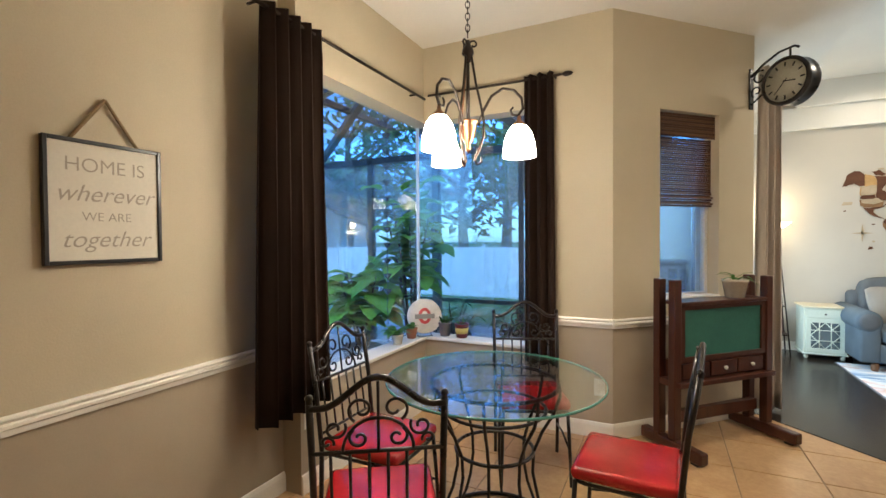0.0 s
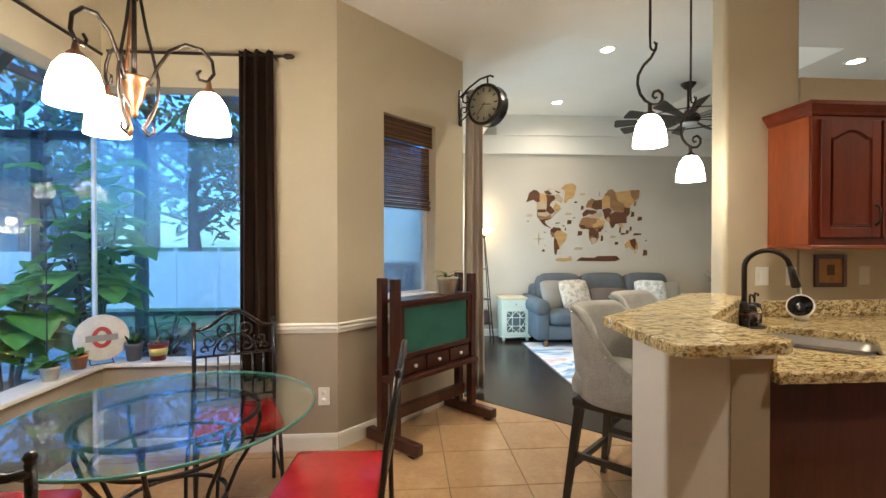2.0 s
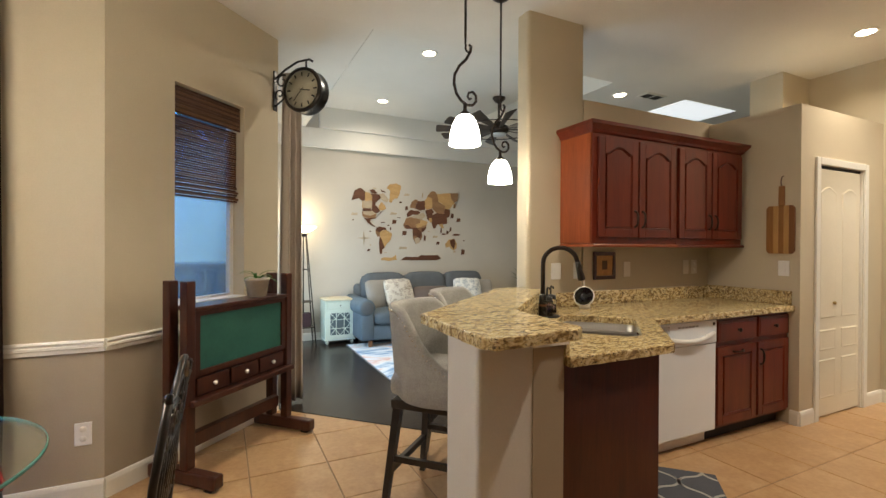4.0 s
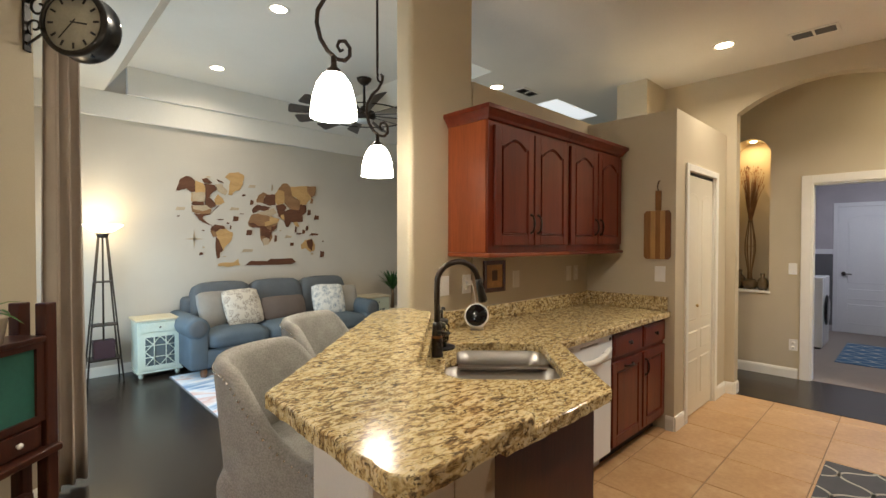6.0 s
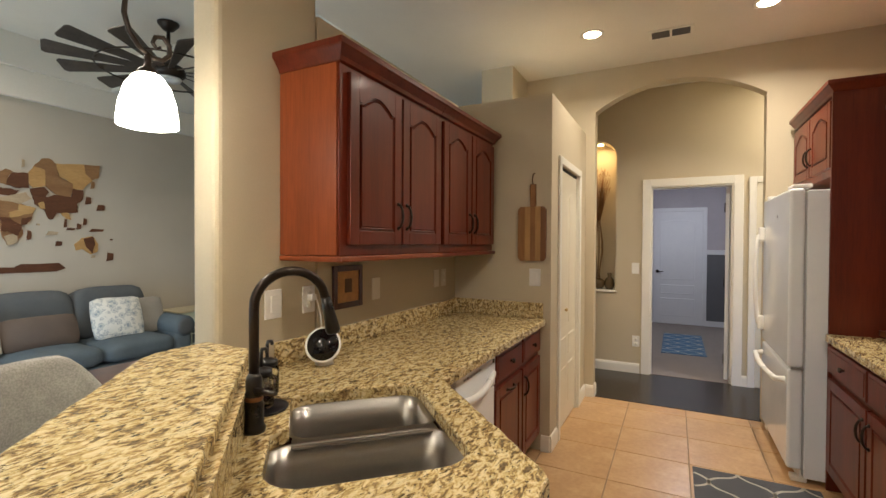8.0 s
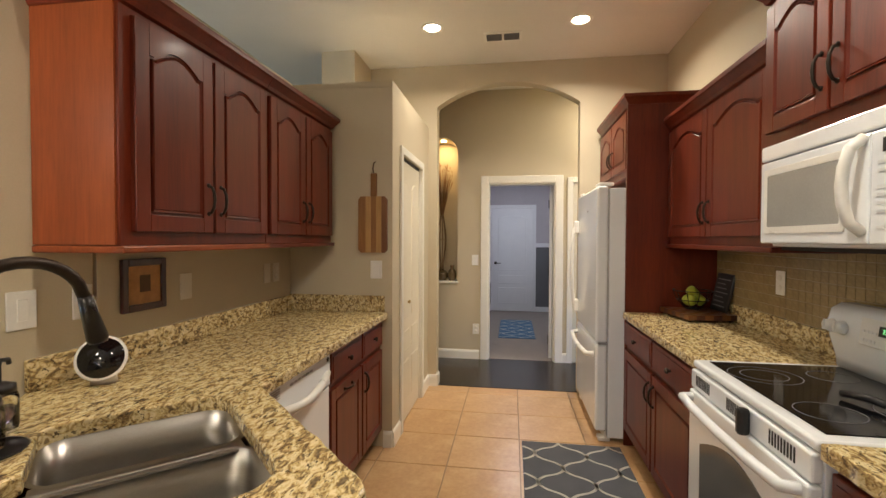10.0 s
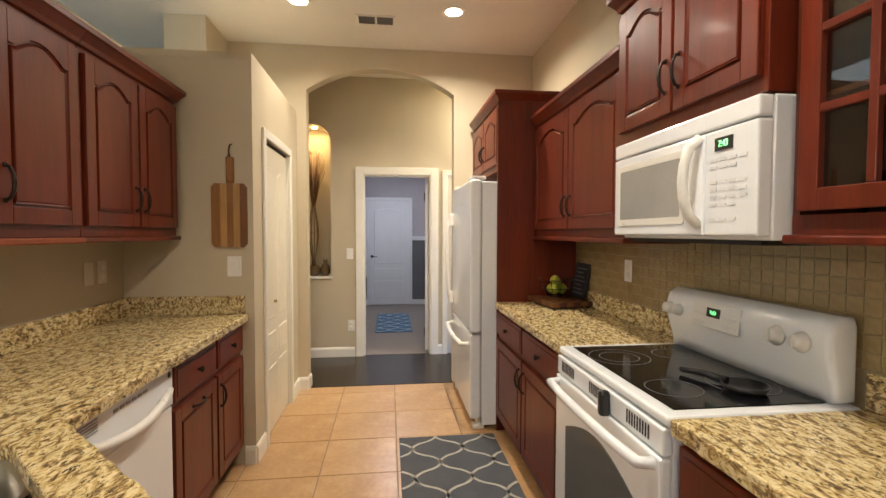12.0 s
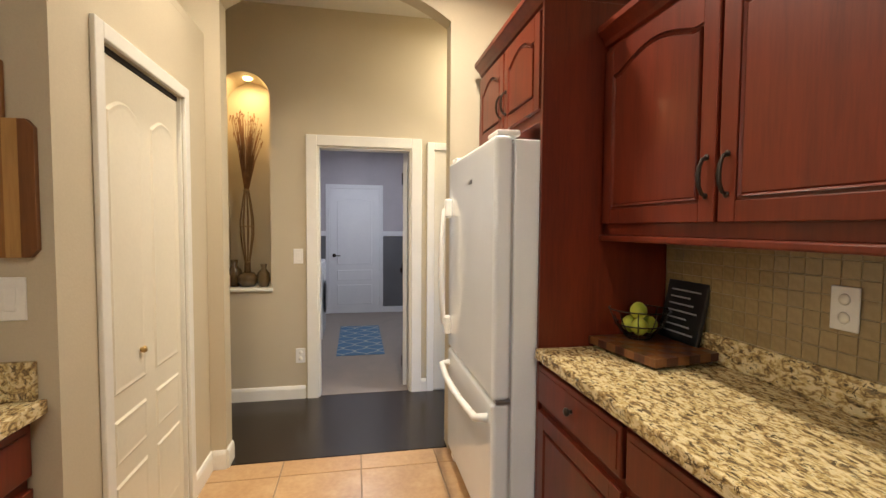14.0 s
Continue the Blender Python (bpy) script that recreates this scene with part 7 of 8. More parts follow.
    for z, k in ((0.20, 0.226), (0.27, 0.219)):
        if z < 0.25:
            for sy in (-1, 1):
                part("footrest", B(-k, k, sy * (k - 0.006) - 0.011, sy * (k - 0.006) + 0.011, z, z + 0.035), ESPRESSO, st)
        else:
            for sx in (-1, 1):
                part("side_rail", B(sx * k - 0.011, sx * k + 0.011, -k, k, z, z + 0.03), ESPRESSO, st)
    return st


s1 = bar_stool((1.70, 2.935, 0), -137)
copy_thing(s1, pose(2.165, 3.455, 0.0035, 0, 0, -140))

# ceiling fan
fn = thing("ceiling_fan", "dark bronze windmill ceiling fan with ring and light", "ceiling fan", (3.92, 5.87, 0))
fn.scale = (1.16, 1.16, 1)
BLADE = wood("weathered_blade", (0.045, 0.036, 0.030), (0.09, 0.075, 0.062), 0.5, (1, 1, 1), 10, 0.0)
part("canopy", lathe(bmesh.new(), [(0, H + 0.30), (0.075, H + 0.30), (0.07, H + 0.28), (0.035, H + 0.235), (0.015, H + 0.225), (0, H + 0.225)], (0, 0, 0), 24), BRONZE, fn, smooth=True)
part("downrod", tube(bmesh.new(), [(0, 0, H + 0.23), (0, 0, 3)], 0.013, 10), BRONZE, fn)
part("motor", lathe(bmesh.new(), [(0, 3.01), (0.03, 3.01), (0.045, 2.98), (0.10, 2.95), (0.115, 2.92), (0.115, 2.88), (0.09, 2.855), (0, 2.85)], (0, 0, 0), 28), BRONZE, fn, smooth=True)
part("light_lens", lathe(bmesh.new(), [(0, 2.82), (0.08, 2.83), (0.09, 2.8495), (0, 2.8495)], (0, 0, 0), 24), plain("frosted_lens", (0.75, 0.78, 0.80), 0.3), fn, "frosted unlit lens", True)
part("ring", tube(bmesh.new(), [(0.45 * math.cos(a * math.tau / 48), 0.45 * math.sin(a * math.tau / 48), 2.9) for a in range(48)], 0.007, 6, True), BRONZE, fn)
for k in range(12):
    bm = bmesh.new()
    prism(bm, [(0.11, -0.022), (0.45, -0.045), (0.70, -0.066), (0.72, -0.050), (0.72, 0.050), (0.70, 0.066), (0.45, 0.045), (0.11, 0.022)], -0.003, 0.003)
    part("blade", bm, BLADE, fn, m=Matrix.Translation((0, 0, 2.91)) @ pose(0, 0, 0, 0, 0, k * 30 + 7) @ pose(0, 0, 0, 24))

# plant near the far wall
pl = pot_plant("potted_plant", "spiky palm-like plant in a pale pot by the wall", (5.27, 7.1, 0.0035), 0.17, 0.42, CERAMIC, 0, 0.1, 0.01, 1, 9)
part("trunk", tube(bmesh.new(), [(0, 0, 0.40), (0.01, 0, 0.62), (0, 0.01, 0.72)], [0.03, 0.025, 0.02], 10), wood("palm_trunk", (0.08, 0.05, 0.03), (0.18, 0.12, 0.07)), pl)
rnd = random.Random(12)
bm = bmesh.new()
for i in range(60):
    a = rnd.uniform(0, math.tau)
    leaf_mesh(bm, Vector((0, 0, 0.66 + rnd.uniform(0, 0.08))), Vector((math.cos(a), math.sin(a), rnd.uniform(0.5, 2.8))), Vector((0, 0, 1)), rnd.uniform(0.28, 0.45), 0.016, 0.25)
part("fronds", bm, LEAF_DARK, pl)

# ceiling vents
GRILLE = plain("grey_grille", (0.10, 0.10, 0.10), 0.5)


def ceiling_vent(x, y, z, w, d, rz=0):
    e = thing("ceiling_vent", "white ceiling air vent with dark slats", "vent", (x, y, z), rz, "ceiling vents")
    bm = bmesh.new()
    for a, b, c, dd in ((-w / 2 - 0.02, w / 2 + 0.02, -d / 2 - 0.02, -d / 2), (-w / 2 - 0.02, w / 2 + 0.02, d / 2, d / 2 + 0.02), (-w / 2 - 0.02, -w / 2, -d / 2, d / 2), (w / 2, w / 2 + 0.02, -d / 2, d / 2), (-0.008, 0.008, -d / 2, d / 2)):
        box(bm, a, b, c, dd, -0.010, -0.0005)
    part("surround", bm, WHITE, e)
    part("backing", B(-w / 2, w / 2, -d / 2, d / 2, -0.0025, -0.0006), DARKGAP, e)
    for i in range(6):
        y_ = -d / 2 + d * (i + 0.5) / 6
        for s in (-1, 1):
            part("slat", B(min(s * 0.008, s * w / 2), max(s * 0.008, s * w / 2), -0.008, 0.008, -0.001, 0.001), GRILLE, e, m=Matrix.Translation((0, y_, -0.006)) @ pose(0, 0, 0, 35))
    return e


ceiling_vent(5.32, 1.97, H, 0.26, 0.12, 90)
ceiling_vent(4.90, 4.29, H, 0.26, 0.12, 0)

# glowing panel added for the bright patch of the entry ceiling; no lamp
glow_patch = thing("skylight", "glowing white panel added for the bright patch of the entry ceiling", "skylight", (5.80, 4.62, H))
part("diffuser", B(-0.46, 0.46, -0.42, 0.50, -0.006, -0.0006), glowing("bright_patch_glow", (0.90, 0.96, 1.0), 0.75), glow_patch)

# ---------------------------------------------------------------- doors, hall, laundry
def casing(name, x, y0, y1, ztop, label, axis="x", w=0.065, t=0.018, side=-1):
    """Door trim on a wall face: axis x means the wall faces along x."""
    bm = bmesh.new()
    for a, b, c, d in ((y0 - w, y0, 0, ztop + w), (y1, y1 + w, 0, ztop + w), (y0, y1, ztop, ztop + w)):
        if axis == "x":
            box(bm, x - t, x - 0.0005, a, b, c, d, bevel=0.004)
        else:
            box(bm, a, b, x - t, x - 0.0005, c, d, bevel=0.004)
    return structure(name, bm, WHITE, label, "door frame")


casing("trim_pantry", 2.675, PX0, PX1, PTOP, "cream painted pantry door casing", "y", 0.055)
bm = bmesh.new()
box(bm, PX0, PX0 + 0.014, 2.6755, 2.7745, 0, PTOP)
box(bm, PX1 - 0.014, PX1, 2.6755, 2.7745, 0, PTOP)
structure("trim_pantry_jamb", bm, WHITE, "cream painted pantry door jamb", "door frame")


def interior_door(w, h, t=0.035, arch=True, cols=1):
    """A moulded panel door; faces -y, hinge edge at x 0."""
    bm = B(0, w, 0, t, 0, h, bevel=0.002, seg=1)
    XZ = Matrix(((1, 0, 0, 0), (0, 0, -1, 0), (0, 1, 0, 0), (0, 0, 0, 1)))
    cw = w / cols
    for c in range(cols):
        x0, x1 = c * cw + cw * 0.16, (c + 1) * cw - cw * 0.16
        for z0, z1, top in ((h * 0.075, h * 0.20 if arch == 2 else h * 0.225, False), (h * 0.27, h * 0.345, False), (h * 0.40, h * 0.925, True)):
            n = 10
            lip = [(x0, z0), (x1, z0)]
            if top:
                lip += [(x1 + (x0 - x1) * i / n, z1 - 0.045 + 0.045 * math.sin(math.pi * i / n)) for i in range(n + 1)]
            else:
                lip += [(x1, z1), (x0, z1)]
            for y_, flip in ((0.0, 1), (t, -1)):
                ring = []
                for grow, dep in ((0.010, -0.001), (0.0, 0.006), (-0.012, 0.004)):
                    cx, cz = (x0 + x1) / 2, (z0 + z1) / 2
                    ring.append([bm.verts.new((px_ + (grow if px_ > cx else -grow), y_ - flip * dep, pz_ + (grow if pz_ > cz else -grow))) for px_, pz_ in lip])
                for a, b in zip(ring, ring[1:]):
                    for k in range(len(a)):
                        bm.faces.new((a[k], a[(k + 1) % len(a)], b[(k + 1) % len(b)], b[k]))
                bm.faces.new(ring[-1])
    return bm


CREAMDOOR = surface("cream_door_paint", (0.74, 0.68, 0.54), (0.71, 0.65, 0.51), 0.35, scale=4, fine=60, bump=0.05, spread=0.05)
GREYDOOR = surface("cool_white_door_paint", (0.70, 0.70, 0.72), (0.67, 0.67, 0.70), 0.4, scale=4, fine=60, bump=0.05, spread=0.05)
pd = structure("door_1", interior_door(PX1 - PX0 - 0.034, 1.975, 0.03, True, 2), CREAMDOOR, "closed cream bifold pantry door with moulded panels", "door")
pd.matrix_basis = pose(PX0 + 0.017, 2.692, 0.012)
part("pull_knob", lathe(bmesh.new(), [(0, 0.026), (0.010, 0.025), (0.015, 0.018), (0.010, 0.010), (0.007, 0.0), (0, 0)], (0, 0, 0), 14, pose(0.32 - 0.07, 0, 0.90, 90)), plain("aged_brass", (0.52, 0.36, 0.14), 0.3, 0.9), pd, "small brass knob")
structure("trim_pantry_track", B(PX0 + 0.015, PX1 - 0.015, 2.69, 2.735, 1.99, PTOP - 0.001), DARKGAP, "dark bifold door track", "door track")

casing("trim_hall_door", HX, DY0, DY1, DTOP, "cream painted door casing to the laundry room", "x", 0.085)
bm = bmesh.new()
box(bm, HX + 0.0005, HX + 0.1195, DY0, DY0 + 0.016, 0.007, DTOP)
box(bm, HX + 0.0005, HX + 0.1195, DY1 - 0.016, DY1, 0.007, DTOP)
box(bm, HX + 0.0005, HX + 0.1195, DY0 + 0.016, DY1 - 0.016, DTOP - 0.016, DTOP)
structure("trim_hall_jamb", bm, WHITE, "cream painted door jamb", "door frame")
ld = structure("door_2", interior_door(0.72, 2.02), GREYDOOR, "open white panel door into the laundry room", "door")
ld.matrix_basis = pose(HX + 0.135, DY0 + 0.020, 0.014, 0, 0, -8)
for z in (0.22, 1.02, 1.80):
    part("hinge", B(-0.014, 0.004, 0.036, 0.046, z - 0.05, z + 0.05), BRONZE, ld, "dark bronze hinge")
part("door_knob", lathe(bmesh.new(), [(0, 0.055), (0.022, 0.052), (0.027, 0.038), (0.018, 0.024), (0.010, 0.018), (0.012, 0.006), (0.026, 0.0), (0, 0)], (0, 0, 0), 16, pose(0.66, 0.035, 0.95, -90)), BRONZE, ld)
casing("trim_hall_door_b", HX, 0.45, 1.21, DTOP, "cream painted casing of a second hall door", "x", 0.06)
d3 = structure("door_3", interior_door(0.755, 2.03), CREAMDOOR, "closed cream panel door in the hall", "door")
d3.matrix_basis = pose(HX - 0.001, 1.208, 0.014, 0, 0, -90) @ pose(0, -0.004, 0)
# far door of the laundry
fd = structure("door_4", interior_door(0.78, 1.99), GREYDOOR, "closed white arched-panel door at the laundry's far wall", "door")
fd.matrix_basis = pose(10.509, 2.271, 0.012, 0, 0, -90)
part("lever_handle", tube(lathe(bmesh.new(), [(0, 0), (0.03, 0), (0.028, 0.01), (0.012, 0.014), (0.010, 0.045), (0, 0.045)], (0, 0, 0), 14, pose(0.07, 0, 0.93, 90)), [(0.07, -0.042, 0.93), (0.12, -0.045, 0.928), (0.17, -0.043, 0.925)], 0.008, 8), BRONZE, fd, "dark bronze lever handle")
bm = bmesh.new()
for a, b, c, d in ((1.43, 1.489, 0, 2.07), (2.273, 2.332, 0, 2.07), (1.489, 2.273, 2.008, 2.07)):
    box(bm, 10.525, 10.549, a, b, c, d, bevel=0.004)
structure("trim_laundry_door", bm, GREYDOOR, "white door casing in the laundry room", "door frame")
# laundry: dado rail, darker lower wall, rug, machine
GREYLOW = surface("slate_grey_paint", (0.13, 0.13, 0.14), None, 0.6, scale=2, fine=140)
for nm, b in (("wall_laundry_dado_a", (10.540, 10.5495, 0.97, 1.429, 0.10, 1.25)), ("wall_laundry_dado_b", (10.540, 10.5495, 2.333, 2.75, 0.10, 1.25)), ("wall_laundry_dado_c", (7.95, 10.539, 0.9702, 0.978, 0.10, 1.25))):
    structure(nm, B(*b), GREYLOW, "slate grey lower laundry wall", "wall")
for b in ((10.52, 10.5395, 0.98, 1.428, 1.25, 1.33), (10.52, 10.5395, 2.334, 2.75, 1.25, 1.33), (8.0, 10.519, 0.9705, 0.99, 1.25, 1.33)):
    structure("trim_dado", B(*b, bevel=0.004), GREYDOOR, "white dado rail", "trim")
for b in ((10.525, 10.5395, 0.98, 1.428, 0.0065, 0.10), (8.0, 10.52, 0.9785, 0.99, 0.0065, 0.10)):
    structure("baseboard", B(*b), GREYDOOR, "white laundry baseboard", "baseboard")
wm = thing("washing_machine", "white front-loading washer beside the laundry wall", "washing machine", (8.75, 2.26, 0.0065), 0)
part("body", B(0, 0.66, 0.0, 0.48, 0.02, 0.96, bevel=0.01), APPL, wm)
part("porthole", lathe(bmesh.new(), [(0, 0.03), (0.16, 0.03), (0.20, 0.02), (0.21, 0.0), (0, 0)], (0, 0, 0), 28, pose(0.33, 0, 0.50, 90)), BLACKGLASS, wm, "dark round glass door")
part("foot_base", B(0.02, 0.64, 0.02, 0.47, 0.0, 0.0198), BLACK, wm)
lamp = bpy.data.lights.new("laundry_lamp", "AREA")
lamp.shape, lamp.size, lamp.energy, lamp.color = "DISK", 0.35, 24, (0.86, 0.90, 1.0)
new("laundry_lamp", lamp).matrix_world = pose(9.0, 1.75, 2.66)
cl = thing("ceiling_light", "round white flush ceiling light in the laundry", "ceiling light", (9.0, 1.75, 2.70))
part("diffuser", lathe(bmesh.new(), [(0, -0.03), (0.15, -0.028), (0.18, -0.015), (0.18, 0), (0, 0)], (0, 0, 0), 24), glowing("cool_diffuser", (0.85, 0.9, 1.0), 4), cl)
# hall lamps: the niche lamp and the hall ceiling light
nl = thing("niche_light", "small warm puck light at the niche top", "niche light", (HX + 0.15, (NY0 + NY1) / 2, NAP - 0.004))
part("puck", lathe(bmesh.new(), [(0, -0.012), (0.03, -0.012), (0.034, 0), (0, 0)], (0, 0, 0), 18), glowing("warm_puck", (1.0, 0.68, 0.30), 20), nl)
downlight("niche_lamp", HX + 0.12, (NY0 + NY1) / 2, NAP - 0.022, 3.2, 0.09, (1.0, 0.68, 0.32), 175)
hl = thing("ceiling_light", "round flush ceiling light in the hall", "ceiling light", (6.5, 0.55, 3.12))
part("diffuser", lathe(bmesh.new(), [(0, -0.05), (0.13, -0.045), (0.16, -0.02), (0.16, 0), (0, 0)], (0, 0, 0), 24), glowing("hall_diffuser", (1.0, 0.88, 0.68), 8), hl)
downlight("hall_lamp", 6.5, 0.55, 3.06, 34, 0.3, (1.0, 0.88, 0.68), 175)

# niche ornaments
BAMB = wood("bamboo_vase", (0.10, 0.055, 0.02), (0.24, 0.14, 0.055), 0.35, (1, 1, 0.2), 22)
GLAZE = surface("olive_brown_glaze", (0.12, 0.075, 0.03), (0.07, 0.045, 0.02), 0.15, scale=10, coat=0.6)
NSZ = NZ0 + 0.0225
NC = (NY0 + NY1) / 2
va = thing("reed_vase", "tall open-weave bamboo vase with dried reeds in niche", "vase", (HX + 0.13, NC + 0.015, NSZ))
part("foot_bowl", lathe(bmesh.new(), [(0, 0), (0.055, 0), (0.08, 0.04), (0.08, 0.085), (0.05, 0.115), (0.03, 0.12), (0, 0.12)], (0, 0, 0), 24), GLAZE, va, smooth=True)
for k in range(9):
    c, s = math.cos(k * math.tau / 9), math.sin(k * math.tau / 9)
    prof = [(0.022, 0.12), (0.018, 0.20), (0.030, 0.28), (0.050, 0.42), (0.050, 0.54), (0.032, 0.68), (0.016, 0.78)]
    part("rib", tube(bmesh.new(), [(r * c, r * s, z) for r, z in prof], 0.0055, 6), BAMB, va)
for z, r in ((0.20, 0.022), (0.49, 0.054), (0.78, 0.022)):
    part("binding", tube(bmesh.new(), [(r * math.cos(a * math.tau / 20), r * math.sin(a * math.tau / 20), z) for a in range(20)], 0.006, 6, True), ROPE, va)
rnd = random.Random(3)
bm = bmesh.new()
for i in range(70):
    a, k = rnd.uniform(0, math.tau), rnd.uniform(0.25, 1)
    r0 = 0.010
    top = Vector((0.09 * k * math.cos(a), 0.135 * k * math.sin(a), 1.0 + rnd.uniform(0.15, 0.40)))
    tube(bm, [(r0 * math.cos(a), r0 * math.sin(a), 0.76), (top * 0.55 + Vector((0, 0, 0.38)))[:], top[:]], [0.0035, 0.003, 0.0015], 4)
    tube(bm, [top[:], (top + Vector((rnd.uniform(-0.012, 0.012), rnd.uniform(-0.015, 0.015), rnd.uniform(-0.05, 0.03))))[:]], [0.006, 0.002], 4)
t_ = part("dried_reeds", bm, surface("dried_reed", (0.30, 0.15, 0.06), (0.18, 0.08, 0.035), 0.8, scale=20), va, "russet dried reeds")
t_["kind"] = "stuff"
for x, y, s in ((0.17, 0.125, 1.0), (0.10, -0.115, 0.86)):
    solid("vase", lathe(bmesh.new(), [(0, 0), (0.045 * s, 0), (0.062 * s, 0.06 * s), (0.055 * s, 0.13 * s), (0.022 * s, 0.17 * s), (0.030 * s, 0.215 * s), (0.024 * s, 0.215 * s), (0, 0.18 * s)], (HX + x, NC + y, NSZ), 22), GLAZE, "small brown glazed vase in the lit niche", "vase", "vases in the niche", True)
solid("candle_box", B(HX + 0.03, HX + 0.09, NC + 0.135, NC + 0.19, NSZ, NSZ + 0.10, bevel=0.004), surface("red_brown_tin", (0.28, 0.08, 0.04), None, 0.5), "small red-brown tin in the niche", "tin")

# plates and small kitchen things
wall_plate((HX - 0.0005, 2.31, 1.161), -90, "switch", 0.075)
wall_plate((HX - 0.0005, 2.298, 0.356), -90, "outlet")
wall_plate((4.5645, 2.785, 1.196), -90, "switch", 0.08)
wall_plate((2.825, 3.3995, 1.175), 0, "switch", 0.09)
wall_plate((3.028, 3.3995, 1.175), 0, "outlet")
BEIGEPL = plain("beige_plate", (0.72, 0.67, 0.57), 0.4)
wall_plate((3.545, 3.3995, 1.177), 0, "blank", 0.075, BEIGEPL)
wall_plate((4.255, 3.3995, 1.185), 0, "blank", 0.075, BEIGEPL)
wall_plate((4.365, 3.3995, 1.185), 0, "outlet", 0.075, BEIGEPL)
wall_plate((4.11, 0.560, 1.19), 180, "outlet")
pf = thing("picture_frame", "small dark-framed brown print under the wall cabinet", "picture", (3.296, 3.3995, 1.21))
part("print", B(-0.085, 0.085, -0.010, -0.0005, -0.078, 0.078), surface("amber_print", (0.52, 0.27, 0.09), (0.38, 0.18, 0.06), 0.6, scale=16), pf)
bm = bmesh.new()
for a, b, c, d in ((-0.112, -0.085, -0.107, 0.107), (0.085, 0.112, -0.107, 0.107), (-0.085, 0.085, 0.078, 0.107), (-0.085, 0.085, -0.107, -0.078)):
    box(bm, a, b, -0.018, -0.0005, c, d, bevel=0.003)
part("frame_moulding", bm, EW, pf)
part("figure", B(-0.025, 0.03, -0.0115, -0.0102, -0.03, 0.04), surface("brown_ink", (0.10, 0.05, 0.02), None, 0.6), pf)
# cutting board on the pantry wall
cbd = thing("cutting_board", "striped acacia paddle cutting board hung on the wall", "cutting board", (4.5645, 2.80, 1.31), -90)
STR = [wood("acacia_a", (0.20, 0.085, 0.022), (0.34, 0.16, 0.05), 0.5), wood("acacia_b", (0.34, 0.17, 0.05), (0.50, 0.29, 0.10), 0.5), wood("acacia_c", (0.12, 0.045, 0.013), (0.22, 0.09, 0.03), 0.5)]
for k, (a, b, mi) in enumerate(((-0.106, -0.055, 0), (-0.0548, -0.018, 1), (-0.0178, 0.018, 0), (0.0182, 0.055, 1), (0.0552, 0.093, 2))):
    top = 0.375
    bm = bmesh.new()
    sa, sb_ = 0.018 * (k == 0), 0.018 * (k == 4)
    prism(bm, [(a + sa, 0.0), (b - sb_, 0.0), (b, sb_ * 1.2), (b, top - sb_ * 1.2), (b - sb_, top), (a + sa, top), (a, top - sa * 1.2), (a, sa * 1.2)] if k in (0, 4) else [(a, 0.0), (b, 0.0), (b, top), (a, top)], 0.001, 0.018, FRONT)
    part("strip", bm, STR[mi], cbd)
bm = B(-0.022, 0.022, -0.018, -0.001, 0.3755, 0.53, bevel=0.006)
part("handle", bm, STR[0], cbd)
part("loop", tube(bmesh.new(), [(0, -0.010, 0.52), (-0.006, -0.012, 0.56), (0.0, -0.010, 0.60), (0.014, -0.010, 0.605)], 0.004, 6), EW, cbd)
# smart display with its cable
ec = thing("smart_display", "white round smart display with black tilted screen on counter", "smart display", (2.945, 3.235, 0.9145), -55)
ec.scale = (1.12, 1.12, 1.18)
TILT_E = pose(0, 0, 0.072, 62)
part("shell", lathe(bmesh.new(), [(0, -0.035), (0.03, -0.034), (0.055, -0.020), (0.064, 0.0), (0.066, 0.006), (0.060, 0.009), (0, 0.009)], (0, 0, 0), 32), PLASTIC, ec, smooth=True, m=TILT_E)
part("screen", lathe(bmesh.new(), [(0, 0.0095), (0.058, 0.0095), (0.058, 0.011), (0, 0.011)], (0, 0, 0), 32), BLACKGLASS, ec, "glossy black round screen", m=TILT_E)
part("stand", lathe(bmesh.new(), [(0, 0), (0.035, 0), (0.032, 0.02), (0.015, 0.035), (0, 0.035)], (0, 0.025, 0), 18), PLASTIC, ec)
solid("charger_cable", tube(bmesh.new(), [(3.028, 3.385, 1.185), (3.04, 3.36, 1.18), (3.045, 3.34, 1.10), (3.02, 3.31, 1.02), (2.97, 3.28, 0.985)], 0.0032, 6), PLASTIC, "white charging cable from outlet to display", "cable", "", True)
solid("charger_plug", B(3.012, 3.045, 3.362, 3.3925, 1.17, 1.198, bevel=0.005), PLASTIC, "white plug in the wall outlet", "plug")
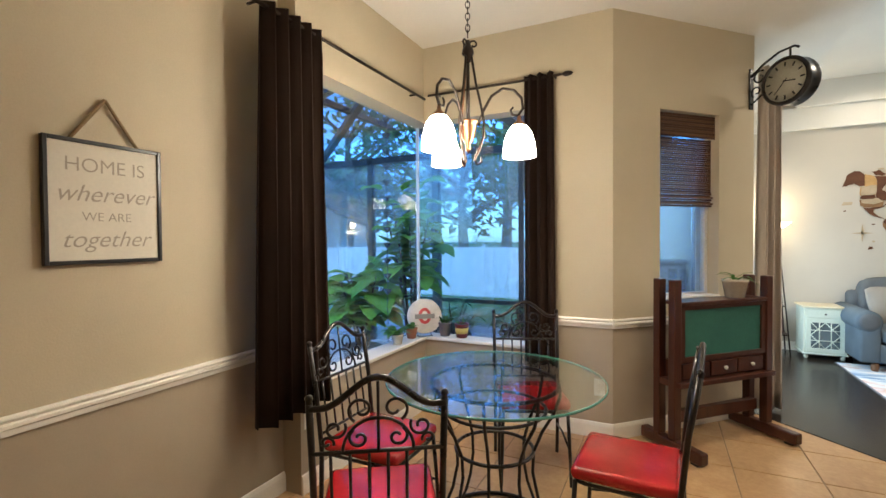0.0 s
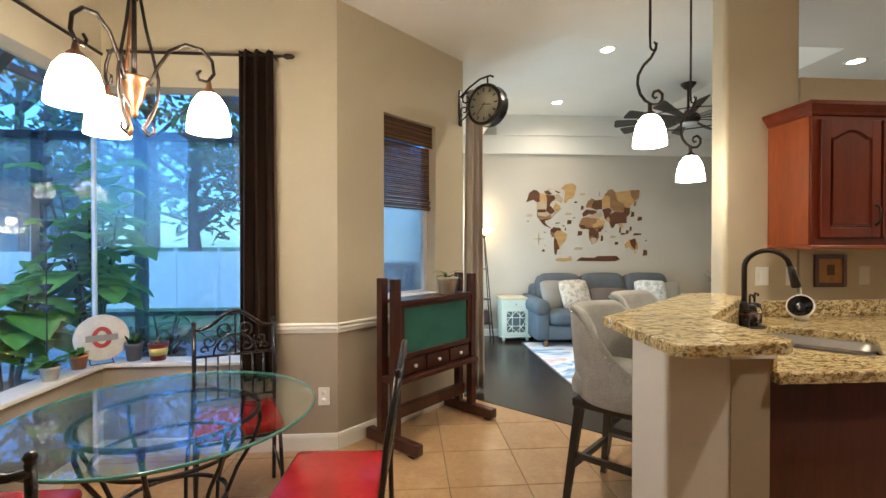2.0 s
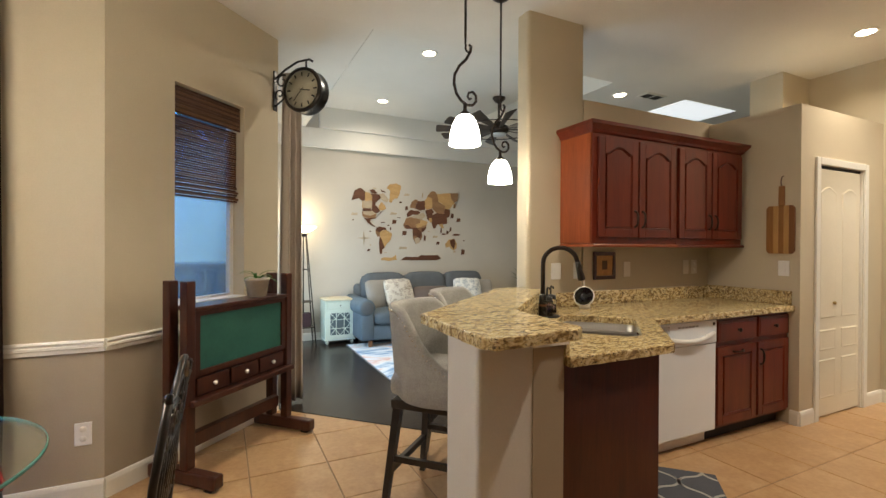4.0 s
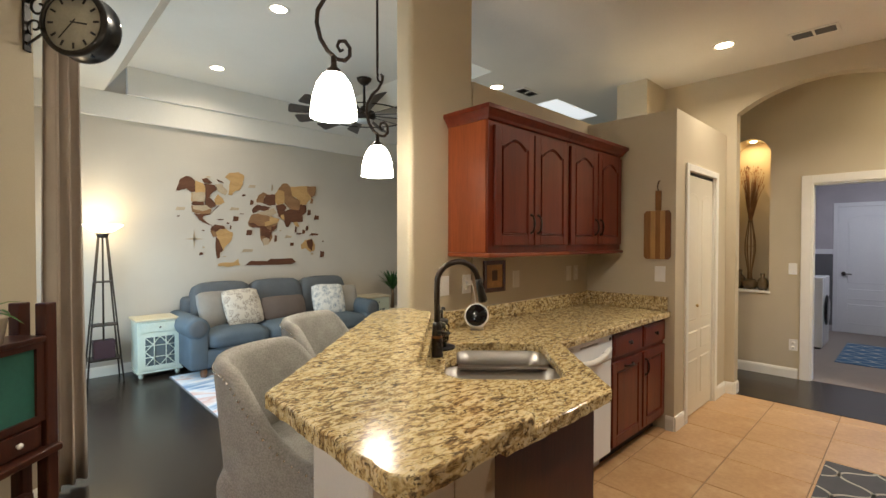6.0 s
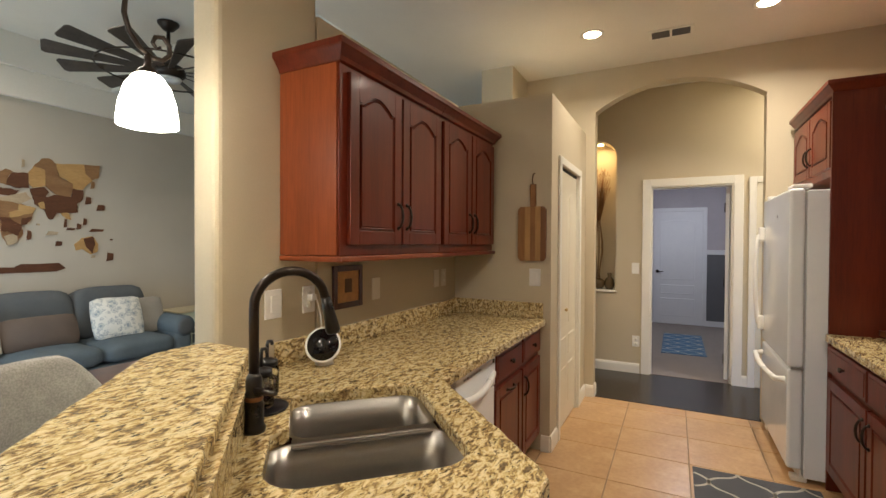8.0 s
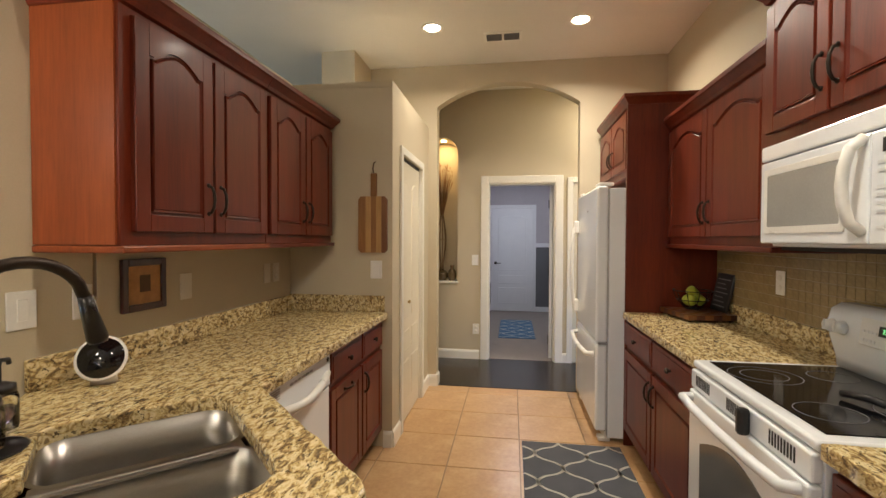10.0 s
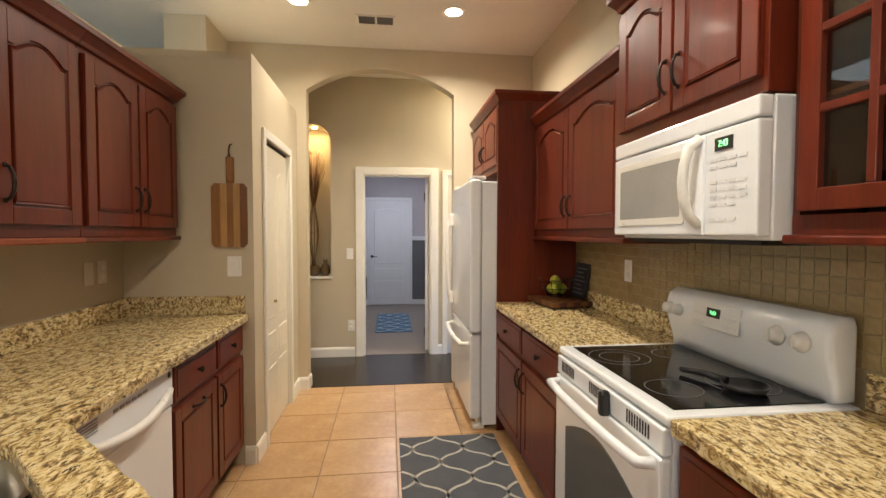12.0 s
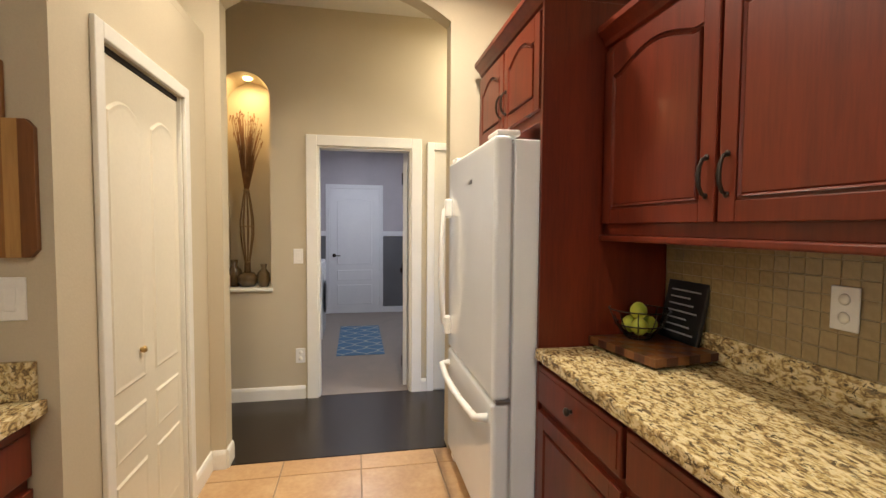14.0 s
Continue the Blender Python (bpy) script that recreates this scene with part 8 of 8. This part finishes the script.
# soap bottles behind the faucet
LAV = glass("lavender_soap", (0.55, 0.45, 0.85), 0.1, 1.33)
for x, y, topm in ((2.485, 3.075, BLACK), (2.575, 3.15, BLACK)):
    sp_ = thing("soap_dispenser", "glass jar soap dispenser with dark pump and lavender soap", "soap dispenser", (x, y, 0.9172), 30, "soap dispensers")
    part("jar", lathe(bmesh.new(), [(0, 0.002), (0.036, 0.0), (0.038, 0.01), (0.038, 0.085), (0.032, 0.098), (0.030, 0.105), (0.027, 0.105), (0.035, 0.08), (0.035, 0.006), (0, 0.006)], (0, 0, 0), 22), CLEAR, sp_, smooth=True)
    part("soap", lathe(bmesh.new(), [(0, 0.007), (0.034, 0.007), (0.034, 0.055), (0, 0.055)], (0, 0, 0), 20), LAV, sp_)
    part("lid", lathe(bmesh.new(), [(0, 0.125), (0.012, 0.124), (0.033, 0.116), (0.034, 0.098), (0, 0.100)], (0, 0, 0), 20), topm, sp_)
    part("pump", tube(bmesh.new(), [(0, 0, 0.12), (0, 0, 0.165), (0.006, 0, 0.176), (0.045, 0, 0.170), (0.05, 0, 0.158)], 0.006, 8), topm, sp_)
tr = solid("soap_tray", lathe(bmesh.new(), [(0, 0), (0.075, 0), (0.08, 0.006), (0.074, 0.006), (0.07, 0.0025), (0, 0.0025)], (0, 0, 0), 24), BLACK, "dark round tray under the soap jars", "tray")
tr.matrix_basis = pose(2.475, 3.06, 0.9146)
# board, fruit bowl and book stand on the right counter
cbk = thing("chopping_block", "checkered end-grain wooden chopping block on granite", "chopping block", (4.70, 0.735, 0.9145), 8)
for i in range(8):
    for j in range(6):
        m_ = STR[2] if (i + j) % 2 else EW
        part("block", B(-0.20 + i * 0.05, -0.1502 + i * 0.05, -0.15 + j * 0.05, -0.1002 + j * 0.05, 0.012, 0.042), m_, cbk)
for sx in (-1, 1):
    for sy in (-1, 1):
        part("foot", lathe(bmesh.new(), [(0, 0), (0.014, 0), (0.016, 0.0118), (0, 0.0118)], (sx * 0.17, sy * 0.12, 0), 10), BLACK, cbk)
fb = thing("fruit_bowl", "black wire fruit bowl holding yellow-green fruit", "fruit bowl", (4.76, 0.73, 0.957))
for r, z in ((0.045, 0.006), (0.09, 0.06), (0.115, 0.12)):
    part("wire_ring", tube(bmesh.new(), [(r * math.cos(a * math.tau / 28), r * math.sin(a * math.tau / 28), z) for a in range(28)], 0.003, 6, True), BLACK_IRON, fb)
for k in range(10):
    c, s = math.cos(k * math.tau / 10), math.sin(k * math.tau / 10)
    part("wire", tube(bmesh.new(), [(0.045 * c, 0.045 * s, 0.006), (0.09 * c, 0.09 * s, 0.06), (0.115 * c, 0.115 * s, 0.12)], 0.0025, 5), BLACK_IRON, fb)
FRUIT = surface("lime_yellow_skin", (0.50, 0.50, 0.05), (0.30, 0.42, 0.05), 0.4, scale=9, fine=80, bump=0.1)
for x, y, z in ((0.03, 0.02, 0.055), (-0.04, 0.025, 0.058), (0.0, -0.045, 0.056), (0.045, -0.03, 0.088), (-0.01, 0.01, 0.115)):
    solid("lime", lathe(bmesh.new(), [(0, -0.036), (0.014, -0.032), (0.030, -0.015), (0.033, 0.0), (0.030, 0.015), (0.014, 0.032), (0, 0.036)], (4.76 + x, 0.73 + y, 0.957 + z), 16), FRUIT, "yellow-green lime in the wire bowl", "fruit", "fruit in the bowl", True)
bk = thing("recipe_stand", "black framed chalk-lettered recipe board leaning on the wall", "sign", (4.70, 0.60, 0.957), 180)
part("board", B(-0.11, 0.11, -0.008, 0.008, 0.0, 0.24, bevel=0.003), BLACK, bk, m=pose(0, 0, 0, -12))
for i in range(7):
    part("text_line", B(-0.08, 0.08 - 0.025 * (i % 3), -0.0095, -0.0082, 0.03 + i * 0.028, 0.036 + i * 0.028), plain("chalk_line", (0.35, 0.35, 0.36), 0.8) if i == 0 else bpy.data.materials["chalk_line"], bk, m=pose(0, 0, 0, -12))


# rugs with a trellis pattern of raised lines
LINE_W = 0.009


def trellis_rug(at, w, d, rz, ground, line, nx, ny, label):
    e = thing("kitchen_rug", label, "rug", at, rz)
    part("ground", B(0, w, 0, d, 0.0, 0.007, bevel=0.002, seg=1), ground, e)
    pitch, half = d / ny, w / nx
    bm = bmesh.new()
    steps = nx * 12
    for i in range(ny + 1):
        side = 1 if i % 2 else -1
        pts = []
        for k in range(steps + 1):
            c = math.cos(math.pi * k / 12)
            off = side * pitch * 0.5 * math.copysign(abs(c) ** 0.75, c)
            pts.append(Vector((min(w - 0.004, max(0.004, w * k / steps)), min(d - 0.006, max(0.006, i * pitch + off)))))
        for p_, q_ in zip(pts, pts[1:]):
            v_ = q_ - p_
            if abs(v_.y) < 1e-6 and (p_.y < 0.007 or p_.y > d - 0.007):
                continue
            nrm = Vector((-v_.y, v_.x)).normalized() * LINE_W
            e_ = v_.normalized() * 0.002
            bm.faces.new([bm.verts.new((a.x, a.y, 0.0082)) for a in (p_ + nrm - e_, q_ + nrm + e_, q_ - nrm + e_, p_ - nrm - e_)])
    part("trellis_pattern", bm, line, e, "cream trellis lines")
    return e


GREYRUG = surface("charcoal_pile", (0.085, 0.09, 0.105), (0.065, 0.07, 0.08), 0.95, scale=8, fine=260, bump=0.5, spread=0.3)
BLUERUG = surface("blue_pile", (0.05, 0.13, 0.24), None, 0.95, scale=8, fine=260, bump=0.5, spread=0.3)
CREAML = surface("cream_yarn", (0.50, 0.48, 0.43), None, 0.95, fine=260, bump=0.4)
trellis_rug((2.69, 1.906, 0.0005), 0.80, 0.435, 45, GREYRUG, CREAML, 5, 3, "small charcoal trellis rug before the angled sink cabinet")
trellis_rug((3.20, 1.16, 0.0005), 1.59, 0.65, 0, GREYRUG, CREAML, 9, 4, "charcoal kitchen rug with cream trellis pattern")
trellis_rug((8.06, 1.55, 0.0068), 1.45, 0.52, 0, BLUERUG, CREAML, 10, 4, "blue laundry rug with pale trellis pattern")

# ---------------------------------------------------------------- outside
GRASS = surface("lawn_grass", (0.06, 0.16, 0.03), (0.035, 0.10, 0.02), 0.95, scale=1.5, fine=60, bump=0.6, spread=0.4)
CAGE = plain("bronze_aluminium", (0.022, 0.024, 0.028), 0.5)
DECKC = surface("pale_concrete_deck", (0.40, 0.40, 0.38), (0.34, 0.34, 0.32), 0.9, scale=3, fine=80, bump=0.3)
VINYL = plain("white_vinyl", (0.74, 0.76, 0.78), 0.5)
bm = bmesh.new()
prism(bm, [(-300, -300), (-1.75, -300), (-1.75, 300), (-300, 300)], -0.4, -0.14)
prism(bm, [(-1.749, 3.95), (0.74, 3.95), (0.74, 300), (-1.749, 300)], -0.4, -0.14)
prism(bm, [(0.741, 7.75), (300, 7.75), (300, 300), (0.741, 300)], -0.4, -0.14)
structure("ground", bm, GRASS, "green lawn outside", "ground")
bm = bmesh.new()
prism(bm, [(-4.6, 3.90), (-0.02, 3.90), (0.74, 4.66), (0.74, 7.6), (-4.6, 7.6)], -0.139, -0.06)
structure("pavement", bm, DECKC, "pale concrete patio slab", "patio")
structure("pavement_side", B(-4.6, -1.76, 0.5, 3.899, -0.139, -0.06), DECKC, "pale concrete patio slab beside the house", "patio")

cg = thing("screen_enclosure", "dark bronze aluminium patio screen enclosure", "screen enclosure")


def bar_(p, q, r):
    p, q = Vector(p), Vector(q)
    m = (q - p).to_track_quat("Z", "Y").to_matrix().to_4x4()
    return B(-r, r, -r, r, 0, (q - p).length, Matrix.Translation(p) @ m)


for x, y, r in ((-2.46, 6.0, 0.05), (-3.55, 6.0, 0.045), (-4.55, 6.0, 0.045), (-1.25, 6.0, 0.03), (-0.2, 6.0, 0.045), (-4.55, 4.4, 0.045), (-4.55, 2.8, 0.045), (-4.55, 1.2, 0.045)):
    part("post", bar_((x, y, -0.06), (x, y, 2.62), r), CAGE, cg)
for p, q, r in (((-4.55, 6.0, 2.60), (0.7, 6.0, 2.60), 0.045), ((-4.55, 0.9, 2.60), (-4.55, 6.0, 2.60), 0.045), ((-4.5, 6.0, 0.60), (0.7, 6.0, 0.60), 0.025), ((-4.55, 0.9, 0.60), (-4.55, 6.0, 0.60), 0.025),
                ((-4.55, 4.4, 2.62), (-1.70, 4.4, 3.55), 0.045), ((-4.55, 2.8, 2.62), (-1.75, 2.8, 3.55), 0.045), ((-2.46, 6.0, 2.62), (-2.2, 4.0, 3.3), 0.045), ((-3.2, 0.9, 3.06), (-3.2, 6.0, 3.06), 0.035), ((-4.55, 6.0, 2.62), (-1.9, 4.2, 3.4), 0.04)):
    part("beam", bar_(p, q, r), CAGE, cg)
# fine insect mesh between the posts
MESHM, mnt, mp = nodes_of("insect_mesh")
mt, md, mm = mnt.nodes.new("ShaderNodeBsdfTransparent"), mnt.nodes.new("ShaderNodeBsdfDiffuse"), mnt.nodes.new("ShaderNodeMixShader")
md.inputs[0].default_value = (0.42, 0.44, 0.46, 1)
mm.inputs[0].default_value = 0.28
mnt.links.new(mt.outputs[0], mm.inputs[1])
mnt.links.new(md.outputs[0], mm.inputs[2])
mnt.links.new(mm.outputs[0], mnt.nodes["Material Output"].inputs[0])
for a, b in ((-4.5, -3.6), (-3.5, -2.52), (-2.40, -1.29), (-1.21, -0.25), (-0.15, 0.7)):
    part("screen", B(a, b, 5.999, 6.001, -0.05, 2.55), MESHM, cg, "fine grey insect mesh")
for a, b in ((1.25, 2.75), (2.85, 4.35), (4.45, 5.95)):
    part("screen", B(-4.551, -4.549, a, b, -0.05, 2.55), MESHM, cg, "fine grey insect mesh")
# covered end of the patio: roof edge and the house wall seen through the small window
for y0, y1 in ((0.95, 2.75), (2.85, 4.35), (4.45, 5.95)):
    bm = bmesh.new()
    prism(bm, [(-4.55, 2.67), (-1.76, 3.57), (-1.76, 3.572), (-4.55, 2.672)], y0, y1, Matrix(((1, 0, 0, 0), (0, 0, 1, 0), (0, 1, 0, 0), (0, 0, 0, 1))))
    part("roof_screen", bm, MESHM, cg, "fine grey insect mesh")
structure("porch_beam", B(-1.0, -0.8805, 3.93, 7.6, 2.55, 2.85), CAGE, "dark fascia beam of the covered patio", "beam")
structure("wall_porch", B(-0.6, 0.74, 7.6, 7.75, -0.06, 2.72), STUCCO, "pale stucco house wall at the patio end", "wall")
oc = thing("patio_cabinet", "grey patio cabinet against the stucco wall", "cabinet", (0.1, 7.05, -0.06))
GREYC = surface("grey_painted_wood", (0.32, 0.34, 0.35), None, 0.6, scale=4)
part("body", B(-0.45, 0.55, 0, 0.5, 0.05, 1.15, bevel=0.006), GREYC, oc)
part("top", B(-0.48, 0.58, -0.03, 0.51, 1.1505, 1.19, bevel=0.006), DECKC, oc)
part("plinth", B(-0.42, 0.52, 0.03, 0.48, 0.0, 0.0495), DARKGAP, oc)
for k in range(2):
    part("door", B(-0.43 + k * 0.49, 0.04 + k * 0.49, -0.018, -0.0005, 0.10, 1.10, bevel=0.004), GREYC, oc)
# rain chain
rc = thing("rain_chain", "dark metal cup rain chain hanging by the window", "rain chain", (-2.02, 4.05, 0))
part("chain", tube(bmesh.new(), [(0, 0, 3.2), (0, 0, -0.05)], 0.004, 6), CAGE, rc)
for k in range(15):
    part("cup", lathe(bmesh.new(), [(0.012, 0), (0.045, 0.05), (0.041, 0.05), (0.010, 0.004)], (0, 0, 0.9 + k * 0.15), 12), CAGE, rc)
# fence
fe = thing("fence", "white vinyl privacy fence beyond the lawn", "fence")
for k in range(24):
    part("panel", B(-18.0 + k * 1.0, -17.06 + k * 1.0, 12.0, 12.04, -0.14, 1.22), VINYL, fe)
    part("post", B(-17.06 + k * 1.0, -17.0 + k * 1.0, 11.97, 12.07, -0.14, 1.30), VINYL, fe)
for k in range(16):
    part("panel", B(-12.04, -12.0, -4.0 + k * 1.0, -3.06 + k * 1.0, -0.14, 1.22), VINYL, fe)
    part("post", B(-12.07, -11.97, -3.06 + k * 1.0, -3.0 + k * 1.0, -0.14, 1.30), VINYL, fe)
# neighbour's house
nh_ = thing("house", "neighbour's pale house with brown shingle roof beyond the fence", "house", (-15.5, 13.0, -0.14), 20)
part("wall", B(-5, 5, -3.5, 3.5, 0, 2.7), STUCCO, nh_)
bm = bmesh.new()
prism(bm, [(-4.2, 0), (4.2, 0), (0, 2.0)], -5.5, 5.5, Matrix(((0, 0, 1, 0), (1, 0, 0, 0), (0, 1, 0, 2.702), (0, 0, 0, 1))))
part("roof", bm, surface("brown_shingle", (0.11, 0.085, 0.07), (0.08, 0.06, 0.05), 0.9, scale=8), nh_)
for k in range(3):
    w_ = part("window", B(-3.5 + k * 2.8, -2.3 + k * 2.8, -3.53, -3.501, 0.9, 2.1), BLACKGLASS, nh_)
BARK = surface("tree_bark", (0.10, 0.075, 0.055), (0.06, 0.045, 0.035), 0.95, scale=8, fine=40, bump=0.8)
TREE_LEAF = leaf_material("tree_leaf_green", (0.12, 0.22, 0.08), (0.06, 0.13, 0.05))


def tree(x, y, h, r, seed, leaves=900):
    rnd = random.Random(seed)
    e = thing("tree", "tall leafy garden tree beyond the fence", "tree", (x, y, -0.2), 0, "trees beyond the fence")
    bm = tube(bmesh.new(), [(0, 0, 0), (0.1, 0.05, h * 0.3), (0.0, 0.1, h * 0.6), (0.1, 0, h * 0.85)], [0.24, 0.19, 0.12, 0.05], 8)
    limbs = []
    for k in range(9):
        a, z = rnd.uniform(0, math.tau), h * rnd.uniform(0.3, 0.75)
        end = Vector((r * rnd.uniform(0.5, 0.95) * math.cos(a), r * rnd.uniform(0.5, 0.95) * math.sin(a), z + h * rnd.uniform(0.08, 0.28)))
        tube(bm, [(0.05, 0.05, z), (end * 0.5 + Vector((0, 0, z * 0.5)))[:], end[:]], [0.09, 0.06, 0.025], 6)
        limbs.append(end)
    part("trunk", bm, BARK, e)
    limbs += [Vector((0, 0, h * 0.9)), Vector((r * 0.3, 0, h * 0.8)), Vector((-r * 0.3, r * 0.2, h * 0.7))]
    vs, fs = [], []
    for _ in range(leaves):
        c = rnd.choice(limbs)
        p = c + Vector((rnd.gauss(0, r * 0.22), rnd.gauss(0, r * 0.22), rnd.gauss(0, h * 0.07)))
        d = Vector((rnd.uniform(-1, 1), rnd.uniform(-1, 1), rnd.uniform(-0.7, 0.7))).normalized()
        s = d.orthogonal().normalized()
        l, w = rnd.uniform(0.14, 0.28), rnd.uniform(0.05, 0.10)
        i = len(vs)
        vs += [p - d * l, p + s * w, p + d * l, p - s * w]
        fs.append((i, i + 1, i + 2, i + 3))
    me = bpy.data.meshes.new("crown")
    me.from_pydata([v[:] for v in vs], [], fs)
    me.materials.append(TREE_LEAF)
    ob = new("crown", me)
    ob.parent = e
    ob["kind"] = "stuff"
    return e


for x, y, h, r, s in ((-3.0, 15.0, 8.0, 2.6, 1), (-7.5, 15.5, 9.0, 3.0, 2), (-11.0, 15.0, 8.0, 3.0, 3), (-14.5, 9.0, 8.5, 3.0, 4), (-15.0, 4.5, 8.0, 3.0, 5), (0.5, 16.0, 8.5, 3.0, 6), (-5.2, 17.5, 10.0, 3.2, 7), (-1.2, 13.8, 4.4, 2.4, 8), (-5.6, 14.0, 4.8, 2.6, 9), (-9.4, 14.2, 4.6, 2.6, 10), (2.2, 14.5, 4.8, 2.6, 11)):
    tree(x, y, h, r, s)


def shrub(x, y, h, n, length, width, seed, label, leaf=LEAF, spread=0.35):
    rnd = random.Random(seed)
    e = thing("shrub", label, "shrub", (x, y, -0.06), 0, "broad-leaved patio plants")
    stems, tips = bmesh.new(), []
    for k in range(7):
        a = rnd.uniform(0, math.tau)
        top = Vector((spread * rnd.uniform(0.2, 1) * math.cos(a), spread * rnd.uniform(0.2, 1) * math.sin(a), h * rnd.uniform(0.65, 1)))
        tube(stems, [(0, 0, 0), (top * 0.4 + Vector((0, 0, h * 0.15)))[:], top[:]], [0.018, 0.013, 0.006], 6)
        tips.append(top)
    part("stems", stems, BARK, e)
    bm = bmesh.new()
    for _ in range(n):
        t_ = rnd.choice(tips)
        b = t_ * rnd.uniform(0.5, 1.0)
        a = rnd.uniform(0, math.tau)
        leaf_mesh(bm, b, Vector((math.cos(a), math.sin(a), rnd.uniform(-0.1, 0.7))), Vector((0, 0, 1)), length * rnd.uniform(0.6, 1.15), width * rnd.uniform(0.7, 1.15), 0.45)
    part("leaves", bm, leaf, e)
    pot_r = 0.2
    part("pot", lathe(bmesh.new(), [(0, 0), (pot_r * 0.75, 0), (pot_r, 0.30), (pot_r * 1.06, 0.30), (pot_r * 1.06, 0.35), (pot_r * 0.9, 0.35), (pot_r * 0.88, 0.30), (0, 0.30)], (0, 0, 0), 20), GREYPOT, e)
    return e


LEAF_YOUNG = leaf_material("bright_leaf_green", (0.32, 0.56, 0.08), (0.12, 0.30, 0.04))
shrub(-2.55, 4.35, 1.45, 120, 0.36, 0.15, 21, "broad-leaved green plant in a patio pot", LEAF_YOUNG, 0.5)
shrub(-2.15, 4.75, 2.15, 95, 0.36, 0.15, 22, "tall broad-leaved green plant in a patio pot", LEAF_YOUNG, 0.4)
shrub(-1.95, 5.45, 0.9, 60, 0.24, 0.03, 23, "low leafy green plant in a patio pot", LEAF_DARK, 0.4)
shrub(-1.1, 5.6, 0.75, 60, 0.24, 0.03, 24, "low leafy green plant in a patio pot", LEAF_DARK, 0.4)

# ---------------------------------------------------------------- floor tiles
def clipped(poly, a, b, c):
    """The part of a polygon where a x + b y <= c."""
    out = []
    for i, p in enumerate(poly):
        q = poly[(i + 1) % len(poly)]
        dp, dq = a * p[0] + b * p[1] - c, a * q[0] + b * q[1] - c
        if dp <= 0:
            out.append(p)
        if dp * dq < 0:
            s = dp / (dp - dq)
            out.append((p[0] + (q[0] - p[0]) * s, p[1] + (q[1] - p[1]) * s))
    return out


def tile_material():
    m, nt, p = nodes_of("sandstone_tile")
    v = coords(nt)
    info = nt.nodes.new("ShaderNodeObjectInfo")
    broad = tex_noise(nt, v, 5, 6, 0.6, 0.8)
    fine = tex_noise(nt, v, 40, 4)
    col = ramp(nt, broad, [(0.3, (0.36, 0.195, 0.082)), (0.5, (0.46, 0.27, 0.12)), (0.7, (0.55, 0.36, 0.185))])
    col = mixed(nt, 0.18, col, ramp(nt, fine, [(0.35, (0.30, 0.17, 0.08)), (0.65, (0.66, 0.47, 0.28))]))
    col = mixed(nt, 0.22, col, ramp(nt, info.outputs["Random"], [(0, (0.42, 0.25, 0.12)), (1, (0.60, 0.41, 0.24))]))
    nt.links.new(col, p.inputs["Base Color"])
    p.inputs["Roughness"].default_value = 0.30
    add_bump(nt, p, broad, 0.08, 0.004)
    return m


TILE = tile_material()
PITCH, TX, TY, JOINT = 0.4505, 4.372, 2.278, 0.0035
floor_bed = bpy.data.objects["floor_bed"]
shared = {}
for i in range(-14, 4):
    for j in range(-9, 6):
        x0, y0 = TX + i * PITCH, TY + j * PITCH
        poly = [(x0 + JOINT, y0 + JOINT), (x0 + PITCH - JOINT, y0 + JOINT), (x0 + PITCH - JOINT, y0 + PITCH - JOINT), (x0 + JOINT, y0 + PITCH - JOINT)]
        whole = list(poly)
        poly = clipped(poly, 1, 0, 5.895)
        poly = clipped(poly, -1, 0, 1.57)
        if poly and x0 < 2.4:
            poly = clipped(poly, 0.7071, 0.7071, 5.765 * 0.7071)
        if poly and x0 >= 2.3:
            poly = clipped(poly, 0, 1, 3.39)
        if poly:
            poly = clipped(poly, 0, -1, 1.6)
        if len(poly) < 3 or (x0 > 1.6 and y0 + PITCH < 0.6) or x0 + PITCH < -1.56:
            continue
        key = "full" if poly == whole else (i, j)
        if key not in shared:
            bm = bmesh.new()
            prism(bm, [(x - x0, y - y0) for x, y in poly], -0.012, 0.0, None, 0.002, 1)
            me = bpy.data.meshes.new("tile")
            bm.to_mesh(me)
            bm.free()
            me.materials.append(TILE)
            shared[key] = me
        t = new("tile", shared[key])
        t.parent = floor_bed
        t.location = (x0, y0, 0.0)

# wall tiles behind the range
bed = bpy.data.objects["backsplash_bed"]
me_a = {}
TS, T0 = 0.0505, 2.715
rest = bmesh.new()
for i in range(-24, 42):
    for j in range(7):
        x0, z0 = T0 + i * TS, 1.0175 + j * TS
        if x0 + TS > 4.838:
            continue
        if i < 0:
            box(rest, x0 + 0.0017, x0 + TS - 0.0017, 0.5532, 0.558, z0 + 0.0017, z0 + TS - 0.0017)
            continue
        key = "a" if (i * 5 + j * 3) % 7 < 4 else "b"
        if key not in me_a:
            bm = B(0.0013, TS - 0.0013, 0.0, 0.0030, 0.0013, TS - 0.0013, bevel=0.0010, seg=1)
            me = bpy.data.meshes.new("tile")
            bm.to_mesh(me)
            bm.free()
            me.materials.append(BTILE if key == "a" else BTILE_B)
            me_a[key] = me
        t = new("tile", me_a[key])
        t.parent = bed
        t.location = (x0, 0.5532, z0)
far = part("tile_field", rest, BTILE, bed)
far["kind"] = "stuff"
